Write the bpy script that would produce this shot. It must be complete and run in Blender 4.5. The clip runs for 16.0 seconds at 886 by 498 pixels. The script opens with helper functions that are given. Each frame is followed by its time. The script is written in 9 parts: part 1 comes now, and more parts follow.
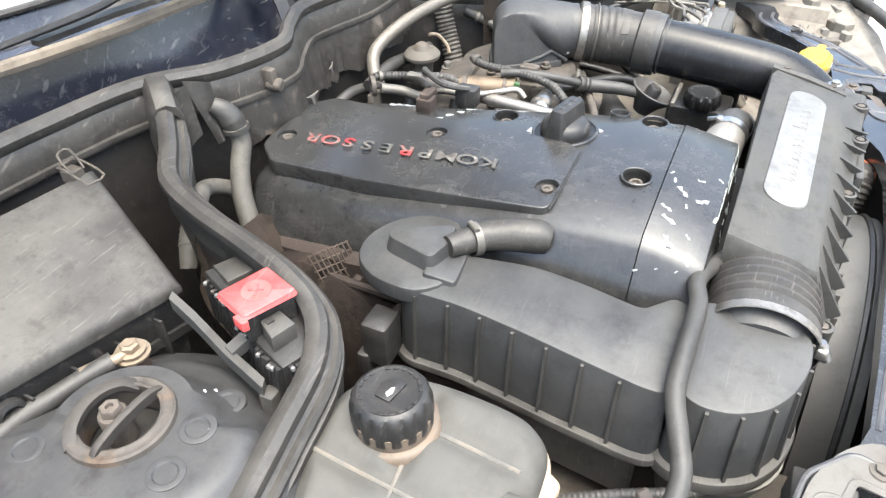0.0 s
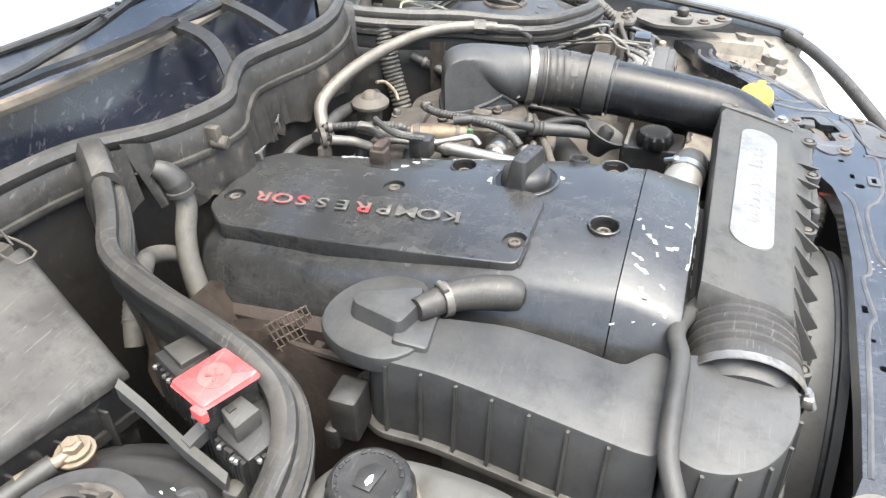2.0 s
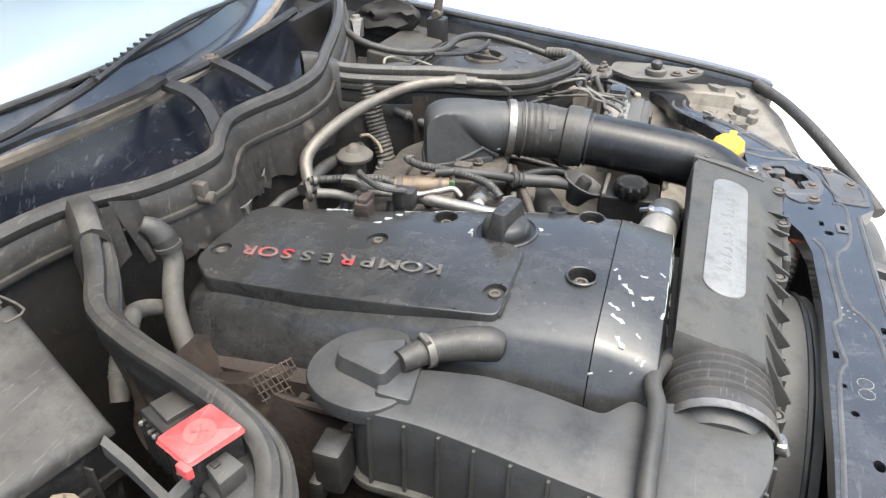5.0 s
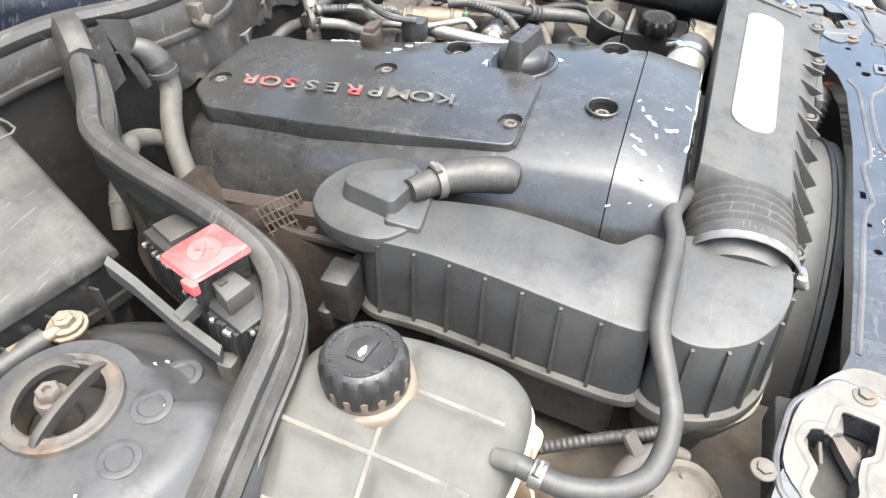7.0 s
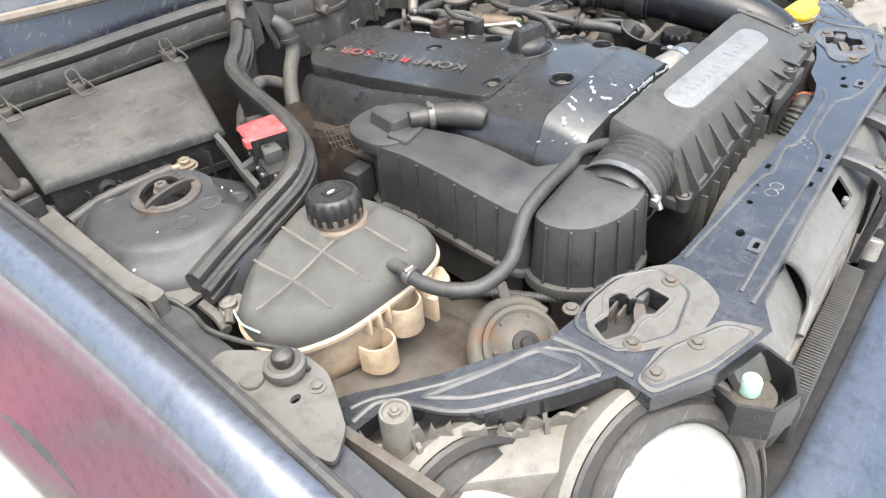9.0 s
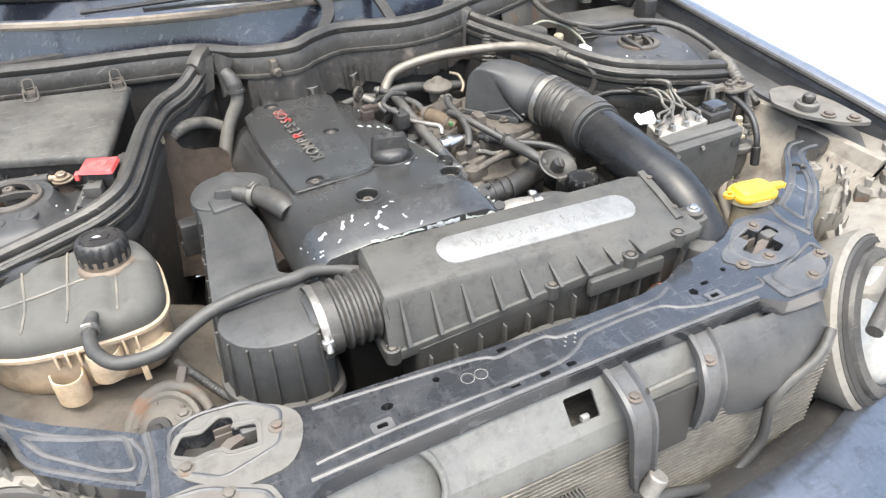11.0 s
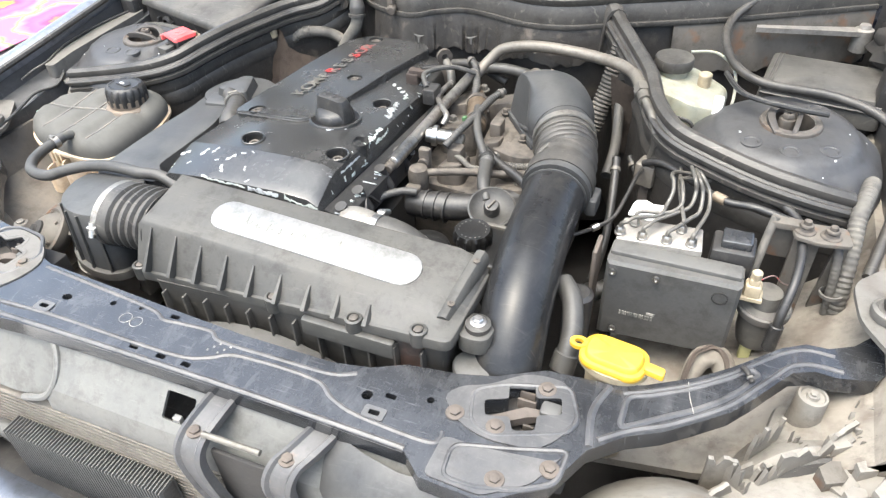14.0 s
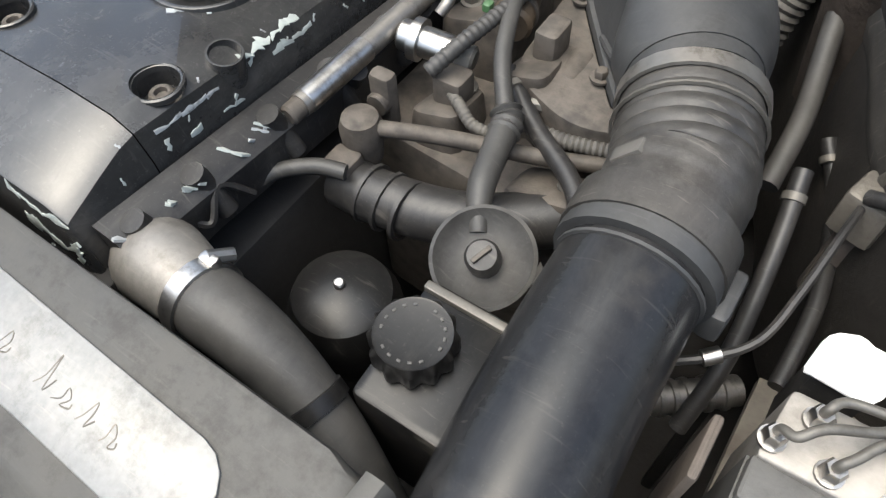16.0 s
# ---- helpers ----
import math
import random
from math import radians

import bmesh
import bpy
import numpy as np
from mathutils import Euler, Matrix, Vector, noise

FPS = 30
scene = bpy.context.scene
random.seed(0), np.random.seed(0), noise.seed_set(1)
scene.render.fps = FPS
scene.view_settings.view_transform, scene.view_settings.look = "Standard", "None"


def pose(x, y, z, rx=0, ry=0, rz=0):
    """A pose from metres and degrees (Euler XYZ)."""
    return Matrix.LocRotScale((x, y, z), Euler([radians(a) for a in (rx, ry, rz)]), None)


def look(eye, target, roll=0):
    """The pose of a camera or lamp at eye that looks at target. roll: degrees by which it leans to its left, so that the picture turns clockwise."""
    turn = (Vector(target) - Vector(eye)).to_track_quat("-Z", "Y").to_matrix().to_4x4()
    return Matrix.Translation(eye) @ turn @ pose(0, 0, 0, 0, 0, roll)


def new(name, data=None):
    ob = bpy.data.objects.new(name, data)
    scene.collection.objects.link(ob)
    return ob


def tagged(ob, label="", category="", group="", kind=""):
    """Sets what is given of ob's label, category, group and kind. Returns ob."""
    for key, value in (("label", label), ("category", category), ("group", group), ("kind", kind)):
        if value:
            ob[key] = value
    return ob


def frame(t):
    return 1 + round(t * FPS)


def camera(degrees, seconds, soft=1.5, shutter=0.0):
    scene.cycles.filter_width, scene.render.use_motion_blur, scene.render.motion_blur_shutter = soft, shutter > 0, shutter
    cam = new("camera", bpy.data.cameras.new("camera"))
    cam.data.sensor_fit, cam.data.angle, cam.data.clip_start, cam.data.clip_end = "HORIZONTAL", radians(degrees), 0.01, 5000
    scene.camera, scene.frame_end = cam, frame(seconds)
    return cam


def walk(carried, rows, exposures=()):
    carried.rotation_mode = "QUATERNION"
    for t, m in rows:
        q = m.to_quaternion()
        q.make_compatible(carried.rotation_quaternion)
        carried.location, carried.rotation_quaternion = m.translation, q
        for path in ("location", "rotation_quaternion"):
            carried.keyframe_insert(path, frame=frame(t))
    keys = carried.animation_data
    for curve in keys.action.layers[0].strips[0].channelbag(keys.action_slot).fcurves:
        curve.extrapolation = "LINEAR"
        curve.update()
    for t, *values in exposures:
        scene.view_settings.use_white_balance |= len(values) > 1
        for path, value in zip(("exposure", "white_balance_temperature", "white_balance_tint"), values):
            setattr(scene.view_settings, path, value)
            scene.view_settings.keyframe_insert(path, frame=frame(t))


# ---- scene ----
from mathutils.bvhtree import BVHTree
cam = camera(64.4, 16.0, soft=1.3)
PATH = [
    (0, (-0.749, 0.194, 1.223), (0.647, 0.87, -0.04), -1.2),
    (0.5, (-0.742, 0.208, 1.215), (0.668, 0.877, -0.036), -1.8),
    (1, (-0.74, 0.222, 1.21), (0.694, 0.806, -0.055), -0.5),
    (1.5, (-0.733, 0.225, 1.215), (0.716, 0.813, -0.032), -0.8),
    (2, (-0.718, 0.232, 1.224), (0.792, 0.779, 0.032), -0.5),
    (2.5, (-0.717, 0.232, 1.23), (0.814, 0.761, 0.057), 0.7),
    (3, (-0.719, 0.231, 1.234), (0.827, 0.767, 0.084), 0.2),
    (3.5, (-0.723, 0.229, 1.236), (0.838, 0.769, 0.107), -0.1),
    (6, (-0.727, 0.222, 1.246), (0.864, 0.75, 0.155), -0.6),
    (6.5, (-0.736, 0.223, 1.209), (0.741, 0.717, -0.046), 0.8),
    (7, (-0.727, 0.229, 1.194), (0.639, 0.706, -0.187), 0.1),
    (7.5, (-0.755, 0.21, 1.199), (0.555, 0.674, -0.239), -0.8),
    (8, (-0.804, 0.132, 1.21), (0.389, 0.791, -0.254), -6.2),
    (8.5, (-0.862, -0.028, 1.228), (0.265, 0.825, -0.186), -6.6),
    (9, (-0.884, -0.149, 1.25), (0.288, 0.864, -0.016), -5.4),
    (9.5, (-0.846, -0.281, 1.287), (0.29, 0.906, 0.147), -1.8),
    (10, (-0.683, -0.417, 1.296), (0.267, 0.935, 0.169), -1.7),
    (10.2, (-0.623, -0.44, 1.295), (0.284, 0.931, 0.157), -1.6),
    (12.3, (0.072, -0.517, 1.331), (0.064, 1.091, 0.141), 0.4),
    (12.5, (0.127, -0.483, 1.33), (-0.006, 1.115, 0.135), 1.7),
    (13, (0.22, -0.424, 1.322), (-0.11, 1.117, 0.092), -1.1),
    (13.5, (0.367, -0.4, 1.322), (-0.164, 1.063, 0.066), -2.9),
    (14, (0.462, -0.4, 1.318), (-0.159, 1.005, 0.036), -2.5),
    (14.5, (0.47, -0.309, 1.293), (-0.229, 1.028, -0.02), -2.0),
    (15, (0.427, -0.132, 1.245), (-0.324, 1.053, -0.18), 1.1),
    (15.2, (0.407, -0.072, 1.224), (-0.308, 1.029, -0.285), 0.2),
    (15.5, (0.389, 0.024, 1.189), (-0.321, 1.046, -0.376), -0.9),
    (15.7, (0.373, 0.065, 1.156), (-0.35, 1.055, -0.425), -1.8),
    (16, (0.333, 0.124, 1.103), (-0.328, 1.022, -0.557), -2.9),
]
BRIGHT = [(0, 2.40), (1.5, 2.53), (2, 2.43), (2.5, 2.09), (3, 2.09), (3.5, 2.05), (6, 1.93), (6.5, 2.33), (7, 2.71), (7.5, 2.62), (8, 2.36), (9, 2.13), (10, 2.23), (12.5, 2.19), (13, 2.35), (13.5, 2.37), (14, 2.38), (14.5, 2.23), (15, 1.93), (15.5, 1.58), (16, 1.48)]
walk(cam, [(t, look(eye, target, roll)) for t, eye, target, roll in PATH], [(t, e, 6160, 3.4) for t, e in BRIGHT])

# ---- light ----
world = bpy.data.worlds.new("sky")
scene.world = world
world.use_nodes = True
wn = world.node_tree.nodes
sky = wn.new("ShaderNodeTexSky")
sky.sky_type = "NISHITA"
sky.sun_disc = False
sky.sun_elevation = radians(75)
sky.sun_rotation = radians(215)
sky.air_density, sky.dust_density, sky.ozone_density = 1.0, 7.0, 1.0
wn["Background"].inputs[1].default_value = 0.15
world.node_tree.links.new(sky.outputs[0], wn["Background"].inputs[0])
sun = new("sun", bpy.data.lights.new("sun", "SUN"))
sun.data.energy, sun.data.angle, sun.data.color = 0.9, radians(75), (1.0, 0.985, 0.96)
sun.matrix_world = look((-0.95, -1.36, 6.2), (0, 0, 0))


# ---- materials ----
def mat(name, base, rough=0.5, metal=0.0, dust=0.3, dust_col=(0.30, 0.265, 0.22), grain=60.0, bump=0.15, coat=0.0, vary=0.25, streak=None, stain=None, spec=0.5, sss=0.0, speck=0.2, scratch=0.12, grime=0.45, crumple=0.0):
    """Dusty worn surface: base colour varied at two scales, a dust film that gathers on level faces, fine relief."""
    m = bpy.data.materials.new(name)
    m.use_nodes = True
    nt = m.node_tree
    N, L = nt.nodes, nt.links
    b = N["Principled BSDF"]
    tc = N.new("ShaderNodeTexCoord")
    big = N.new("ShaderNodeTexNoise")
    big.inputs["Scale"].default_value, big.inputs["Detail"].default_value, big.inputs["Roughness"].default_value = 13.0, 9.0, 0.72
    fine = N.new("ShaderNodeTexNoise")
    fine.inputs["Scale"].default_value, fine.inputs["Detail"].default_value = grain, 5.0
    mp = N.new("ShaderNodeMapping")
    mp.inputs["Scale"].default_value = streak or (1, 1, 1)
    L.new(tc.outputs["Object"], mp.inputs[0])
    L.new(mp.outputs[0], big.inputs["Vector"])
    L.new(tc.outputs["Object"], fine.inputs["Vector"])
    tone = N.new("ShaderNodeMix")
    tone.data_type = "RGBA"
    tone.inputs["A"].default_value = (*[c * (1 - vary) for c in base], 1)
    tone.inputs["B"].default_value = (*[min(1, c * (1 + vary)) for c in base], 1)
    L.new(fine.outputs["Fac"], tone.inputs["Factor"])
    geo = N.new("ShaderNodeNewGeometry")
    sep = N.new("ShaderNodeSeparateXYZ")
    L.new(geo.outputs["Normal"], sep.inputs[0])
    up = N.new("ShaderNodeMapRange")
    up.inputs["From Min"].default_value, up.inputs["From Max"].default_value = -0.4, 1.0
    up.inputs["To Min"].default_value, up.inputs["To Max"].default_value = 0.28, 1.0
    L.new(sep.outputs["Z"], up.inputs["Value"])
    patch = N.new("ShaderNodeMapRange")
    patch.inputs["From Min"].default_value, patch.inputs["From Max"].default_value = 0.32, 0.70
    L.new(big.outputs["Fac"], patch.inputs["Value"])
    amt = N.new("ShaderNodeMath")
    amt.operation = "MULTIPLY"
    L.new(up.outputs[0], amt.inputs[0])
    L.new(patch.outputs[0], amt.inputs[1])
    amt2 = N.new("ShaderNodeMath")
    amt2.operation = "MULTIPLY_ADD"
    amt2.inputs[1].default_value, amt2.inputs[2].default_value = dust, dust * 0.25
    L.new(amt.outputs[0], amt2.inputs[0])
    mix = N.new("ShaderNodeMix")
    mix.data_type = "RGBA"
    mix.inputs["B"].default_value = (*dust_col, 1)
    L.new(amt2.outputs[0], mix.inputs["Factor"])
    L.new(tone.outputs["Result"], mix.inputs["A"])
    out = mix.outputs["Result"]
    if speck:
        sp = N.new("ShaderNodeTexNoise")
        sp.inputs["Scale"].default_value, sp.inputs["Detail"].default_value, sp.inputs["Roughness"].default_value = 420.0, 3.0, 0.7
        L.new(tc.outputs["Object"], sp.inputs["Vector"])
        sr = N.new("ShaderNodeMapRange")
        sr.inputs["From Min"].default_value, sr.inputs["From Max"].default_value, sr.inputs["To Max"].default_value = 0.60, 0.74, speck * 0.7
        L.new(sp.outputs["Fac"], sr.inputs["Value"])
        smear = N.new("ShaderNodeTexNoise")
        smear.inputs["Scale"].default_value, smear.inputs["Detail"].default_value, smear.inputs["Roughness"].default_value, smear.inputs["Distortion"].default_value = 55.0, 8.0, 0.75, 0.6
        smp = N.new("ShaderNodeMapping")
        smp.inputs["Scale"].default_value, smp.inputs["Rotation"].default_value = (1.0, 0.35, 1.0), (0, 0, 0.6)
        L.new(tc.outputs["Object"], smp.inputs[0])
        L.new(smp.outputs[0], smear.inputs["Vector"])
        mr = N.new("ShaderNodeMapRange")
        mr.inputs["From Min"].default_value, mr.inputs["From Max"].default_value, mr.inputs["To Max"].default_value = 0.50, 0.85, speck * 0.9
        L.new(smear.outputs["Fac"], mr.inputs["Value"])
        sm2 = N.new("ShaderNodeMath")
        sm2.operation = "MAXIMUM"
        L.new(sr.outputs[0], sm2.inputs[0])
        L.new(mr.outputs[0], sm2.inputs[1])
        sx = N.new("ShaderNodeMix")
        sx.data_type = "RGBA"
        sx.inputs["B"].default_value = (*[min(0.6, c * 1.25) for c in dust_col], 1)
        L.new(sm2.outputs[0], sx.inputs["Factor"])
        L.new(out, sx.inputs["A"])
        out = sx.outputs["Result"]
    if stain:
        col, scale, lo, hi = stain
        sn = N.new("ShaderNodeTexNoise")
        sn.inputs["Scale"].default_value, sn.inputs["Detail"].default_value = scale, 7.0
        L.new(tc.outputs["Object"], sn.inputs["Vector"])
        sm = N.new("ShaderNodeMapRange")
        sm.inputs["From Min"].default_value, sm.inputs["From Max"].default_value = lo, hi
        L.new(sn.outputs["Fac"], sm.inputs["Value"])
        mx = N.new("ShaderNodeMix")
        mx.data_type = "RGBA"
        mx.inputs["B"].default_value = (*col, 1)
        L.new(sm.outputs[0], mx.inputs["Factor"])
        L.new(out, mx.inputs["A"])
        out = mx.outputs["Result"]
    if scratch:
        cm = N.new("ShaderNodeMapping")
        cm.inputs["Scale"].default_value, cm.inputs["Rotation"].default_value = (34.0, 420.0, 60.0), (0.35, 0.2, 0.9)
        cn_ = N.new("ShaderNodeTexNoise")
        cn_.inputs["Scale"].default_value, cn_.inputs["Detail"].default_value, cn_.inputs["Distortion"].default_value = 1.0, 3.0, 0.35
        L.new(tc.outputs["Object"], cm.inputs[0])
        L.new(cm.outputs[0], cn_.inputs["Vector"])
        cr = N.new("ShaderNodeMapRange")
        cr.inputs["From Min"].default_value, cr.inputs["From Max"].default_value, cr.inputs["To Max"].default_value = 0.62, 0.72, scratch
        L.new(cn_.outputs["Fac"], cr.inputs["Value"])
        cx_ = N.new("ShaderNodeMix")
        cx_.data_type = "RGBA"
        cx_.inputs["B"].default_value = (*[min(0.6, c * 1.5) for c in dust_col], 1)
        L.new(cr.outputs[0], cx_.inputs["Factor"])
        L.new(out, cx_.inputs["A"])
        out = cx_.outputs["Result"]
    if grime:
        gn = N.new("ShaderNodeTexNoise")
        gn.inputs["Scale"].default_value, gn.inputs["Detail"].default_value, gn.inputs["Roughness"].default_value = 38.0, 9.0, 0.74
        L.new(tc.outputs["Object"], gn.inputs["Vector"])
        gr = N.new("ShaderNodeMapRange")
        gr.inputs["From Min"].default_value, gr.inputs["From Max"].default_value, gr.inputs["To Max"].default_value = 0.50, 0.66, grime
        L.new(gn.outputs["Fac"], gr.inputs["Value"])
        gx = N.new("ShaderNodeMix")
        gx.data_type, gx.blend_type = "RGBA", "MULTIPLY"
        gx.inputs["B"].default_value = (0.30, 0.27, 0.24, 1)
        L.new(gr.outputs[0], gx.inputs["Factor"])
        L.new(out, gx.inputs["A"])
        out = gx.outputs["Result"]
    L.new(out, b.inputs["Base Color"])
    rg = N.new("ShaderNodeMapRange")
    rg.inputs["To Min"].default_value, rg.inputs["To Max"].default_value = rough, min(1.0, rough + 0.35)
    L.new(amt2.outputs[0], rg.inputs["Value"])
    L.new(rg.outputs[0], b.inputs["Roughness"])
    b.inputs["Metallic"].default_value = metal
    b.inputs["Specular IOR Level"].default_value = spec
    b.inputs["Coat Weight"].default_value = coat
    b.inputs["Coat Roughness"].default_value = 0.12
    if sss:
        b.inputs["Subsurface Weight"].default_value = sss
        b.inputs["Subsurface Radius"].default_value = (0.02, 0.012, 0.006)
    bp = N.new("ShaderNodeBump")
    bp.inputs["Strength"].default_value, bp.inputs["Distance"].default_value = bump, 0.002
    L.new(fine.outputs["Fac"], bp.inputs["Height"])
    L.new(bp.outputs[0], b.inputs["Normal"])
    if crumple:
        b2 = N.new("ShaderNodeBump")
        b2.inputs["Strength"].default_value, b2.inputs["Distance"].default_value = crumple, 0.012
        L.new(big.outputs["Fac"], b2.inputs["Height"])
        L.new(b2.outputs[0], bp.inputs["Normal"])
    return m


COVER = mat("cover_plastic", (0.0145, 0.0147, 0.015), 0.24, spec=0.55, dust=0.10, speck=0.17, scratch=0.04, grain=220, bump=0.05, dust_col=(0.19, 0.18, 0.165))
DUCT = mat("duct_plastic", (0.0165, 0.0172, 0.0185), 0.46, spec=0.42, dust=0.16, speck=0.05, scratch=0.04, grime=0.4, grain=260, bump=0.05, dust_col=(0.22, 0.21, 0.19))
BOX = mat("grey_dusty_plastic", (0.02, 0.02, 0.02), 0.45, dust=0.62, grain=200, bump=0.08, dust_col=(0.095, 0.088, 0.075), stain=((0.03, 0.027, 0.024), 11, 0.50, 0.68), scratch=0.3, grime=0.6, spec=0.4)
LIDM = mat("filter_lid_plastic", (0.028, 0.028, 0.027), 0.42, dust=0.62, grain=240, bump=0.06, dust_col=(0.072, 0.067, 0.057), grime=0.6, scratch=0.2, spec=0.4)
GLOSS = mat("glossy_pipe_plastic", (0.008, 0.0086, 0.010), 0.25, dust=0.06, speck=0.08, scratch=0.05, grain=200, bump=0.03, coat=0.0, dust_col=(0.17, 0.155, 0.135), stain=((0.05, 0.045, 0.038), 18, 0.62, 0.82), spec=0.27)
DEEP = mat("deep_black_plastic", (0.004, 0.004, 0.0045), 0.34, dust=0.05, speck=0.12, grain=200, bump=0.05, spec=0.28, dust_col=(0.16, 0.15, 0.13))
BLACK = mat("black_plastic", (0.011, 0.011, 0.0115), 0.42, dust=0.07, grain=200, bump=0.06, dust_col=(0.2, 0.18, 0.155), spec=0.4)
BULKM = mat("grimy_bulkhead", (0.013, 0.012, 0.011), 0.5, dust=0.4, grain=90, bump=0.3, dust_col=(0.042, 0.036, 0.030), stain=((0.075, 0.063, 0.05), 16, 0.64, 0.8), scratch=0.5, grime=0.6, crumple=0.25)
LINER = mat("torn_liner", (0.015, 0.0135, 0.012), 0.42, dust=0.45, grain=120, bump=0.2, dust_col=(0.055, 0.047, 0.038), stain=((0.12, 0.10, 0.08), 24, 0.6, 0.74), scratch=0.6, grime=0.7, crumple=0.35, speck=0.5)
TAN = mat("tan_road_dust", (0.12, 0.10, 0.08), 0.75, dust=0.6, grain=120, bump=0.3, dust_col=(0.22, 0.185, 0.14), grime=0.5)
CHIP = mat("bare_plastic_chip", (0.27, 0.29, 0.30), 0.5, dust=0.2, grain=140, bump=0.3, stain=((0.12, 0.12, 0.12), 160, 0.55, 0.65))
RAILM = mat("streaked_rail_steel", (0.27, 0.255, 0.235), 0.36, metal=0.85, dust=0.35, grain=140, bump=0.1, dust_col=(0.17, 0.15, 0.12), grime=0.85, scratch=0.3)
BRONZE = mat("bronze_casing", (0.115, 0.085, 0.056), 0.42, metal=0.5, dust=0.45, grain=140, bump=0.2, dust_col=(0.14, 0.108, 0.077), grime=0.8)
SHIELD = mat("burnt_shield", (0.022, 0.015, 0.012), 0.7, metal=0.2, dust=0.4, grain=120, bump=0.6, dust_col=(0.055, 0.04, 0.032), stain=((0.10, 0.075, 0.06), 20, 0.6, 0.75))
SHIELD_TAN = mat("dusty_brown_shield", (0.060, 0.044, 0.034), 0.7, metal=0.15, dust=0.55, grain=90, bump=0.5, dust_col=(0.105, 0.082, 0.064), grime=0.6, crumple=0.3)
FELT = mat("brown_heat_felt", (0.05, 0.038, 0.03), 0.85, dust=0.5, grain=120, bump=0.5, dust_col=(0.075, 0.058, 0.045), grime=0.6, crumple=0.5)
# grime colour, used too for the painted shade in the shroud's recess
DARK = mat("dark_grime_shade", (0.011, 0.010, 0.009), 0.7, dust=0.2, grain=90, bump=0.3, dust_col=(0.05, 0.042, 0.034))
RUBBER = mat("rubber", (0.014, 0.014, 0.0138), 0.38, dust=0.40, grain=160, bump=0.2, dust_col=(0.11, 0.099, 0.085), scratch=0.4, grime=0.6, speck=0.3, spec=0.38)
HOSE = mat("hose_rubber", (0.018, 0.018, 0.0178), 0.45, dust=0.3, grain=160, bump=0.1, dust_col=(0.13, 0.12, 0.105), spec=0.4)
PALE_HOSE = mat("dusty_hose", (0.05, 0.047, 0.042), 0.55, dust=0.7, grain=120, bump=0.2, dust_col=(0.118, 0.108, 0.09), stain=((0.05, 0.045, 0.04), 60, 0.5, 0.7))
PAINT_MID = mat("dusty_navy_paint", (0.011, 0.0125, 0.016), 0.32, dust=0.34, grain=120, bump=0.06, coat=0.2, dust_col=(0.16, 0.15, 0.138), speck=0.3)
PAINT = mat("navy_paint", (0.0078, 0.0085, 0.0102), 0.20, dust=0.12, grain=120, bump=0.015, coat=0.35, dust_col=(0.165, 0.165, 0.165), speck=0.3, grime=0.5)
# fender navy lifted to pale grey-blue: the sky's sheen is in the base colour
PAINT_SHEEN = mat("navy_paint_sheen", (0.155, 0.160, 0.175), 0.27, metal=0.75, dust=0.10, grain=120, bump=0.01, coat=1.0, dust_col=(0.2, 0.2, 0.2), speck=0.08)
PAINT_DUST = mat("dusty_painted_metal", (0.018, 0.02, 0.025), 0.4, dust=0.36, grain=110, bump=0.12, dust_col=(0.17, 0.158, 0.142), stain=((0.22, 0.13, 0.08), 26, 0.66, 0.8))
WING = mat("dusty_inner_wing", (0.045, 0.042, 0.037), 0.7, dust=0.8, grain=90, bump=0.2, dust_col=(0.118, 0.10, 0.08), stain=((0.05, 0.036, 0.026), 15, 0.50, 0.66))
TANK_TOP = mat("tank_top_grime", (0.06, 0.058, 0.052), 0.62, dust=0.6, grain=100, bump=0.1, dust_col=(0.092, 0.088, 0.079), stain=((0.07, 0.068, 0.063), 14, 0.48, 0.75), grime=0.2, spec=0.3)
TANK = mat("aged_cream_plastic", (0.44, 0.34, 0.235), 0.42, dust=0.3, grain=90, bump=0.08, sss=0.25, dust_col=(0.28, 0.225, 0.165))
GROOVE = mat("tank_groove", (0.15, 0.132, 0.106), 0.5, dust=0.4, grain=60, bump=0.1, dust_col=(0.14, 0.127, 0.106), stain=((0.10, 0.094, 0.084), 30, 0.45, 0.6))
ALU = mat("cast_aluminium", (0.21, 0.2, 0.185), 0.5, metal=0.6, dust=0.3, grain=180, bump=0.15)
STEEL = mat("bright_steel", (0.50, 0.485, 0.46), 0.30, metal=1.0, dust=0.14, grime=0.7, grain=150, bump=0.05)
RUSTY = mat("rusty_steel", (0.065, 0.054, 0.047), 0.7, metal=0.3, dust=0.5, grain=140, bump=0.35, dust_col=(0.15, 0.125, 0.102))
RUST_RING = mat("rust_dusted_ring", (0.042, 0.037, 0.032), 0.6, metal=0.2, dust=0.5, grain=120, bump=0.3, dust_col=(0.12, 0.105, 0.09), stain=((0.11, 0.075, 0.05), 30, 0.55, 0.7), grime=0.6)
CASTING = mat("dirty_casting", (0.06, 0.052, 0.045), 0.55, metal=0.35, dust=0.6, grain=110, bump=0.35, dust_col=(0.14, 0.12, 0.097), stain=((0.028, 0.025, 0.022), 70, 0.45, 0.8))
PIPE = mat("painted_pipe", (0.085, 0.08, 0.072), 0.42, metal=0.4, dust=0.4, grain=140, bump=0.1, dust_col=(0.19, 0.172, 0.142))
LABEL = mat("brushed_label", (0.165, 0.165, 0.16), 0.42, metal=0.3, dust=0.06, grain=300, bump=0.03, streak=(1, 30, 1))
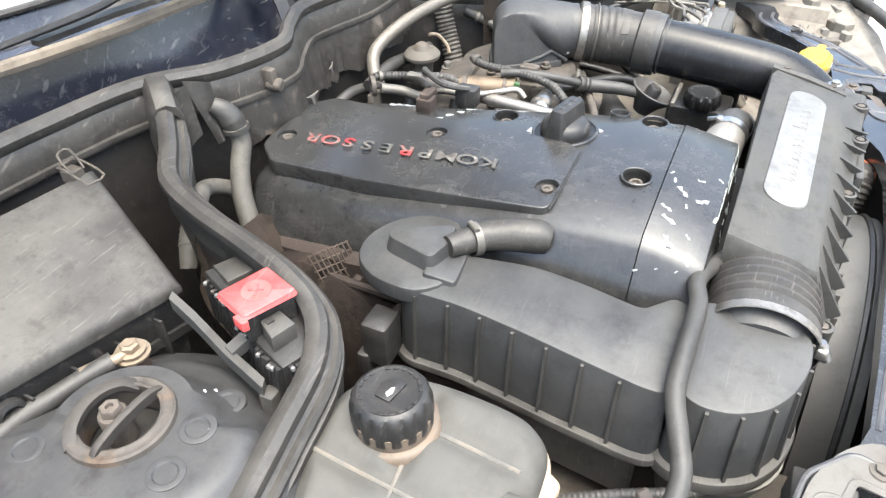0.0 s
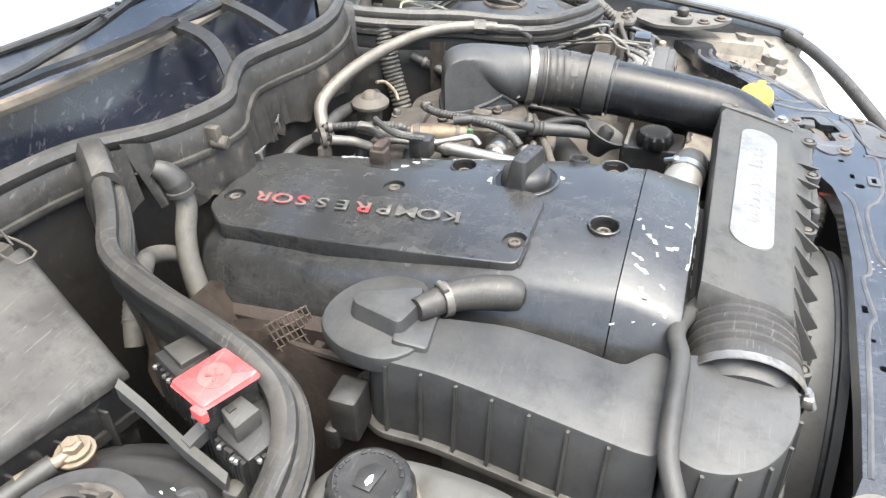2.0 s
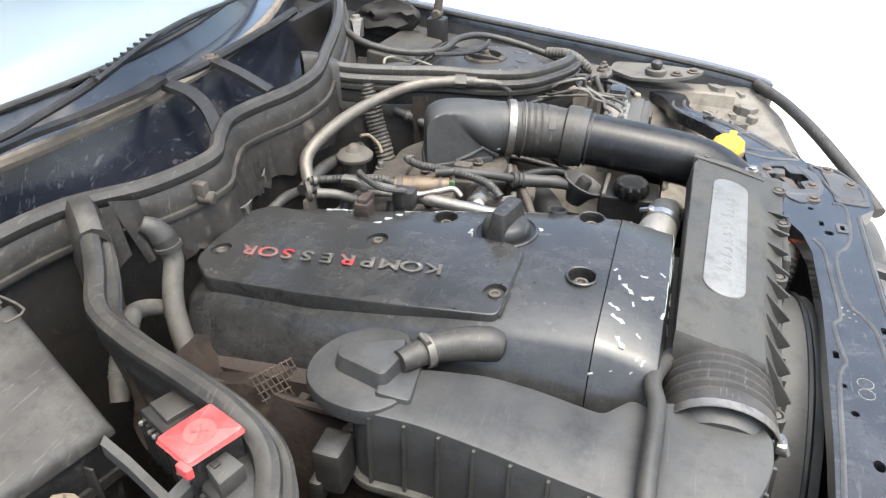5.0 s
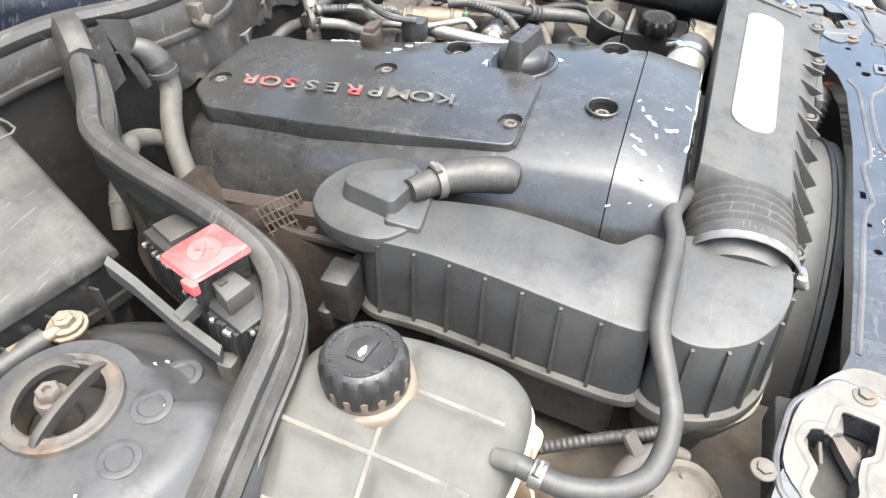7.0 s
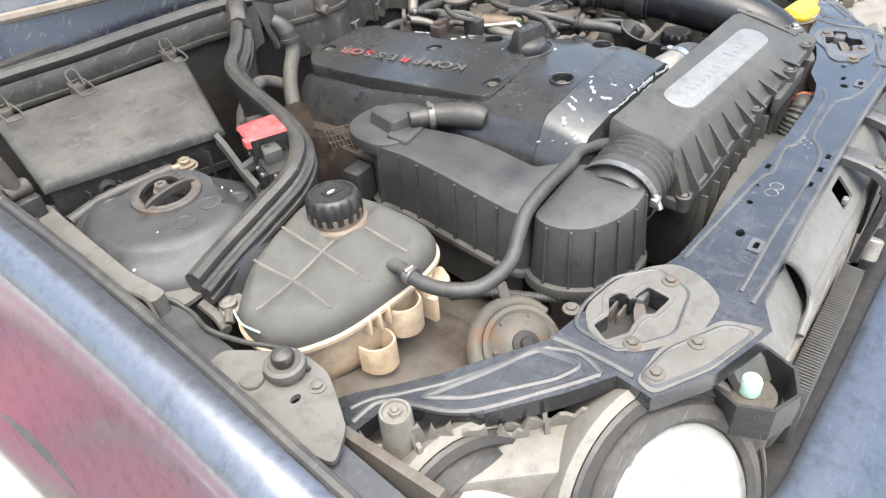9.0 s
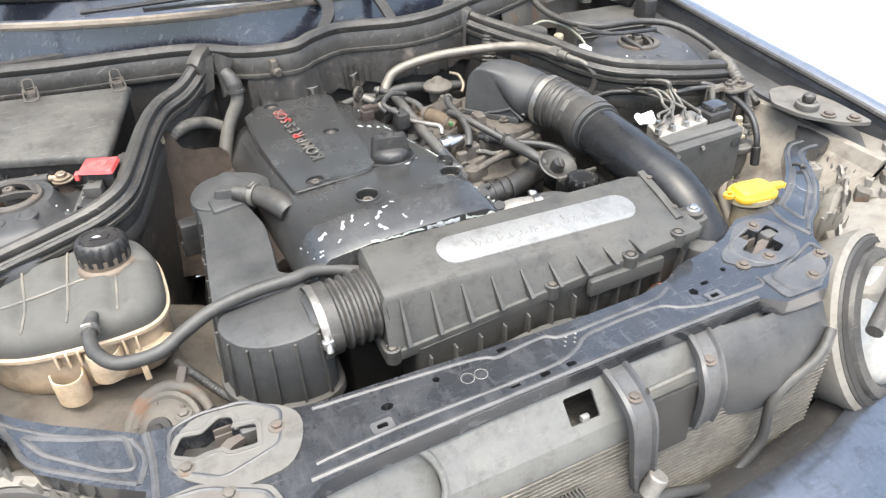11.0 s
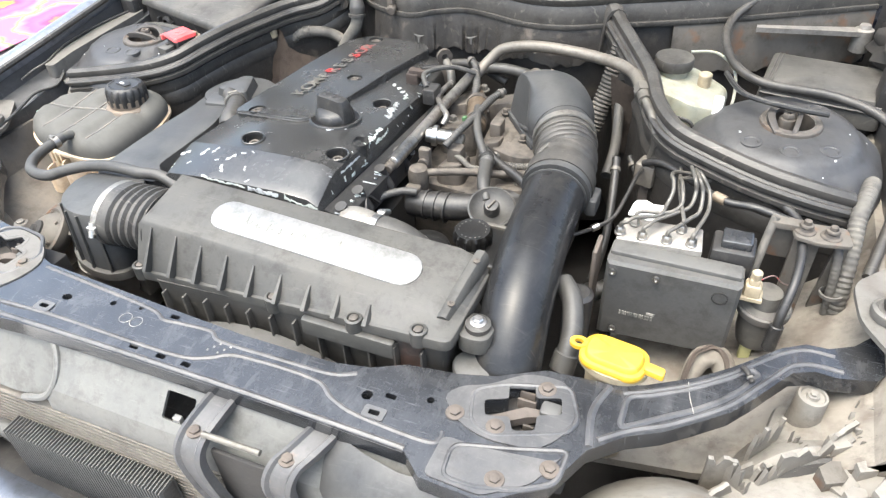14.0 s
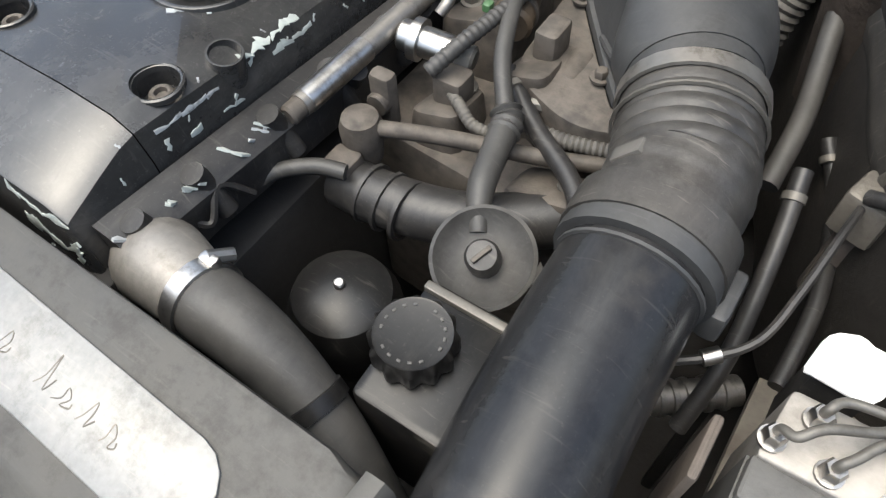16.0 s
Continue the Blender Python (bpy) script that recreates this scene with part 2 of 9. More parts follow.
RED = mat("red_plastic", (0.42, 0.018, 0.022), 0.42, dust=0.22, grain=120, bump=0.05, dust_col=(0.5, 0.3, 0.27))
RED_INK = mat("red_print", (0.22, 0.022, 0.022), 0.45, dust=0.15, grain=120, bump=0.02, stain=((0.12, 0.10, 0.09), 90, 0.5, 0.58))
GREY_INK = mat("worn_print", (0.24, 0.23, 0.205), 0.5, dust=0.3, grain=160, bump=0.05, stain=((0.09, 0.088, 0.08), 90, 0.42, 0.56))
YELLOW = mat("yellow_plastic", (0.46, 0.27, 0.010), 0.42, dust=0.18, grain=120, bump=0.04, dust_col=(0.40, 0.29, 0.08))
LAMP = mat("dusty_lamp_plastic", (0.13, 0.12, 0.105), 0.55, dust=0.6, grain=90, bump=0.15, dust_col=(0.175, 0.162, 0.138), stain=((0.12, 0.105, 0.085), 24, 0.52, 0.7))
COWLP = mat("cowl_paint", (0.007, 0.009, 0.017), 0.16, dust=0.10, grain=120, bump=0.01, coat=0.8, dust_col=(0.13, 0.125, 0.12), speck=0.3, scratch=0.3, grime=0.2, stain=((0.12, 0.11, 0.095), 8, 0.62, 0.80))
BEADM = mat("pressed_bead", (0.012, 0.0135, 0.018), 0.36, dust=0.42, grain=120, bump=0.06, dust_col=(0.15, 0.142, 0.132), grime=0.6)
CTRL = mat("grey_control_box", (0.045, 0.045, 0.044), 0.5, dust=0.5, grain=260, bump=0.08, dust_col=(0.085, 0.079, 0.068), grime=0.5)
TOWER = mat("dusty_strut_tower", (0.026, 0.027, 0.030), 0.42, dust=0.34, grain=110, bump=0.12, dust_col=(0.076, 0.071, 0.064), speck=0.4, grime=0.6, spec=0.4)
SHELF = mat("pale_dusty_steel", (0.072, 0.068, 0.062), 0.55, dust=0.6, grain=100, bump=0.15, dust_col=(0.125, 0.115, 0.099), stain=((0.08, 0.07, 0.06), 22, 0.5, 0.7))
RED_PALE = mat("faded_red_print", (0.50, 0.06, 0.06), 0.45, dust=0.2, grain=120, bump=0.03)
PANEL = mat("grey_shroud_plastic", (0.06, 0.06, 0.057), 0.4, dust=0.6, grain=180, bump=0.06, dust_col=(0.15, 0.145, 0.132))
WHITE = mat("white_paper", (0.80, 0.80, 0.78), 0.7, dust=0.05, grain=80, bump=0.1)
BARE = mat("flaked_paint", (0.30, 0.33, 0.31), 0.55, dust=0.15, grain=120, bump=0.2)
BRASS = mat("brass", (0.17, 0.125, 0.078), 0.45, metal=0.4, dust=0.5, grain=120, bump=0.15)
GREEN = mat("green_plastic", (0.42, 0.62, 0.52), 0.45, dust=0.2, grain=100, bump=0.05)
ORANGE = mat("orange_sleeve", (0.60, 0.14, 0.05), 0.5, dust=0.2, grain=100, bump=0.05)
FIN_EDGE = mat("radiator_fin_edge", (0.06, 0.056, 0.05), 0.5, metal=0.3, dust=0.4, grain=200, bump=0.2)
FIN = mat("radiator_fins", (0.012, 0.012, 0.012), 0.6, metal=0.1, dust=0.12, grain=200, bump=0.2)
RUST_PIPE = mat("rust_rod", (0.26, 0.12, 0.06), 0.7, metal=0.2, dust=0.35, grain=140, bump=0.3)
LETTER = mat("worn_letter", (0.02, 0.02, 0.019), 0.45, dust=0.2, grain=160, bump=0.05, stain=((0.15, 0.14, 0.12), 90, 0.52, 0.62))
NECK = mat("stained_neck", (0.1, 0.085, 0.068), 0.5, dust=0.4, grain=100, bump=0.1, dust_col=(0.17, 0.1, 0.05))
CREAM = mat("tan_plastic", (0.26, 0.215, 0.14), 0.5, dust=0.4, grain=100, bump=0.08, dust_col=(0.28, 0.235, 0.17))
YELLOW_GREEN = mat("stained_green_plastic", (0.30, 0.29, 0.10), 0.5, dust=0.4, grain=100, bump=0.1)
RESV = mat("cloudy_plastic", (0.20, 0.205, 0.16), 0.4, dust=0.3, grain=90, bump=0.06, sss=0.2)
PALE_STEEL = mat("dusty_braid", (0.15, 0.135, 0.115), 0.45, metal=0.5, dust=0.4, grain=240, bump=0.3, dust_col=(0.16, 0.145, 0.12))
WING_PALE = mat("pale_wing_dust", (0.12, 0.108, 0.09), 0.75, dust=0.7, grain=90, bump=0.2, dust_col=(0.21, 0.185, 0.152), stain=((0.09, 0.075, 0.06), 20, 0.52, 0.66))
TAN_STEEL = mat("tan_dusted_steel", (0.07, 0.063, 0.054), 0.6, metal=0.2, dust=0.6, grain=110, bump=0.2, dust_col=(0.125, 0.110, 0.090), stain=((0.11, 0.065, 0.04), 30, 0.56, 0.66))
RUST_STUD = mat("orange_rust", (0.055, 0.034, 0.025), 0.75, metal=0.2, dust=0.5, grain=160, bump=0.4, dust_col=(0.11, 0.085, 0.068))
STRAP = mat("dull_strap_steel", (0.022, 0.020, 0.019), 0.55, metal=0.2, dust=0.5, grain=120, bump=0.25, dust_col=(0.085, 0.074, 0.062))
# same paint with less of the sky sheen mixed into its colour
BUMPER_SHEEN = mat("navy_bumper_sheen", (0.075, 0.082, 0.098), 0.27, metal=0.75, dust=0.10, grain=120, bump=0.01, coat=1.0, dust_col=(0.2, 0.2, 0.2), speck=0.08)
GREEN_B = mat("bright_green_plastic", (0.035, 0.10, 0.035), 0.4, dust=0.1, grain=100, bump=0.03)
DIRT = mat("trodden_dirt", (0.30, 0.255, 0.23), 0.95, dust=0.4, grain=30, bump=0.4, dust_col=(0.26, 0.22, 0.20), vary=0.2)
GROUND = mat("pale_concrete", (0.60, 0.57, 0.53), 0.9, dust=0.3, grain=14, bump=0.2, dust_col=(0.52, 0.47, 0.42), vary=0.12, stain=((0.40, 0.33, 0.28), 1.1, 0.58, 0.8))


# ---- mesh tools ----
def part(name, bm, material, parent=None, label="", m=None, sharp=38):
    if m is not None:
        bm.transform(m)
    me = bpy.data.meshes.new(name)
    bm.normal_update()
    bm.to_mesh(me)
    bm.free()
    me.polygons.foreach_set("use_smooth", [True] * len(me.polygons))
    me.set_sharp_from_angle(angle=radians(sharp))
    me.materials.append(material)
    ob = new(name, me)
    ob.parent = parent
    if label:
        tagged(ob, label)
    return ob


def thing(name, at, label, category, group="", kind=""):
    """An Empty at the base of a thing; its parts are given in world metres and hang under it."""
    e = new(name)
    e.empty_display_size = 0.02
    e.location = at
    bpy.context.view_layer.update()
    return tagged(e, label, category, group, kind)


def put(name, bm, material, parent, label="", m=None, sharp=38):
    ob = part(name, bm, material, None, label, m, sharp)
    root = parent
    ob.parent = root
    base = Vector((0, 0, 0))
    p = root
    while p is not None:
        base += p.location if p.type == "EMPTY" else Vector((0, 0, 0))
        p = p.parent
    ob.matrix_parent_inverse = Matrix.Translation(-base) if root.type == "EMPTY" else Matrix.Identity(4)
    return ob


def catmull(pts, per=6, closed=False):
    P = [Vector(p) for p in pts]
    n = len(P)
    out = []
    for i in range(n if closed else n - 1):
        a, b, c, d = (P[(i + k) % n] if closed else P[min(max(i + k, 0), n - 1)] for k in (-1, 0, 1, 2))
        for j in range(per):
            t = j / per
            out.append(0.5 * (2 * b + (c - a) * t + (2 * a - 5 * b + 4 * c - d) * t * t + (3 * b - a - 3 * c + d) * t ** 3))
    if not closed:
        out.append(P[-1])
    return out


def loft(rings, caps=True, closed=False):
    bm = bmesh.new()
    R = [[bm.verts.new(p) for p in r] for r in rings]
    n = len(R[0])
    for a, b in zip(R, R[1:] + (R[:1] if closed else [])):
        for i in range(n):
            bm.faces.new((a[i], a[(i + 1) % n], b[(i + 1) % n], b[i]))
    if caps and not closed:
        bm.faces.new(R[0][::-1])
        bm.faces.new(R[-1])
    bmesh.ops.recalc_face_normals(bm, faces=bm.faces)
    return bm


def tube(pts, r, seg=10, per=6, pitch=0.0, depth=0.15, squash=None):
    """A hose along a smooth line; pitch and depth give it corrugations; r may be a list along the points."""
    line = catmull(pts, per)
    if pitch:
        dense, step = [line[0]], pitch / 4
        for a, b in zip(line, line[1:]):
            k = max(1, round((b - a).length / step))
            dense += [a.lerp(b, (j + 1) / k) for j in range(k)]
        line = dense
    n = len(line)
    radii = [r if not isinstance(r, (list, tuple)) else float(np.interp(i / (n - 1) * (len(r) - 1), range(len(r)), r)) for i in range(n)]
    rings, side = [], None
    for i, p in enumerate(line):
        d = (line[min(i + 1, n - 1)] - line[max(i - 1, 0)]).normalized()
        if side is None:
            side = d.orthogonal().normalized()
        side = (side - d * side.dot(d)).normalized()
        up = d.cross(side)
        k = radii[i]
        if pitch:
            k *= 1 - depth * (0.5 + 0.5 * math.cos(i * math.pi / 2))
        rings.append([p + side * math.cos(a) * k + up * math.sin(a) * k for a in [2 * math.pi * j / seg for j in range(seg)]])
    return loft(rings)


def lathe(profile, seg=24, caps=True):
    """A turned solid round z from (radius, height) pairs."""
    rings = [[(max(r, 1e-4) * math.cos(2 * math.pi * j / seg), max(r, 1e-4) * math.sin(2 * math.pi * j / seg), z) for j in range(seg)] for r, z in profile]
    return loft(rings, caps)


def along(a, b, up=(0, 0, 1)):
    """A matrix that lays local z along a to b, with its origin at a."""
    q = (Vector(b) - Vector(a)).to_track_quat("Z", "Y")
    return Matrix.Translation(a) @ q.to_matrix().to_4x4()


def rod(a, b, r, seg=12, chamfer=0.0):
    h = (Vector(b) - Vector(a)).length
    c = chamfer
    bm = lathe([(r - c, 0), (r, c), (r, h - c), (r - c, h)] if c else [(r, 0), (r, h)], seg)
    bm.transform(along(a, b))
    return bm


def rounded(pts, r, n=4):
    """A closed outline with its corners rounded."""
    out, k = [], len(pts)
    for i in range(k):
        a, b, c = (Vector((*pts[j % k][:2], 0)) for j in (i - 1, i, i + 1))
        u, v = (a - b), (c - b)
        lim = min(r, u.length * 0.45, v.length * 0.45)
        p, q = b + u.normalized() * lim, b + v.normalized() * lim
        for j in range(n + 1):
            t = j / n
            w = p * (1 - t) ** 2 + b * 2 * t * (1 - t) + q * t * t
            out.append((w.x, w.y))
    return out


def inset(pts, d):
    """An outline moved inwards by d (outlines run anticlockwise or clockwise alike)."""
    n = len(pts)
    area = sum(pts[i][0] * pts[(i + 1) % n][1] - pts[(i + 1) % n][0] * pts[i][1] for i in range(n))
    s = 1 if area > 0 else -1
    out = []
    for i in range(n):
        a, b, c = (Vector(pts[j % n]) for j in (i - 1, i, i + 1))
        e1, e2 = (b - a), (c - b)
        n1 = Vector((-e1.y, e1.x)).normalized() if e1.length > 1e-9 else Vector((0, 0))
        n2 = Vector((-e2.y, e2.x)).normalized() if e2.length > 1e-9 else n1
        w = n1 + n2
        w = w.normalized() if w.length > 1e-6 else n1
        out.append((b.x + s * d * w.x, b.y + s * d * w.y))
    return out


def prism(pts, z0, z1, edge=0.004, taper=0.0):
    """A solid from an outline in plan; z0 and z1 are heights or functions of x and y; the top edge is rounded."""
    f0 = z0 if callable(z0) else (lambda x, y: z0)
    f1 = z1 if callable(z1) else (lambda x, y: z1)
    base = inset(pts, -taper) if taper else pts
    rings = [[(x, y, f0(x, y)) for x, y in base]]
    for d, h in ((0, 1.0), (0.3, 0.3), (1.0, 0.0)):
        rings.append([(x, y, f1(x, y) - h * edge) for x, y in (inset(pts, d * edge) if d else pts)])
    return loft(rings)


def plate(outline, holes, z, thick):
    """A sheet with holes through it."""
    bm = bmesh.new()
    fz = z if callable(z) else (lambda x, y: z)
    edges = []
    for lp in [outline] + holes:
        v = [bm.verts.new((x, y, 0)) for x, y in lp]
        edges += [bm.edges.new((v[i], v[(i + 1) % len(v)])) for i in range(len(v))]
    bmesh.ops.triangle_fill(bm, edges=edges, use_beauty=True, normal=(0, 0, 1))
    top = bm.faces[:]
    ext = bmesh.ops.extrude_face_region(bm, geom=top)
    low = [g for g in ext["geom"] if isinstance(g, bmesh.types.BMVert)]
    for v in low:
        v.co.z = -thick
    for v in bm.verts:
        v.co.z += fz(v.co.x, v.co.y)
    bmesh.ops.recalc_face_normals(bm, faces=bm.faces)
    return bm


def box(lo, hi, edge=0.003):
    (a, b, c), (d, e, f) = lo, hi
    r = rounded([(a, b), (d, b), (d, e), (a, e)], edge * 1.5, 2)
    return prism(r, c, f, edge)


def ell(cx, cy, a, b=None, n=16, turn=0.0):
    b = a if b is None else b
    ct, st = math.cos(turn), math.sin(turn)
    return [(cx + a * math.cos(t) * ct - b * math.sin(t) * st, cy + a * math.cos(t) * st + b * math.sin(t) * ct) for t in [2 * math.pi * i / n for i in range(n)]]


def merge(*bms):
    out = bmesh.new()
    for b in bms:
        me = bpy.data.meshes.new("t")
        b.to_mesh(me)
        b.free()
        out.from_mesh(me)
        bpy.data.meshes.remove(me)
    return out


def hexbolt(at, r=0.007, h=0.006, m=None):
    bm = merge(lathe([(r * 1.5, 0), (r * 1.5, 0.002), (r * 1.1, 0.0025)], 14), lathe([(r, 0.002), (r, 0.002 + h * 0.8), (r * 0.8, 0.002 + h)], 6))
    bm.transform((Matrix.Translation(at) @ m) if m is not None else Matrix.Translation(at))
    return bm


def clamp_band(a, b, r, t=0.002, seg=28):
    """A worm-drive band between two points on a hose's axis."""
    h = (Vector(b) - Vector(a)).length
    bm = loft([[((r + dr) * math.cos(q), (r + dr) * math.sin(q), z) for q in [2 * math.pi * j / seg for j in range(seg)]] for dr, z in ((0, 0), (t, 0.0005), (t, h - 0.0005), (0, h))], caps=False, closed=True)
    bm.transform(along(a, b))
    return bm


# ---- setting ----
def sheet(x0, x1, y0, y1, z, n=1):
    bm = bmesh.new()
    bmesh.ops.create_grid(bm, x_segments=n, y_segments=n, size=0.5)
    bm.transform(Matrix.Translation(((x0 + x1) / 2, (y0 + y1) / 2, z)) @ Matrix.Diagonal((x1 - x0, y1 - y0, 1, 1)))
    return bm


tagged(part("ground", sheet(-300, 300, -300, 300, 0), GROUND), "pale dusty concrete yard around the car", "ground", kind="structure")
tagged(part("pavement", prism(rounded([(-1.3, 1.9), (-1.45, 3.2), (-1.2, 5.0), (-1.6, 9.0), (-9.0, 10.0), (-9.5, 1.4), (-4.0, 1.2)], 0.5, 5), -0.02, 0.004, 0.002), DIRT), "trodden brown dirt strip beside the concrete", "ground", kind="structure")

# ---- car body ----
car = thing("car_body", (0.03, 0.4, 0.0), "dark navy car body with opened bonnet and dusty engine bay", "car")

# fenders: profile across, swept along the car
FENDER = [(0.0, -0.05), (0.0, -0.012), (0.004, -0.003), (0.014, 0.002), (0.030, 0.0), (0.047, -0.012), (0.060, -0.035), (0.074, -0.08), (0.102, -0.16), (0.140, -0.28), (0.160, -0.40), (0.150, -0.60),
          (0.140, -0.60), (0.150, -0.40), (0.130, -0.28), (0.094, -0.16), (0.064, -0.08), (0.05, -0.04), (0.035, -0.012), (0.012, -0.012), (0.008, -0.05)]


def fender(side, edge):
    line = catmull(edge, 5)
    return loft([[(p.x + side * a, p.y, p.z + b) for a, b in FENDER] for p in line])


R_EDGE = [(-0.700, 1.12, 0.895), (-0.698, 0.90, 0.868), (-0.697, 0.70, 0.842), (-0.698, 0.50, 0.818), (-0.704, 0.32, 0.796), (-0.712, 0.18, 0.776), (-0.716, 0.08, 0.758), (-0.712, 0.03, 0.745)]
L_EDGE = [(-x + 0.055, y, z) for x, y, z in R_EDGE]
put("fender", fender(-1, R_EDGE), PAINT_SHEEN, car, "navy fender with pale sky sheen in its paint colour")
put("fender", fender(1, L_EDGE), PAINT_SHEEN, car, "navy fender with pale sky sheen in its paint colour")

# gutters inside the fenders
for sgn, edge, off in ((1, R_EDGE, 0), (-1, L_EDGE, 0)):
    line = catmull(edge, 4)
    prof = [(0.002, -0.02), (0.006, -0.045), (0.05, -0.055), (0.052, -0.07), (0.056, -0.30), (0.050, -0.30), (0.046, -0.075), (0.0, -0.06)]
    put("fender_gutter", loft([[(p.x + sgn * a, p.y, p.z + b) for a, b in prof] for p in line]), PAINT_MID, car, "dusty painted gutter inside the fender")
    put("edge_strip", tube([(p.x + sgn * 0.003, p.y, p.z - 0.003) for p in line], 0.0062, 8, 1), RUBBER, car)

# inner wings, floor, firewall
put("inner_wing", loft([[(x0, y, z) for x0, z in ((-0.70, 0.30), (-0.655, 0.72), (-0.645, 0.72), (-0.60, 0.60), (-0.55, 0.30))] for y in (0.08, 0.3, 0.5, 0.9)]), WING, car)
put("inner_wing", loft([[(x0, y, z) for x0, z in ((0.76, 0.30), (0.705, 0.74), (0.69, 0.74), (0.64, 0.64), (0.56, 0.58), (0.50, 0.30))] for y in (0.10, 0.3, 0.42, 0.9)]), WING_PALE, car, "dusty tan inner wing panel")
put("wing_floor", loft([[(x, y, z) for x, z in ((-0.70, 0.70), (-0.60, 0.655), (-0.50, 0.632), (-0.40, 0.622), (-0.40, 0.612), (-0.50, 0.622), (-0.70, 0.68))] for y in (0.09, 0.2, 0.3, 0.42)]), WING, car, "dusty tan inner wing floor")
put("wing_floor", loft([[(x, y, z + 0.02 * (y - 0.1)) for x, z in ((0.40, 0.592), (0.46, 0.606), (0.53, 0.622), (0.60, 0.652), (0.66, 0.700), (0.70, 0.738), (0.70, 0.725), (0.66, 0.686), (0.60, 0.638), (0.53, 0.610), (0.46, 0.594), (0.40, 0.580))] for y in (0.10, 0.18, 0.26, 0.34, 0.43)]), WING_PALE, car, "dusty tan inner wing floor")
put("splash_panel", loft([[(x, y, z + 0.03 * math.sin(x * 30) * (0.3 - abs(y - 0.3))) for x, z in ((-0.42, 0.615), (-0.36, 0.585), (-0.30, 0.560), (-0.21, 0.555), (-0.21, 0.545), (-0.30, 0.550), (-0.36, 0.573), (-0.42, 0.600))] for y in (0.04, 0.12, 0.20, 0.28, 0.36, 0.46)]), WING, car, "dusty brown splash panel below the duct")
put("undertray", box((-0.72, -0.28, 0.27), (0.78, 0.95, 0.30)), DARK, car)
put("firewall", box((-0.69, 0.955, 0.30), (0.745, 0.975, 0.86)), BULKM, car)

# crossmember over the radiator
XM = [(-0.453, 0.095), (-0.406, 0.084), (-0.357, 0.060), (-0.283, 0.034), (-0.196, 0.027), (-0.05, 0.018), (0.027, 0.014), (0.142, 0.014), (0.185, 0.022), (0.221, 0.040), (0.276, 0.047), (0.314, 0.058), (0.361, 0.084), (0.435, 0.090), (0.461, 0.101), (0.508, 0.130), (0.541, 0.158), (0.563, 0.180), (0.588, 0.205), (0.612, 0.220), (0.635, 0.222), (0.66, 0.236), (0.68, 0.26),
      (0.70, 0.22), (0.68, 0.192), (0.642, 0.182), (0.621, 0.183), (0.600, 0.173), (0.582, 0.148), (0.566, 0.125), (0.545, 0.098), (0.517, 0.074), (0.487, 0.050), (0.455, 0.032), (0.423, 0.003), (0.40, -0.045), (0.35, -0.082), (0.285, -0.080), (0.262, -0.060), (0.107, -0.058), (-0.007, -0.058), (-0.123, -0.059), (-0.24, -0.062), (-0.300, -0.064), (-0.335, -0.084), (-0.409, -0.058), (-0.463, -0.020), (-0.457, 0.018),
      (-0.497, 0.048), (-0.559, 0.104), (-0.583, 0.158), (-0.600, 0.187), (-0.637, 0.196), (-0.665, 0.18), (-0.675, 0.24), (-0.621, 0.238), (-0.601, 0.222), (-0.578, 0.198), (-0.54, 0.163), (-0.497, 0.130)]


def xmz(x, y):
    return 0.742 - 0.10 * max(0.0, -x - 0.26) * (1 if x < 0 else 0) - 0.02 * max(0.0, abs(x) - 0.45)


latch_r = rounded([(-0.375, 0.069), (-0.363, 0.064), (-0.361, 0.054), (-0.367, 0.049), (-0.341, 0.041), (-0.345, 0.015), (-0.372, 0.020), (-0.377, 0.029), (-0.394, 0.032), (-0.406, 0.031), (-0.426, 0.046), (-0.415, 0.065), (-0.395, 0.058)], 0.003, 3)
latch_l = rounded([(0.313, 0.024), (0.336, 0.034), (0.331, 0.052), (0.355, 0.062), (0.362, 0.044), (0.386, 0.053), (0.391, 0.033), (0.368, 0.024), (0.371, 0.006), (0.351, -0.002), (0.343, 0.013), (0.320, 0.006)], 0.004, 3)
holes = [latch_r, latch_l, ell(-0.212, -0.008, 0.007, 0.005), ell(-0.15, 0.003, 0.004), ell(-0.112, 0.008, 0.003)]
holes += [rounded([(x - 0.006, y - 0.003), (x + 0.006, y - 0.003), (x + 0.006, y + 0.003), (x - 0.006, y + 0.003)], 0.001, 1) for x, y in ((-0.226, -0.030), (-0.064, 0.010), (-0.078, -0.044), (-0.040, -0.045), (-0.006, -0.045), (0.215, -0.030), (0.222, -0.005))]
holes += [ell(0.198, -0.012, 0.006), ell(0.262, 0.005, 0.004)]
xm = put("crossmember", plate(XM, holes, xmz, 0.022), PAINT, car, "navy pressed steel crossmember with holes and beads")


def bead(pts, r=0.004, m=BEADM, per=5, lift=0.0):
    r *= 0.85
    put("bead", tube([(x, y, xmz(x, y) - r * 0.55 + lift) for x, y in pts], r, 8, per), m, xm)


for x, y in ((-0.226, -0.030), (0.215, -0.030)):
    put("slot_boss", plate(rounded([(x - 0.012, y - 0.0075), (x + 0.012, y - 0.0075), (x + 0.012, y + 0.0075), (x - 0.012, y + 0.0075)], 0.003, 3), [rounded([(x - 0.006, y - 0.003), (x + 0.006, y - 0.003), (x + 0.006, y + 0.003), (x - 0.006, y + 0.003)], 0.001, 1)], lambda x, y: xmz(x, y) + 0.0014, 0.002), PAINT_MID, xm)


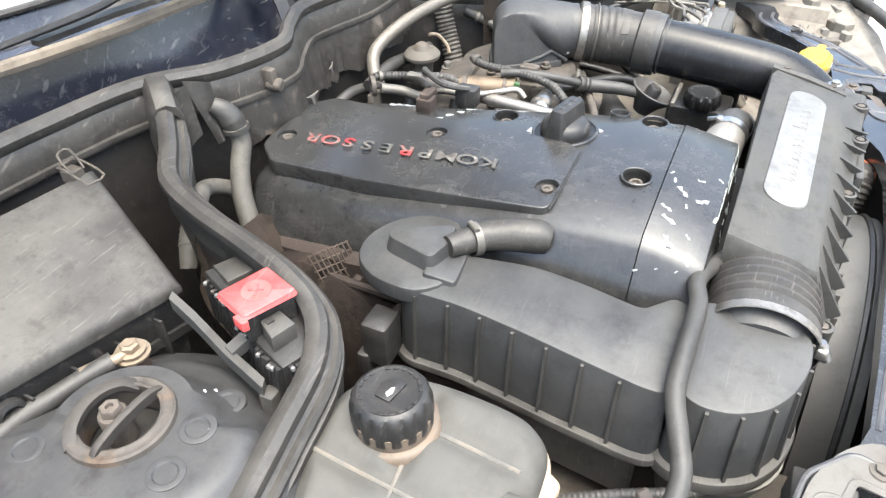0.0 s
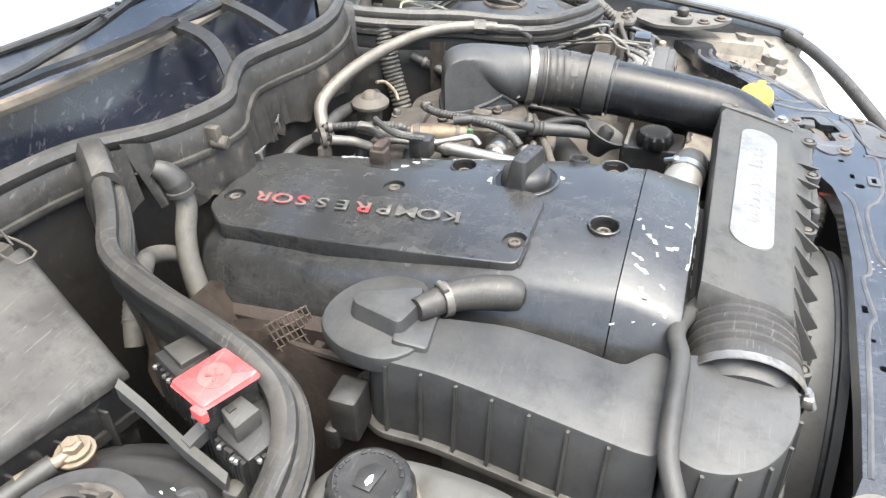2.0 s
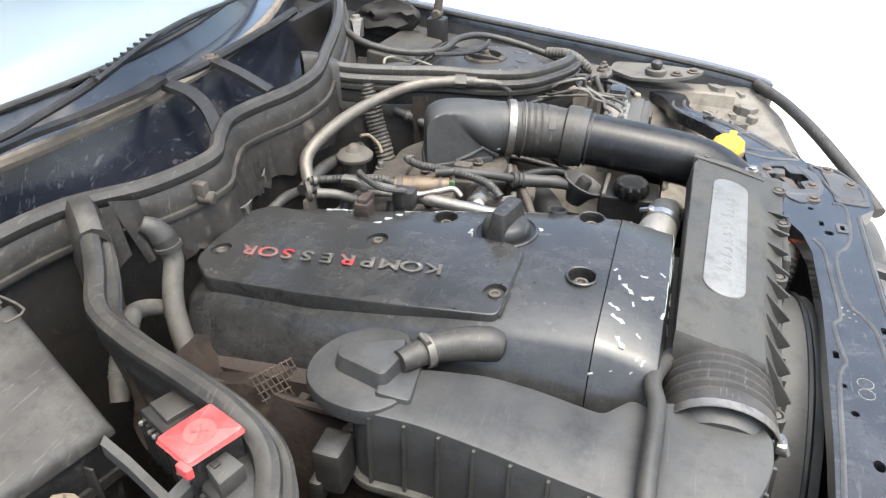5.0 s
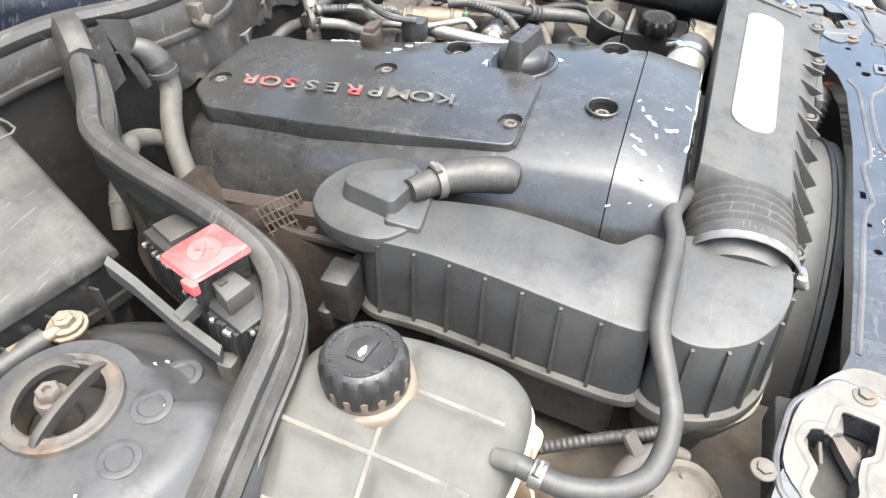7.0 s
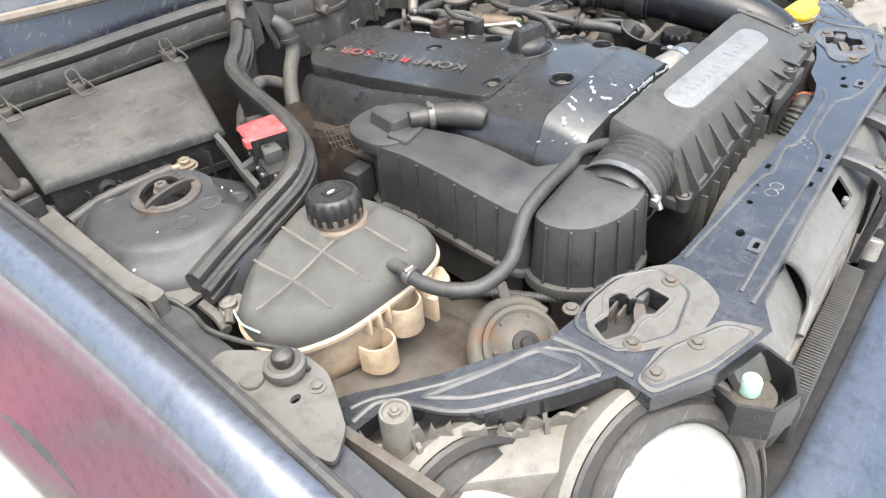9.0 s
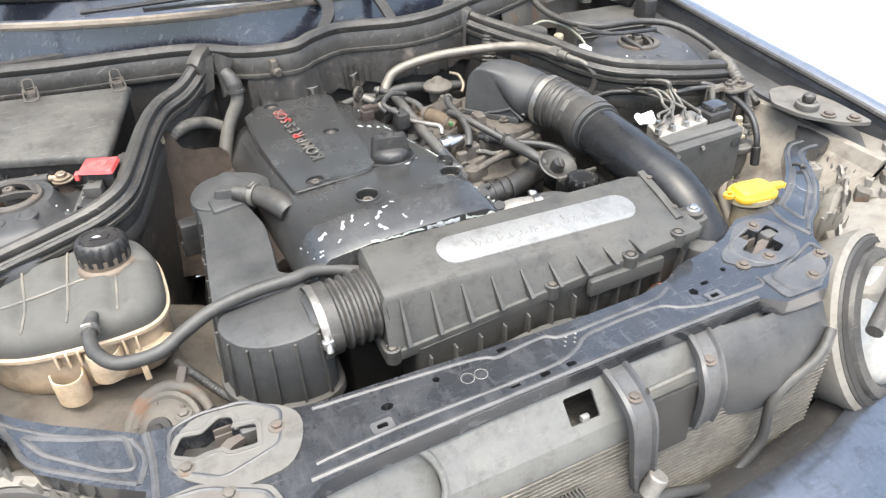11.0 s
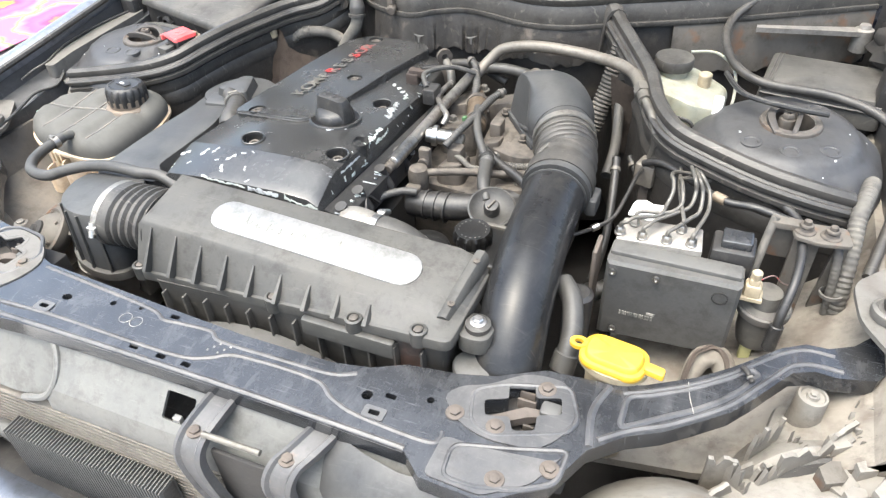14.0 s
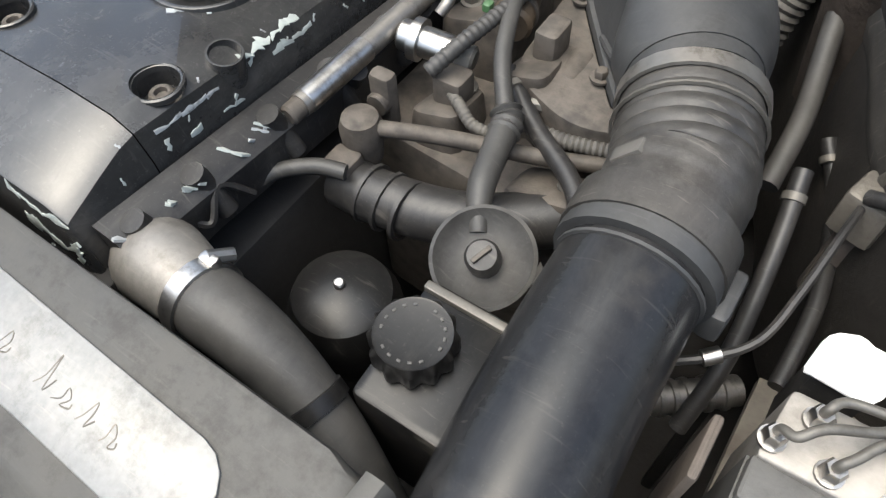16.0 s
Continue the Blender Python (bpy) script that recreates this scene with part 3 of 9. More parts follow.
def frame_bead(pts, r=0.004, m=BEADM, lift=0.0):
    """A closed raised bead round a pressed panel."""
    o = rounded(pts, 0.010, 4)
    put("bead", tube([(x, y, xmz(x, y) - r * 0.5 + lift) for x, y in o + o[:1]], r, 8, 1), m, xm)


bead([(-0.300, -0.040), (-0.262, -0.040), (-0.19, -0.038), (-0.081, -0.039), (-0.015, -0.037), (0.014, -0.027), (0.043, -0.014), (0.135, -0.013), (0.165, -0.028), (0.20, -0.038), (0.275, -0.042), (0.288, -0.034), (0.287, -0.026)])
bead([(-0.283, 0.028), (-0.20, 0.020), (-0.10, 0.011), (-0.075, 0.002), (-0.05, 0.004), (-0.01, 0.006), (0.01, -0.003), (0.09, -0.002), (0.15, 0.000), (0.175, 0.010)])
bead([(-0.31, -0.055), (-0.24, -0.057), (-0.12, -0.055), (0.0, -0.054), (0.11, -0.054), (0.26, -0.056)], 0.005)
for x, y in ((-0.1185, -0.0115), (-0.1025, -0.0125)):
    put("paint_mark", loft([[(x + r * math.cos(a), y + r * math.sin(a), xmz(x, y) + h) for a in [2 * math.pi * j / 28 for j in range(28)]] for r, h in ((0.0078, -0.001), (0.0078, 0.0004), (0.0072, 0.0004), (0.0072, -0.001))], caps=False, closed=True), GREY_INK, xm, "thin white painted circle")
for i in range(7):
    put("paint_mark", box((0.002 + 0.0045 * i, -0.020 + 0.006 * (i % 3), 0.7415), (0.0045 + 0.0045 * i, -0.017 + 0.006 * (i % 3), 0.7424), 0.0002), GREY_INK, xm)
bead([(-0.62, 0.217), (-0.60, 0.205), (-0.578, 0.182), (-0.54, 0.147), (-0.497, 0.116), (-0.46, 0.090)], 0.004)
bead([(-0.63, 0.205), (-0.60, 0.198), (-0.585, 0.170), (-0.562, 0.118), (-0.50, 0.062), (-0.463, 0.032)], 0.005)
bead([(-0.462, 0.09), (-0.452, 0.06), (-0.462, 0.03)], 0.005)
frame_bead([(-0.575, 0.166), (-0.515, 0.126), (-0.468, 0.100), (-0.462, 0.050), (-0.489, 0.064), (-0.550, 0.124)], 0.0042)
bead([(-0.448, 0.092), (-0.446, 0.05), (-0.449, 0.004)], 0.006)
bead([(0.442, 0.082), (0.463, 0.093), (0.508, 0.121), (0.541, 0.149), (0.565, 0.173), (0.588, 0.196), (0.612, 0.211), (0.640, 0.212)], 0.004)
bead([(0.43, 0.018), (0.457, 0.040), (0.487, 0.058), (0.517, 0.082), (0.543, 0.106), (0.563, 0.133), (0.580, 0.157), (0.598, 0.181), (0.621, 0.192), (0.648, 0.192)], 0.005)
bead([(0.428, 0.086), (0.418, 0.05), (0.424, 0.008)], 0.006)
frame_bead([(0.446, 0.080), (0.466, 0.088), (0.505, 0.113), (0.538, 0.140), (0.560, 0.162), (0.568, 0.156), (0.552, 0.130), (0.534, 0.108), (0.510, 0.086), (0.482, 0.066), (0.446, 0.038)], 0.0042)
for cx in (1, -1):
    ring = [(-0.32, -0.03), (-0.30, 0.0), (-0.295, 0.03), (-0.315, 0.055), (-0.35, 0.075), (-0.40, 0.085), (-0.43, 0.06), (-0.43, 0.02), (-0.40, -0.01), (-0.37, -0.03)] if cx == 1 else [(0.272, 0.015), (0.285, 0.033), (0.31, 0.043), (0.345, 0.073), (0.385, 0.076), (0.405, 0.05), (0.402, 0.015), (0.38, -0.015), (0.33, -0.02), (0.30, -0.012)]
    put("latch_plate", plate(rounded(ring, 0.015, 3), [latch_r if cx == 1 else latch_l], lambda x, y: xmz(x, y) + 0.0016, 0.004), SHELF if cx == 1 else PAINT_MID, xm, "dusty raised latch plate")
put("lower_bracket", plate(rounded([(-0.455, 0.0), (-0.41, -0.002), (-0.345, -0.04), (-0.335, -0.078), (-0.405, -0.055), (-0.46, -0.02)], 0.008, 3), [], lambda x, y: xmz(x, y) + 0.0014, 0.003), SHELF, xm)
put("lower_bracket", plate(rounded([(0.29, -0.03), (0.33, -0.03), (0.40, -0.02), (0.41, 0.0), (0.385, -0.05), (0.345, -0.078), (0.288, -0.076)], 0.008, 3), [], lambda x, y: xmz(x, y) + 0.0014, 0.003), PAINT_DUST, xm)
frame_bead([(0.298, 0.033), (0.326, 0.050), (0.391, 0.070), (0.408, 0.032), (0.400, 0.014), (0.333, -0.014), (0.309, -0.007)], 0.0032, lift=0.001)
frame_bead([(0.302, -0.036), (0.360, -0.020), (0.408, -0.004), (0.405, -0.042), (0.375, -0.060), (0.338, -0.072), (0.305, -0.072)], 0.0032, lift=0.001)
frame_bead(inset(latch_r, -0.0055), 0.0024, SHELF, lift=0.001)
frame_bead([(-0.425, 0.082), (-0.395, 0.088), (-0.345, 0.078), (-0.312, 0.045), (-0.325, 0.002), (-0.385, -0.008), (-0.432, 0.030)], 0.0028, lift=0.001)
frame_bead([(-0.448, -0.002), (-0.405, -0.010), (-0.350, -0.045), (-0.345, -0.072), (-0.405, -0.050), (-0.452, -0.018)], 0.0032, lift=0.001)
for x, y in ((-0.407, 0.095), (-0.322, 0.025), (-0.416, 0.022), (-0.437, -0.012), (-0.384, -0.030), (0.291, -0.001), (0.334, -0.003), (0.369, 0.059), (0.396, -0.030), (0.352, -0.058)):
    put("bolt", merge(lathe([(0.0098, 0.0), (0.0092, 0.0012), (0.007, 0.0018), (0.001, 0.0018)], 18), lathe([(0.0058, 0.002), (0.0058, 0.0044), (0.0045, 0.0050), (0.001, 0.0052)], 6)), TAN_STEEL if x < 0 else RUSTY, xm, "dull bolt", m=Matrix.Translation((x, y, xmz(x, y) + 0.001)))


def latch(cx, cy, sgn):
    """A hood latch sitting in its slot."""
    t = thing("bonnet_latch", (cx, cy, 0.69), "dusty steel bonnet latch in the crossmember slot", "latch", "bonnet latches")
    z = xmz(cx, cy)
    put("housing", box((cx - 0.056, cy - 0.046, z - 0.055), (cx + 0.056, cy + 0.046, z - 0.0225)), DARK, t)
    put("hook", loft([[(cx - 0.034 * sgn + d, cy - 0.016 + e, h) for d, e, h in ((0, 0, z - 0.020), (0.004, -0.010, z - 0.020), (0.006, -0.008, z - 0.010), (0.002, 0.002, z - 0.010))], [(cx + d, cy + e, h) for d, e, h in ((0, 0.004, z - 0.014), (0.004, -0.008, z - 0.014), (0.006, -0.006, z - 0.004), (0.002, 0.006, z - 0.004))], [(cx + 0.020 * sgn + d, cy + 0.010 + e, h) for d, e, h in ((0, 0, z - 0.016), (0.003, -0.006, z - 0.016), (0.004, -0.005, z - 0.008), (0.001, 0.001, z - 0.008))]]), RUSTY, t, "rusty catch hook")
    for oy in (0.016, 0.026):
        put("jaw", box((cx - 0.010, cy + oy, z - 0.035), (cx + 0.010, cy + oy + 0.003, z - 0.008), 0.001), RUSTY, t)
    for oy in (-0.020, -0.012):
        put("jaw", box((cx + 0.004, cy + oy, z - 0.035), (cx + 0.016, cy + oy + 0.003, z - 0.010), 0.001), CASTING, t)
    put("block", box((cx + 0.016, cy + 0.002, z - 0.02), (cx + 0.038, cy + 0.020, z - 0.001)), CTRL, t, "grey plastic switch block")


latch(-0.374, 0.036, 1)
latch(0.352, 0.028, 1)

# strut towers
def tower(cx, cy, ztop, turn, blue, seats):
    """A pressed strut tower: flat crown, shoulder with dents, bearing ring under two arched straps."""
    t = thing("strut_tower", (cx, cy, 0.45), "dusty domed steel strut tower with bolted bearing cap", "strut tower", "strut towers")
    m0 = Matrix.Translation((cx, cy, ztop))
    bm = lathe([(0.160, -0.32), (0.149, -0.14), (0.139, -0.075), (0.131, -0.045), (0.124, -0.031), (0.114, -0.022), (0.106, -0.018), (0.100, -0.014), (0.095, -0.007), (0.088, -0.003), (0.078, -0.0012), (0.066, -0.0004), (0.054, 0.0), (0.034, -0.001), (0.031, -0.006), (0.030, -0.034), (0.001, -0.036)], 72)
    for v in bm.verts:
        r = math.hypot(v.co.x, v.co.y)
        if r > 0.055:
            a = math.atan2(v.co.y, v.co.x)
            k = min(1.0, (r - 0.055) / 0.04)
            v.co.z += k * (0.0042 * noise.noise(Vector((2.2 * math.cos(a) + cx * 9, 2.2 * math.sin(a), r * 26))) + 0.0016 * noise.noise(v.co * 55))
            f = 1 + (0.0 if blue else 0.09 * k * max(0.0, math.cos(a - 0.9))) + 0.05 * k * noise.noise(Vector((1.3 * math.cos(a), 1.3 * math.sin(a) + 4, cx)))
            v.co.x *= f
            v.co.y *= f
            if not blue:
                u = min(1.0, (r - 0.048) / 0.034)
                v.co.z -= 0.033 * u * u * (3 - 2 * u) * max(0.0, math.cos(a - 0.45)) ** 0.5
        else:
            v.co.x += 0.004
            v.co.y += 0.008
    crown = BVHTree.FromBMesh(bm)
    put("dome", bm, TOWER, t, m=m0, sharp=50)
    mr = m0 @ Matrix.Translation((0.004, 0.008, 0.0))
    put("bearing_ring", lathe([(0.0435, -0.010), (0.0415, -0.001), (0.0405, 0.0032), (0.0385, 0.0046), (0.0355, 0.0040), (0.0330, 0.0044), (0.0315, 0.0056), (0.0295, 0.0045), (0.0288, -0.020)], 48, False), RUST_RING, t, "dusty bearing ring", m=mr)
    put("hole_floor", lathe([(0.030, -0.028), (0.030, -0.024), (0.001, -0.024)], 24), DARK, t, m=mr)
    m = mr @ pose(0, 0, 0, 0, 0, turn)
    for way, w, low, tall in (([(-0.036, -0.007, 0.002), (-0.028, -0.0085, 0.009), (-0.010, -0.009, 0.0125), (0.010, -0.009, 0.0125), (0.026, -0.008, 0.009), (0.037, -0.007, 0.002)], 0.0032, -0.008, 0.0014), ([(-0.036, 0.012, 0.001), (-0.026, 0.021, 0.0085), (-0.008, 0.027, 0.0115), (0.010, 0.026, 0.0115), (0.024, 0.019, 0.0085), (0.031, 0.010, 0.001)], 0.0050, -0.005, 0.0014)):
        line = catmull(way, 4)
        rings = []
        for i, q in enumerate(line):
            d = line[min(i + 1, len(line) - 1)] - line[max(i - 1, 0)]
            n = Vector((-d.y, d.x, 0)).normalized()
            rings.append([q + n * w * a + Vector((0, 0, b)) for a, b in ((-1, low), (-1, tall * 0.4), (-0.6, tall), (0.6, tall), (1, tall * 0.4), (1, low))])
        put("rebound_strap", loft(rings), STRAP, t, "dusty arched rebound strap", m=m)
    put("rod_end", merge(lathe([(0.0115, -0.024), (0.0115, 0.002), (0.0105, 0.0045), (0.008, 0.005)], 22), lathe([(0.0085, 0.004), (0.0085, 0.0105), (0.0072, 0.012), (0.0035, 0.012), (0.003, 0.009), (0.0005, 0.009)], 6)), RUSTY if not blue else CASTING, t, "dull rod end nut", m=m @ Matrix.Translation((-0.001, 0.005, 0.003)))
    for x, y in seats:
        p, nrm, _, _ = crown.ray_cast(Vector((x - cx, y - cy, 1)), Vector((0, 0, -1)))
        put("stud_seat", lathe([(0.0150, -0.004), (0.0142, 0.0006), (0.0118, 0.0014), (0.0095, 0.0012), (0.0080, -0.0004), (0.001, -0.0004)], 24), TOWER, t, m=m0 @ Matrix.Translation(p) @ nrm.to_track_quat("Z", "Y").to_matrix().to_4x4())
    sp = random.Random(int(cx * 1000))
    for i in range(6):
        a, r = sp.uniform(-2.6, 0.3), sp.uniform(0.06, 0.112)
        w = sp.uniform(0.0006, 0.0018)
        p, nrm, _, _ = crown.ray_cast(Vector((r * math.cos(a), r * math.sin(a), 1)), Vector((0, 0, -1)))
        put("paint_spot", prism([(-w, -w * 0.5), (w * 0.7, -w * 0.8), (w * 1.3, w * 0.4), (-w * 0.3, w)], -0.001, 0.0004, 0.0001), WHITE, t, "white paint spot", m=m0 @ Matrix.Translation(p) @ nrm.to_track_quat("Z", "Y").to_matrix().to_4x4())
    return t


tw = tower(-0.560, 0.552, 0.792, 0, False, ((-0.538, 0.502), (-0.578, 0.497), (-0.497, 0.512), (-0.604, 0.606)))
put("stud", merge(rod((-0.492, 0.617, 0.755), (-0.492, 0.617, 0.790), 0.0045), hexbolt((-0.492, 0.617, 0.780), 0.0085, 0.007), hexbolt((-0.492, 0.617, 0.776), 0.0105, 0.003)), BRASS, tw, "brass coloured terminal stud")
put("stud_base", lathe([(0.020, -0.030), (0.018, -0.008), (0.0120, -0.003), (0.0105, 0.004), (0.0095, 0.018), (0.001, 0.019)], 18), RUST_STUD, tw, "rusty stud base", m=Matrix.Translation((-0.492, 0.617, 0.758)))
tower(0.563, 0.562, 0.812, 84, True, ((0.569, 0.496), (0.520, 0.505), (0.618, 0.512), (0.600, 0.626)))

# rubber seals on the bulkhead edges
SEAL = [(-0.009, -0.034), (-0.009, -0.012), (-0.0125, -0.005), (-0.0115, 0.003), (-0.006, 0.008), (0.001, 0.0085), (0.007, 0.004), (0.0085, -0.002), (0.007, -0.006), (0.010, -0.0085), (0.0145, -0.0075), (0.0175, -0.011), (0.017, -0.016), (0.0125, -0.0185), (0.0125, -0.021), (0.0175, -0.023), (0.0175, -0.029), (0.012, -0.034)]


def strip(pts, flip=1, per=7, prof=None):
    line = catmull(pts, per)
    rings = []
    for i, p in enumerate(line):
        d = line[min(i + 1, len(line) - 1)] - line[max(i - 1, 0)]
        s = Vector((d.y, -d.x, 0)).normalized() * flip
        rings.append([p + s * a + Vector((0, 0, b)) for a, b in (prof or SEAL)])
    return loft(rings)


COWL_SEAL = [(-0.643, 0.922, 0.858), (-0.573, 0.898, 0.868), (-0.465, 0.865, 0.871), (-0.355, 0.847, 0.872), (-0.238, 0.821, 0.872), (-0.159, 0.766, 0.870), (-0.083, 0.736, 0.874), (-0.041, 0.750, 0.880), (0.012, 0.770, 0.881), (0.067, 0.766, 0.879), (0.137, 0.744, 0.880), (0.202, 0.738, 0.885), (0.276, 0.759, 0.890), (0.369, 0.788, 0.895), (0.459, 0.822, 0.899), (0.569, 0.874, 0.903), (0.669, 0.927, 0.905)]
R_SEAL = [(-0.230, 0.796, 0.868), (-0.254, 0.768, 0.851), (-0.283, 0.742, 0.836), (-0.325, 0.705, 0.830), (-0.352, 0.646, 0.828), (-0.373, 0.577, 0.827), (-0.392, 0.517, 0.822), (-0.414, 0.475, 0.812), (-0.454, 0.452, 0.801), (-0.515, 0.446, 0.787), (-0.573, 0.440, 0.776), (-0.624, 0.428, 0.770)]
L_SEAL = [(0.267, 0.774, 0.880), (0.289, 0.737, 0.864), (0.328, 0.670, 0.853), (0.366, 0.594, 0.847), (0.391, 0.519, 0.840), (0.426, 0.464, 0.835), (0.478, 0.435, 0.830), (0.542, 0.415, 0.822), (0.604, 0.410, 0.813), (0.645, 0.418, 0.803)]
COWL_BULB = [(-0.008, -0.040), (-0.008, -0.014), (-0.0100, -0.006), (-0.0085, 0.003), (-0.002, 0.0085), (0.0045, 0.0065), (0.0088, 0.000), (0.0082, -0.007), (0.0060, -0.011), (0.0085, -0.016), (0.0115, -0.028), (0.0118, -0.040)]
RIBBED = [(-0.006, -0.030), (0.008, -0.030), (0.012, -0.045), (0.009, -0.055), (0.013, -0.065), (0.010, -0.080), (-0.002, -0.080)]
for nm, pts, lab in (("cowl_seal", COWL_SEAL, "long black rubber seal along the cowl edge"), ("side_seal", R_SEAL, "curved black rubber bonnet seal on bulkhead"), ("side_seal", L_SEAL, "curved black rubber bonnet seal on bulkhead")):
    t = thing(nm, Vector(pts[len(pts) // 2]) - Vector((0, 0, 0.04)), lab, "rubber seal", "bonnet seals")
    put("lip", strip(pts, -1 if pts is R_SEAL else 1, prof=COWL_BULB if pts is COWL_SEAL else None), RUBBER, t)
    if pts is COWL_SEAL:
        put("flange", strip(pts, 1, prof=[(0.009, -0.047), (0.0095, -0.039), (0.0165, -0.0395), (0.0175, -0.044), (0.0165, -0.047)]), RUBBER, t, "thin lower flange")
    else:
        put("lower_lip", strip(pts, -1 if pts is R_SEAL else 1, prof=RIBBED), RUBBER, t)
put("bulkhead", strip(COWL_SEAL, 1, prof=[(-0.004, -0.036), (0.006, -0.036), (0.012, -0.10), (0.012, -0.45), (-0.002, -0.45), (-0.004, -0.1)]), BULKM, car, "grimy dark bulkhead panel")
put("bulkhead", strip(R_SEAL, -1, prof=[(-0.004, -0.036), (0.006, -0.036), (0.012, -0.12), (0.012, -0.30), (-0.002, -0.30), (-0.004, -0.1)]), LINER, car)
put("bulkhead", strip(L_SEAL, 1, prof=[(-0.004, -0.036), (0.006, -0.036), (0.012, -0.12), (0.012, -0.30), (-0.002, -0.30), (-0.004, -0.1)]), BULKM, car)


def torn(pts, off, low, seed, flip=1):
    """A sheet of liner hanging below a seal, with a ragged lower edge."""
    rg = random.Random(seed)
    line = catmull(pts, 9)
    rings = []
    drop = low
    for i, p in enumerate(line):
        d = line[min(i + 1, len(line) - 1)] - line[max(i - 1, 0)]
        s = Vector((d.y, -d.x, 0)).normalized() * flip
        drop += rg.uniform(-0.007, 0.007) + 0.25 * (low - drop)
        bow = rg.uniform(-0.003, 0.003)
        rings.append([p + s * (off + a + k * bow) + Vector((0, 0, z)) for a, z, k in ((0, -0.046, 0), (0.004, -0.065, 0.6), (0.006, -0.085, 1), (0.009, -0.046 - drop, 1.4), (0.006, -0.046 - drop, 1.4), (0.003, -0.085, 1), (0.001, -0.065, 0.6), (-0.003, -0.046, 0))])
    return loft(rings)


put("liner", torn(COWL_SEAL[5:13], 0.014, 0.058, 3), LINER, car, "scuffed liner sheet with a torn lower edge")
put("liner", torn(COWL_SEAL[13:], 0.014, 0.085, 6), TAN_STEEL, car, "pale dusty liner sheet with a torn lower edge")
rt = random.Random(8)
for x, y, z in ((-0.06, 0.714, 0.795), (0.03, 0.742, 0.792), (0.15, 0.722, 0.788)):
    put("torn_tab", prism([(-0.010, 0.004), (0.002, 0.0045), (0.012, 0.006), (0.003, 0.001), (0.002, -0.010), (-0.001, -0.009), (-0.002, 0.0)], 0, 0.0015, 0.0003), SHELF, car, "pale torn tab", m=Matrix.Translation((x, y, z)) @ pose(0, 0, 0, 80, 0, rt.uniform(-20, 20)))
# covers where the seals meet
for pts in ([(-0.222, 0.806, 0.874), (-0.236, 0.787, 0.870), (-0.252, 0.768, 0.856)], [(0.254, 0.79, 0.888), (0.268, 0.772, 0.884), (0.286, 0.742, 0.868)]):
    sj = thing("seal_joint", Vector(pts[1]) - Vector((0, 0, 0.03)), "flared rubber corner piece joining two bonnet seals", "rubber seal", "seal joints")
    put("flap", strip(pts, 1, 4, prof=[(-0.016, -0.05), (-0.0155, -0.008), (-0.011, 0.004), (-0.001, 0.0085), (0.010, 0.006), (0.0165, -0.003), (0.024, -0.065), (0.021, -0.065), (0.0135, -0.006), (0.0, 0.004), (-0.012, -0.010)]), RUBBER, sj)

def leaf(corners, thick=0.0035, sag=0.006):
    """A thin curved rubber flap between four corners."""
    a, b, c, d = (Vector(p) for p in corners)
    n = (b - a).cross(d - a).normalized()
    bm = bmesh.new()
    g = [[bm.verts.new(a.lerp(b, i / 6).lerp(d.lerp(c, i / 6), j / 6) + n * sag * math.sin(math.pi * i / 6) * (0.4 + 0.6 * j / 6)) for j in range(7)] for i in range(7)]
    for i in range(6):
        for j in range(6):
            bm.faces.new((g[i][j], g[i + 1][j], g[i + 1][j + 1], g[i][j + 1]))
    bmesh.ops.solidify(bm, geom=bm.faces[:], thickness=thick)
    return bm


fj = thing("seal_flap", (-0.235, 0.745, 0.83), "folded rubber flaps below the seal corner", "rubber seal")
put("flap", leaf(((-0.250, 0.772, 0.862), (-0.212, 0.772, 0.872), (-0.224, 0.752, 0.818), (-0.252, 0.752, 0.806))), RUBBER, fj)
put("fold", leaf(((-0.212, 0.777, 0.874), (-0.182, 0.764, 0.862), (-0.205, 0.738, 0.806), (-0.214, 0.742, 0.802)), 0.003, -0.006), RUBBER, fj)

# cowl trough and windscreen
def base_y(x):
    return 0.93 + 0.22 * ((x - 0.03) / 0.7) ** 2


cowl_prof = [(0.0, 0.850), (0.02, 0.800), (0.06, 0.785), (0.09, 0.86), (0.105, 0.912), (0.118, 0.915), (0.130, 0.900), (0.165, 0.905), (0.19, 0.945), (0.19, 0.75), (0.0, 0.75)]
xs = [-0.69 + 1.43 * i / 28 for i in range(29)]
def trough_y(x, a):
    """Keeps the trough's front wall behind the seal."""
    seal = next(q.y + (r.y - q.y) * (x - q.x) / (r.x - q.x) for q, r in zip(SEAL_LINE, SEAL_LINE[1:]) if x <= r.x or r is SEAL_LINE[-1])
    first, last = max(base_y(x) - 0.17, seal + 0.014), base_y(x) + 0.0105
    return first + (last - first) * a / 0.19


SEAL_LINE = [Vector(p) for p in COWL_SEAL]
put("cowl_trough", loft([[(x, trough_y(x, a), z) for a, z in cowl_prof] for x in xs]), COWLP, car, "glossy navy cowl trough streaked with dust")
put("weld_ridge", tube([(x, base_y(x) - 0.066, 0.9075) for x in xs], 0.0085, 8, 1), TAN, car, "dusty brown weld ridge")
ws = [[(x, base_y(x) - 0.005 + 0.62 * k - 0.10 * k * k, 0.945 + 0.46 * k - 0.02 * k * ((x - 0.03) / 0.7) ** 2) for x in xs] for k in (0, 0.15, 0.35, 0.6, 1.0, 1.3)]
bm = bmesh.new()
V = [[bm.verts.new(p) for p in r] for r in ws]
for a, b in zip(V, V[1:]):
    for i in range(len(xs) - 1):
        bm.faces.new((a[i], a[i + 1], b[i + 1], b[i]))
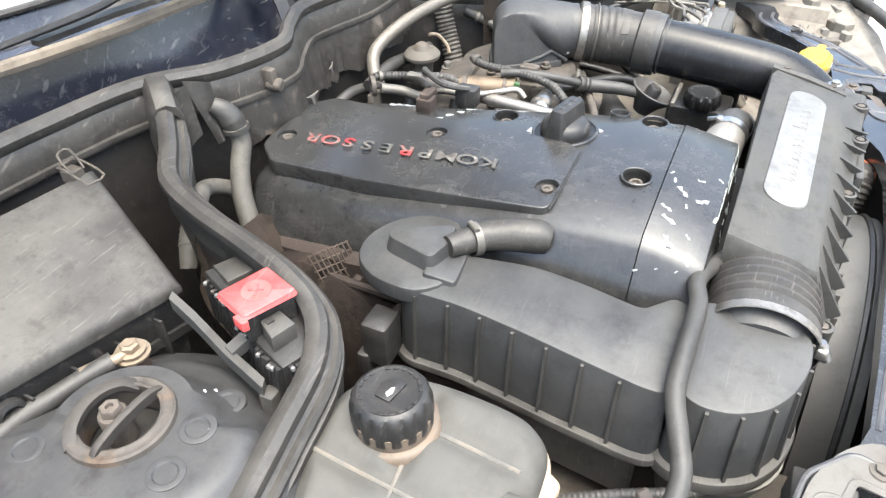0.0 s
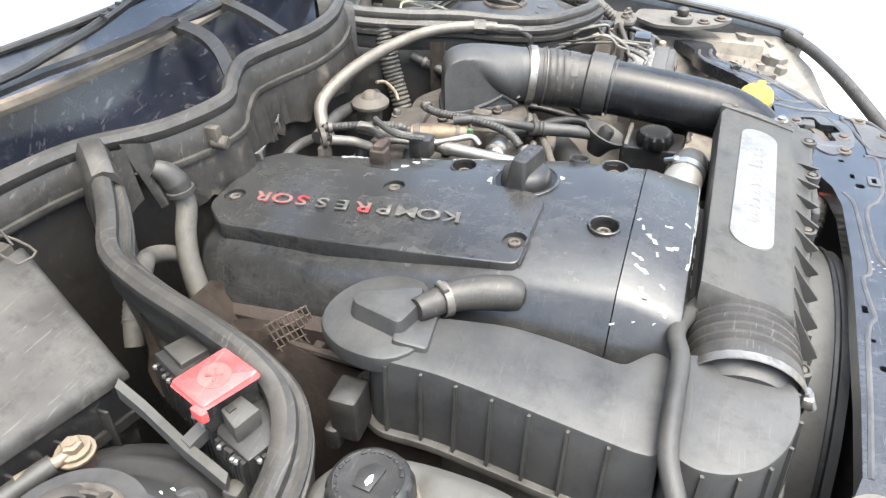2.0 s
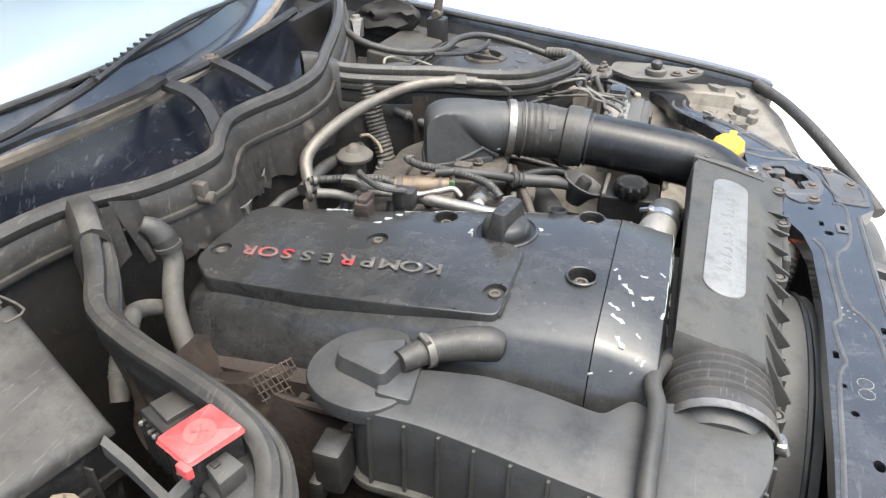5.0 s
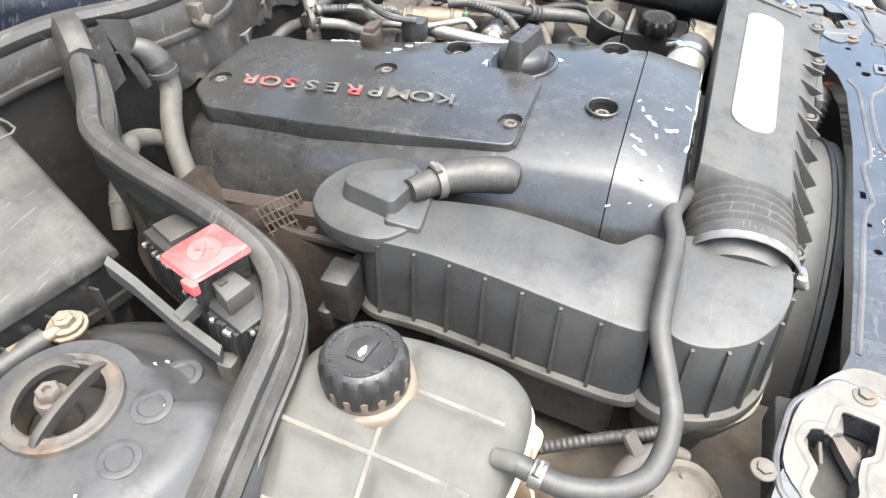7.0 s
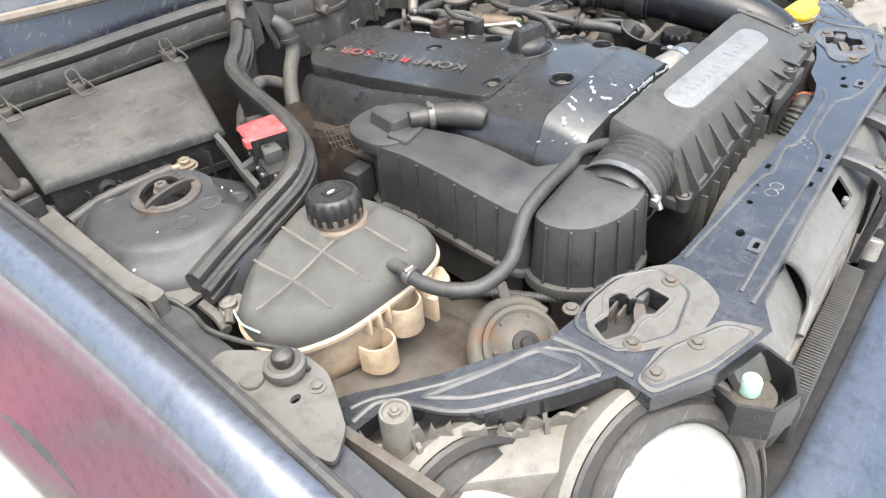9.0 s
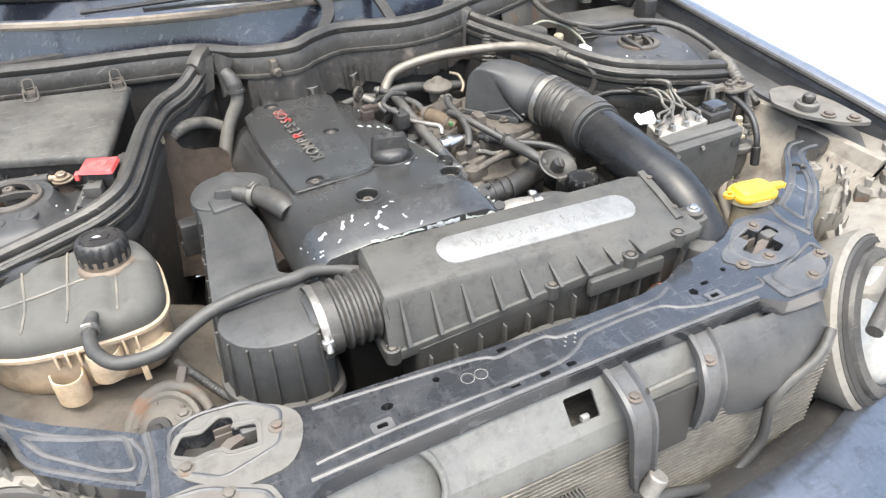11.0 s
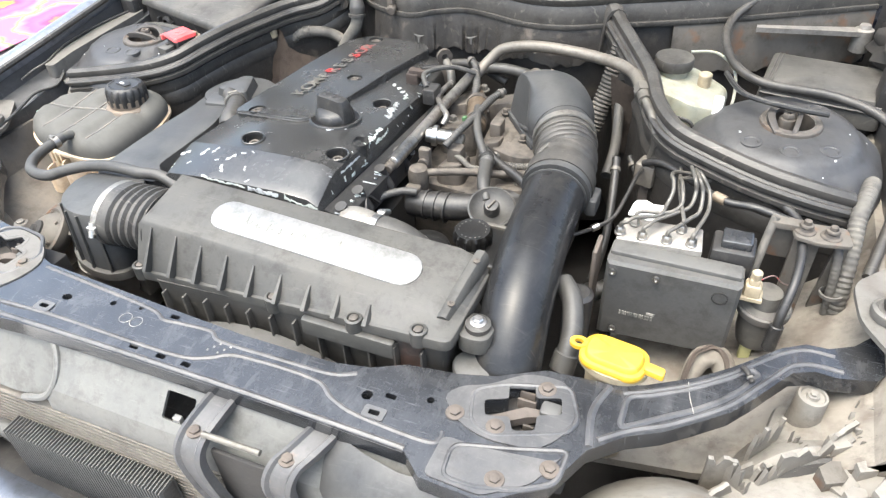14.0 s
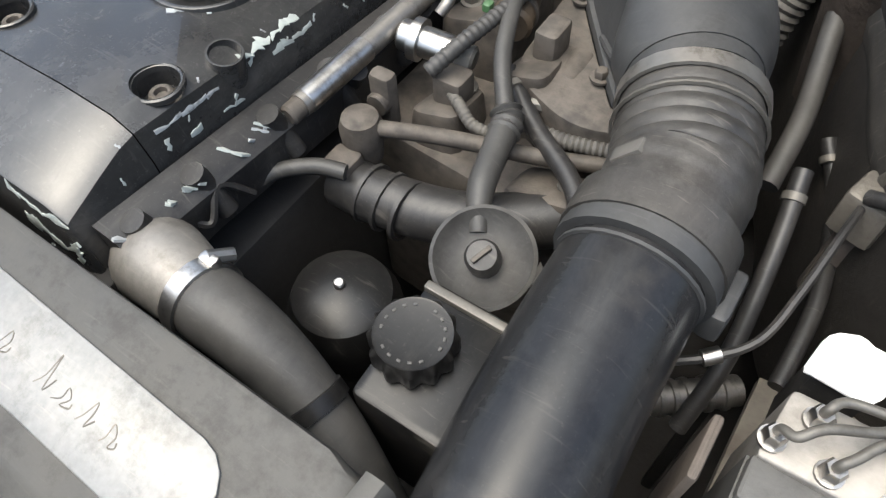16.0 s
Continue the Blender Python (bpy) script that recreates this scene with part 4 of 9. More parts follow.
bmesh.ops.solidify(bm, geom=bm.faces[:], thickness=0.005)
GLASS = bpy.data.materials.new("windscreen_sky_glass")
GLASS.use_nodes = True
gb = GLASS.node_tree.nodes["Principled BSDF"]
# pale blue base colour stands in for the sky mirrored in the glass
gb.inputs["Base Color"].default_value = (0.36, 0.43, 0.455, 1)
gb.inputs["Roughness"].default_value = 0.12
gb.inputs["IOR"].default_value = 1.9
gb.inputs["Coat Weight"].default_value = 1.0
put("windscreen", bm, GLASS, car, "windscreen with pale sky reflection put into its colour")
put("screen_edge", tube([(x, base_y(x) - 0.006, 0.942) for x in xs], 0.0045, 8, 1), RUBBER, car)

# bonnet, raised on its struts
hb = bmesh.new()
HX = [-0.70 + 1.46 * i / 20 for i in range(21)]


def bonnet(u, v):
    c = (u - 0.03) / 0.70
    lo = -0.02 + 0.24 * (1 - c * c)
    w = lo + (1.12 - lo) * v
    a = radians(84)
    return (u, 1.00 - w * math.cos(a) - 0.03 * (1 - c * c), 0.895 + w * math.sin(a))


V = [[hb.verts.new(bonnet(u, v)) for u in HX] for v in (0, 0.04, 0.3, 0.7, 1)]
for a, b in zip(V, V[1:]):
    for i in range(20):
        hb.faces.new((a[i], a[i + 1], b[i + 1], b[i]))
bmesh.ops.solidify(hb, geom=hb.faces[:], thickness=0.03)
hood = thing("bonnet", (0.03, 1.0, 0.90), "raised dark bonnet seen from below", "car bonnet")
put("panel", hb, BLACK, hood)


# ---- engine and its covers ----
def eng(y):
    """Fall of the engine towards the firewall."""
    return -0.095 * (y - 0.255)


block = thing("engine_block", (0.0, 0.45, 0.40), "grimy brown cast engine block under the covers", "engine")
put("crankcase", prism(rounded([(-0.20, 0.20), (0.06, 0.20), (0.06, 0.70), (-0.20, 0.70)], 0.02), 0.34, 0.70, 0.01), DARK, block)
put("head", prism(rounded([(-0.228, 0.22), (0.03, 0.22), (0.03, 0.70), (-0.228, 0.70)], 0.012), 0.66, lambda x, y: 0.735 + eng(y), 0.006), CASTING, block, "dusty cast cylinder head edge")
put("timing_case", prism(rounded([(-0.20, 0.165), (0.05, 0.165), (0.05, 0.22), (-0.20, 0.22)], 0.01), 0.40, 0.76, 0.005), DARK, block)

cover = thing("engine_cover", (-0.09, 0.42, 0.70), "black plastic engine cover with dust and flaked patches", "engine cover")
SECT = [(-0.237, -0.072), (-0.236, -0.065), (-0.233, -0.058), (-0.213, -0.020), (-0.200, -0.009), (-0.12, -0.001), (-0.03, 0.001), (0.012, -0.002), (0.026, -0.010), (0.032, -0.030), (0.034, -0.075)]


def cover_ring(y, drop=0.0, far=0.0, near=0.0, low=0.0):
    out = []
    for x, z in SECT:
        k = (x + 0.1) / 0.134
        xx = x + (far * max(0.0, k) if k > 0 else -near * max(0.0, -k))
        out.append((xx, y, 0.823 + eng(y) + z - drop - (low if z < -0.05 else 0)))
    return out


rings = [cover_ring(y, d, f, n, lo) for y, d, f, n, lo in ((0.176, 0.115, 0.0, -0.006, -0.03), (0.182, 0.070, 0.004, -0.002, 0), (0.1875, 0.034, 0.007, 0, 0), (0.1898, 0.0245, 0.007, 0, 0), (0.1908, 0.0205, 0.006, 0, 0), (0.1925, 0.0194, 0.006, 0, 0), (0.206, 0.0150, 0.004, 0, 0), (0.222, 0.0092, 0.002, 0, 0), (0.238, 0.0040, 0, 0, 0), (0.250, 0.0008, 0, 0, 0))]
put("front_section", loft(rings), COVER, cover, "black front cover section with flaked paint")
rings = [cover_ring(y, d, f, n, lo) for y, d, f, n, lo in ((0.2512, 0.0012, -0.001, -0.001, 0), (0.30, 0, 0, 0, 0), (0.345, 0, 0, 0, 0))]
rings += [cover_ring(y, d, f, n, lo) for y, d, f, n, lo in ((0.40, 0.002, -0.002, 0, 0), (0.55, 0.010, -0.010, 0, 0), (0.66, 0.010, -0.02, 0.0, 0), (0.705, 0.014, -0.03, -0.006, 0), (0.73, 0.030, -0.045, -0.03, 0), (0.74, 0.06, -0.06, -0.05, -0.02))]
main = put("main_section", loft(rings), COVER, cover)
HOLES = ((-0.117, 0.277, 0.8235), (0.010, 0.285, 0.8195), (-0.010, 0.46, 0.8175))


def bored(ob, cuts):
    """Cuts round wells into a closed mesh."""
    tool = part("cutter", merge(*[rod((x, y, z + eng(y) - 0.016), (x, y, z + eng(y) + 0.03), 0.0152, 28) for x, y, z in cuts]), COVER)
    md = ob.modifiers.new("cut", "BOOLEAN")
    md.operation, md.object, md.solver = "DIFFERENCE", tool, "EXACT"
    tool.matrix_world = ob.matrix_world
    bpy.context.view_layer.update()
    me = bpy.data.meshes.new_from_object(ob.evaluated_get(bpy.context.evaluated_depsgraph_get()))
    ob.modifiers.clear()
    ob.data = me
    bpy.data.objects.remove(tool)
    me.polygons.foreach_set("use_smooth", [True] * len(me.polygons))
    me.set_sharp_from_angle(angle=radians(38))


bpy.context.view_layer.update()
bored(main, HOLES)
PLATE = rounded([(-0.199, 0.345), (-0.086, 0.345), (-0.070, 0.366), (-0.058, 0.45), (-0.050, 0.56), (-0.040, 0.63), (-0.030, 0.695), (-0.056, 0.726), (-0.165, 0.720), (-0.194, 0.688), (-0.201, 0.565), (-0.201, 0.459)], 0.010, 3)


def plz(x, y):
    return 0.8275 + eng(y) - 0.10 * max(0.0, -x - 0.15)


WELLS = ((-0.165, 0.357), (-0.141, 0.700), (-0.088, 0.519))
edge_rings = [[(x, y, plz(x, y) - h) for x, y in (inset(PLATE, d) if d else PLATE)] for d, h in ((0, 0.020), (0, 0.0018), (0.0006, 0.0005), (0.0018, 0.0))]
put("name_plate", merge(loft(edge_rings, caps=False), plate(inset(PLATE, 0.0018), [ell(x, y, 0.0128, n=24) for x, y in WELLS], plz, 0.018)), COVER, cover, "raised dusty plate with worn lettering")
groove = tube([(x, y, plz(x, y) - 0.004) for x, y in PLATE[2:12]], 0.0016, 6, 1)
put("plate_bead", groove, BLACK, cover)


def sunk_bolt(x, y, z, r):
    """A worn rim round a bored well with a socket bolt at its bottom."""
    m = Matrix.Translation((x, y, z))
    put("seat_edge", lathe([(r + 0.0006, -0.003), (r + 0.0006, 0.0003), (r - 0.0006, 0.0010), (r - 0.0020, 0.0004), (r - 0.0022, -0.004)], 28, False), COVER, cover, m=m)
    put("bolt", merge(lathe([(0.0105, -0.016), (0.0105, -0.0135), (0.008, -0.013)], 18), lathe([(0.0075, -0.0135), (0.0075, -0.0075), (0.006, -0.0065), (0.0042, -0.007), (0.0036, -0.010), (0.001, -0.010)], 18)), CASTING, cover, "dull socket bolt", m=m)


for x, y in WELLS:
    put("well_floor", lathe([(0.0127, 0), (0.0127, 0.001), (0.001, 0.001)], 22), BLACK, cover, m=Matrix.Translation((x, y, plz(x, y) - 0.0056)))
    put("bolt", lathe([(0.0065, 0), (0.0065, 0.0032), (0.005, 0.0038), (0.0036, 0.003), (0.003, 0.0012), (0.001, 0.0012)], 16), CASTING, cover, "dull socket bolt", m=Matrix.Translation((x, y, plz(x, y) - 0.0048)))
for x, y, z in HOLES:
    sunk_bolt(x, y, z + eng(y), 0.0165)
# seam between the two sections, and the side lip
put("skirt_lip", strip([(-0.232, 0.30, 0.726), (-0.234, 0.45, 0.712), (-0.232, 0.60, 0.698), (-0.222, 0.70, 0.688), (-0.19, 0.735, 0.68)], 1, 6, prof=[(-0.020, -0.030), (-0.018, 0.010), (-0.008, 0.016), (0.012, 0.018), (0.012, -0.030)]), SHIELD, cover, "grimy brown skirt lip")
for y in (0.40, 0.47, 0.54, 0.61, 0.67):
    put("lug", box((-0.262, y - 0.006, 0.690 + eng(y) * 1.0), (-0.226, y + 0.006, 0.728 + eng(y)), 0.003), SHIELD, cover)

# worn lettering, read from the far side
RED_DULL = mat("worn_red_print", (0.09, 0.05, 0.045), 0.45, dust=0.2, grain=120, bump=0.05, stain=((0.34, 0.02, 0.02), 55, 0.5, 0.53))
word = "KOMPRESSOR"
for i, ch in enumerate(word):
    fc = bpy.data.curves.new("letter", "FONT")
    fc.body, fc.size, fc.extrude, fc.offset, fc.shear, fc.align_x = ch, 0.027, 0.0005, 0.0003, -0.15, "CENTER"
    tmp = bpy.data.objects.new("letter", fc)
    scene.collection.objects.link(tmp)
    bpy.context.view_layer.update()
    me = bpy.data.meshes.new_from_object(tmp.evaluated_get(bpy.context.evaluated_depsgraph_get()))
    bpy.data.objects.remove(tmp)
    y = 0.434 + i * 0.0256
    x = -0.129
    rot = Matrix(((0, -1, 0, 0), (1, 0, 0, 0), (0, 0, 1, 0), (0, 0, 0, 1)))
    me.transform(Matrix.Translation((x, y, plz(x, y) + 0.0003)) @ pose(0, 0, 0, -5.4, 0, 0) @ rot @ Matrix.Diagonal((1.28, 1.0, 1, 1)))
    me.materials.append(RED_INK if i in (8, 9) else (RED_DULL if i in (4, 7) else LETTER))
    lo = new("letter", me)
    lo.parent = cover
    lo.matrix_parent_inverse = Matrix.Translation(-cover.location)

# flaked spots on the front section
rnd = random.Random(5)


def flake(name, x, y, z, size, mt, tilt=None, parent=cover):
    n = rnd.randint(6, 9)
    pts = [(size * rnd.uniform(0.35, 1.0) * math.cos(2 * math.pi * i / n), 0.5 * size * rnd.uniform(0.3, 1.0) * math.sin(2 * math.pi * i / n)) for i in range(n)]
    bm = prism(pts, -0.0012, 0.0006, 0.0002)
    put(name, bm, mt, parent, m=Matrix.Translation((x, y, z)) @ (tilt or Matrix.Identity(4)) @ pose(0, 0, 0, 0, 0, rnd.uniform(-40, 40)))


bpy.context.view_layer.update()
FRONT, MAIN = [o for o in cover.children if o.name.startswith(("front_section", "main_section"))]


SHARDS = [(-0.121, 0.229, 0.019, 75), (-0.123, 0.208, 0.017, 150), (-0.153, 0.239, 0.015, 100), (-0.168, 0.234, 0.018, 95), (-0.197, 0.228, 0.018, 60), (-0.075, 0.197, 0.010, 60), (-0.140, 0.222, 0.008, 40), (-0.090, 0.215, 0.012, 120), (-0.107, 0.240, 0.010, 20), (-0.180, 0.212, 0.009, 70), (-0.095, 0.245, 0.007, 160)]


def shard(ob, origin, way, size, turn, mt, lean=0.34):
    """A torn chip of bare plastic laid on the surface that a line meets."""
    hit, p, nrm, _ = ob.ray_cast(Vector(origin), Vector(way))
    if not hit:
        return
    L = size
    pts = [(-0.5 * L, -0.04 * L), (-0.2 * L, -lean * 0.5 * L), (0.1 * L, -0.10 * L), (0.45 * L, -lean * 0.6 * L), (0.5 * L, lean * 0.1 * L), (0.2 * L, lean * 0.3 * L), (0.0, lean * 0.12 * L), (-0.3 * L, lean * 0.42 * L)]
    pts = [(x + rnd.uniform(-0.06, 0.06) * L, y + rnd.uniform(-0.05, 0.05) * L) for x, y in pts]
    put("flake", prism(pts, -0.0008, 0.0004, 0.0001), mt, cover, m=Matrix.Translation(p) @ nrm.to_track_quat("Z", "Y").to_matrix().to_4x4() @ pose(0, 0, 0, 0, 0, turn))


for x, y, L, turn in SHARDS:
    shard(FRONT, (x, y, 1), (0, 0, -1), L * 0.85, turn, CHIP, 0.42)
for i in range(10):
    shard(FRONT, (rnd.uniform(-0.12, 0.035), -0.2, 0.778 + rnd.uniform(-0.012, 0.006)), (0, 1, 0), rnd.uniform(0.005, 0.013), rnd.uniform(0, 90), BARE, 0.5)


def peel(ob, first, last, way, high, mt, seed):
    """A ragged strip of lifted paint lying on a face, found by casting rays from a line."""
    rp_ = random.Random(seed)
    A, B = Vector(first), Vector(last)
    n = max(3, int((B - A).length / 0.009))
    pieces = []
    tall = rp_.uniform(0.3, 1.0)
    for i in range(n):
        ok, p, nrm, _ = ob.ray_cast(A.lerp(B, (i + 0.5) / n), Vector(way))
        nxt = rp_.choice((0.15, 0.35, 0.5, 0.8))
        if ok and rp_.random() < 0.85:
            ux = (B - A - nrm * (B - A).dot(nrm)).normalized()
            uy = nrm.cross(ux)
            L = (B - A).length / n * 1.04
            low = [high * rp_.uniform(-0.25, 0.15) for _ in range(3)]
            pts = [(-0.5 * L, low[0]), (0.1 * L, low[1]), (0.5 * L, low[2]), (0.5 * L, low[2] + high * nxt), (0.15 * L, high * (0.25 + 0.75 * nxt) * rp_.uniform(0.6, 1.0)), (-0.2 * L, high * (0.25 + 0.75 * tall) * rp_.uniform(0.5, 1.0)), (-0.5 * L, low[0] + high * tall)]
            bm = prism([(x, y - 0.3 * high) for x, y in pts], -0.0006, 0.0004, 0.0001)
            bm.transform(Matrix((ux, uy, nrm)).transposed().to_4x4())
            bm.transform(Matrix.Translation(p))
            pieces.append(bm)
        tall = nxt
    if pieces:
        for bm in pieces:
            put("flake", bm, mt, cover)


for k, (y0, y1, dz0, high, mt) in enumerate(((0.335, 0.392, -0.003, 0.010, BARE), (0.350, 0.400, -0.013, 0.007, BARE), (0.425, 0.480, -0.002, 0.012, CHIP), (0.490, 0.560, -0.004, 0.009, BARE), (0.262, 0.312, -0.010, 0.005, CHIP), (0.280, 0.325, -0.024, 0.006, BARE), (0.57, 0.64, -0.006, 0.008, CHIP))):
    peel(MAIN, (0.3, y0, 0.808 + dz0 + eng(y0)), (0.3, y1, 0.808 + dz0 + eng(y1)), (-1, 0, 0.03), high, mt, 40 + k)
for k, (x0, x1, z0, z1, high, mt) in enumerate(((-0.145, -0.075, 0.8065, 0.8065, 0.006, BARE), (-0.070, -0.015, 0.8055, 0.805, 0.009, CHIP), (-0.015, 0.032, 0.803, 0.798, 0.008, BARE), (-0.08, -0.03, 0.797, 0.796, 0.005, BARE), (-0.008, 0.033, 0.784, 0.779, 0.013, BARE))):
    peel(FRONT, (x0, -0.2, z0), (x1, -0.2, z1), (0, 1, 0), high, mt, 60 + k)
for i in range(22):
    y = 0.19 + 0.42 * i / 22 + rnd.uniform(-0.008, 0.008)
    shard(MAIN if y > 0.253 else FRONT, (0.3, y, 0.804 + eng(y) + rnd.uniform(-0.028, 0.008)), (-1, 0, 0.03), rnd.choice((0.004, 0.006, 0.009)), rnd.uniform(40, 140), BARE if i % 3 else CHIP, rnd.uniform(0.25, 0.55))
for i in range(6):
    shard(FRONT, (-0.5, rnd.uniform(0.17, 0.25), 0.80 + rnd.uniform(-0.02, 0.01)), (1, 0, 0), rnd.uniform(0.003, 0.008), rnd.uniform(0, 90), BARE, 0.5)

# open cup on the edge of the cover
put("edge_cup", lathe([(0.0115, -0.040), (0.0122, -0.002), (0.0118, 0.0), (0.0104, 0.0), (0.0100, -0.002), (0.0094, -0.010), (0.001, -0.010)], 26), COVER, cover, "open plastic cup on the cover edge", m=Matrix.Translation((0.0235, 0.328, 0.8215 + eng(0.328))) @ pose(0, 0, 0, 0, 10, 0))

# raised rim of the recess round the oil cap
put("cap_recess", lathe([(0.0390, -0.003), (0.0382, 0.0020), (0.0372, 0.0026), (0.0352, 0.0026), (0.0346, 0.0020), (0.0340, -0.003)], 40, False), COVER, cover, m=Matrix.Translation((-0.043, 0.376, 0.8235 + eng(0.376))) @ pose(0, 0, 0, -5.4, 0, 0))

# black disc just above the cover, painted in for the shade of the pit
put("cap_pit_shade", lathe([(0.0350, -0.002), (0.0346, 0.0012), (0.020, 0.0014), (0.001, 0.0014)], 36), DEEP, cover, m=Matrix.Translation((-0.043, 0.376, 0.8235 + eng(0.376))) @ pose(0, 0, 0, -5.4, 0, 0))

# oil filler cap
oil = thing("oil_filler_cap", (-0.044, 0.378, 0.808), "black plastic oil filler cap with grip bar", "oil cap")
oc = Matrix.Translation((-0.043, 0.376, 0.805)) @ pose(0, 0, 0, 0, 0, -14)
put("skirt", lathe([(0.027, 0), (0.0285, 0.003), (0.0285, 0.014), (0.0265, 0.020), (0.021, 0.0245), (0.001, 0.026)], 36), BLACK, oil, m=oc)
put("grip", loft([[(x * a, y * b, z) for x, y in rounded([(-1, -1), (1, -1), (1, 1), (-1, 1)], 0.4, 4)] for a, b, z in ((0.0285, 0.0150, 0.008), (0.0275, 0.0120, 0.020), (0.0255, 0.0098, 0.036), (0.0225, 0.0085, 0.0415), (0.019, 0.006, 0.0425))]), BLACK, oil, m=oc)
for k in (-0.013, 0.0, 0.012):
    put("symbol", prism(rounded([(k - 0.003, -0.0032), (k + 0.003, -0.0032), (k + 0.003, 0.0032), (k - 0.003, 0.0032)], 0.001, 2), 0.0415, 0.0431, 0.0002), BEADM, oil, m=oc)
    put("symbol_core", prism(rounded([(k - 0.0018, -0.0018), (k + 0.0018, -0.0018), (k + 0.0018, 0.0018), (k - 0.0018, 0.0018)], 0.0006, 2), 0.0415, 0.0434, 0.0001), BLACK, oil, m=oc)
for x, y, L, turn in ((-0.047, 0.414, 0.020, 20), (-0.056, 0.410, 0.013, 60), (-0.030, 0.340, 0.014, 100), (-0.016, 0.352, 0.010, 30)):
    shard(MAIN, (x, y, 1), (0, 0, -1), L, turn, CHIP, 0.55)

# ---- air filter box ----
def abz(x):
    return 0.757 + 0.105 * (x - 0.039)


ab = thing("air_filter_box", (0.04, 0.11, 0.55), "dusty grey plastic air filter box with ribbed lid", "air filter box")
put("lower_box", loft([[(x, y, z + 0.10 * (x - 0.04)) for x, y in rounded([(-0.150 + k, 0.060 + k), (0.262 - k, 0.052 + k), (0.262 - k, 0.162 - k), (-0.150 + k, 0.165 - k)], 0.012, 3)] for k, z in ((0.018, 0.60), (0.006, 0.70), (0.004, 0.748))]), BOX, ab)
put("flange", prism(rounded([(-0.182, 0.068), (0.266, 0.050), (0.270, 0.172), (-0.178, 0.176)], 0.012, 3), lambda x, y: abz(x) - 0.014, lambda x, y: abz(x), 0.003), LIDM, ab, "dusty flange of the filter box")


def labz(x, y):
    """Height of the lid's top face."""
    return 0.7965 - 0.018 * (x - 0.06) + 0.20 * (y - 0.128)


TOPB = [(-0.172, 0.096, labz(-0.172, 0.096)), (0.215, 0.082, labz(0.215, 0.082)), (0.244, 0.080, labz(0.244, 0.080)), (0.252, 0.168, labz(0.252, 0.168)), (0.235, 0.174, labz(0.235, 0.174)), (-0.168, 0.180, labz(-0.168, 0.180))]


def lid_ring(k):
    """Lid outline from the flange (0) to the top edge (1)."""
    low = [(-0.176, 0.072), (0.225, 0.056), (0.262, 0.058), (0.266, 0.172), (0.22, 0.178), (-0.172, 0.176)]
    out = []
    for (x0, y0), (x1, y1, z1) in zip(low, TOPB):
        z0 = abz(x0)
        out.append(Vector((x0 + (x1 - x0) * k, y0 + (y1 - y0) * k, z0 + (z1 - z0) * k)))
    return out


def dens(ring, n=5):
    out = []
    for i, a in enumerate(ring):
        b = ring[(i + 1) % len(ring)]
        out += [a.lerp(b, j / n) for j in range(n)]
    return out


topr = lid_ring(1)
cen = sum(topr, Vector()) / 6
rings = [dens(lid_ring(k)) for k in (0, 0.5, 0.92)] + [dens([p + (cen - p).normalized() * 0.004 + Vector((0, 0, 0.001)) for p in topr]), dens([p + (cen - p).normalized() * 0.014 + Vector((0, 0, 0.0022)) for p in topr])]
put("lid", loft(rings), LIDM, ab, "dusty grey lid with sloped front")
for i in range(9):
    f = 0.055 + i * 0.1
    a0 = Vector((-0.176, 0.070, abz(-0.176))).lerp(Vector((0.225, 0.054, abz(0.225))), f)
    a1 = Vector(TOPB[0]).lerp(Vector(TOPB[1]), f)
    h = 0.94 - 0.040 * i
    top = a0.lerp(a1, h)
    w = 0.0026
    put("gusset", loft([[a0 + Vector((-w, -0.001, 0)), a0 + Vector((w, -0.001, 0)), a0 + Vector((w, 0.012, 0)), a0 + Vector((-w, 0.012, 0))],
                        [top.lerp(a0, 0.94) + Vector((-w, -0.010, 0.003)), top.lerp(a0, 0.94) + Vector((w, -0.010, 0.003)), a0.lerp(a1, 0.3) + Vector((w, 0.006, 0)), a0.lerp(a1, 0.3) + Vector((-w, 0.006, 0))],
                        [top + Vector((-w * 0.5, -0.001, 0)), top + Vector((w * 0.5, -0.001, 0)), top + Vector((w * 0.5, 0.004, 0)), top + Vector((-w * 0.5, 0.004, 0))]]), LIDM, ab)
for x, y in ((-0.172, 0.078), (0.039, 0.068), (0.227, 0.062), (0.150, 0.060)):
    put("screw_boss", lathe([(0.010, -0.016), (0.010, 0.003), (0.007, 0.004), (0.006, 0.001), (0.001, 0.001)], 16), LIDM, ab, m=Matrix.Translation((x, y - 0.004, abz(x) + 0.001)))
    put("screw", lathe([(0.005, 0), (0.005, 0.004), (0.003, 0.005), (0.001, 0.005)], 10), CASTING, ab, "dull steel screw", m=Matrix.Translation((x, y - 0.004, abz(x) + 0.001)))
put("mount_ear", prism(rounded([(0.262, 0.070), (0.30, 0.072), (0.30, 0.112), (0.262, 0.112)], 0.016, 4), 0.750, 0.772, 0.003), LIDM, ab)
put("grommet", lathe([(0.014, 0), (0.014, 0.006), (0.008, 0.009), (0.001, 0.009)], 20), BOX, ab, m=Matrix.Translation((0.282, 0.091, 0.772)))
put("grommet_bolt", hexbolt((0.282, 0.091, 0.779), 0.006, 0.005), STEEL, ab)
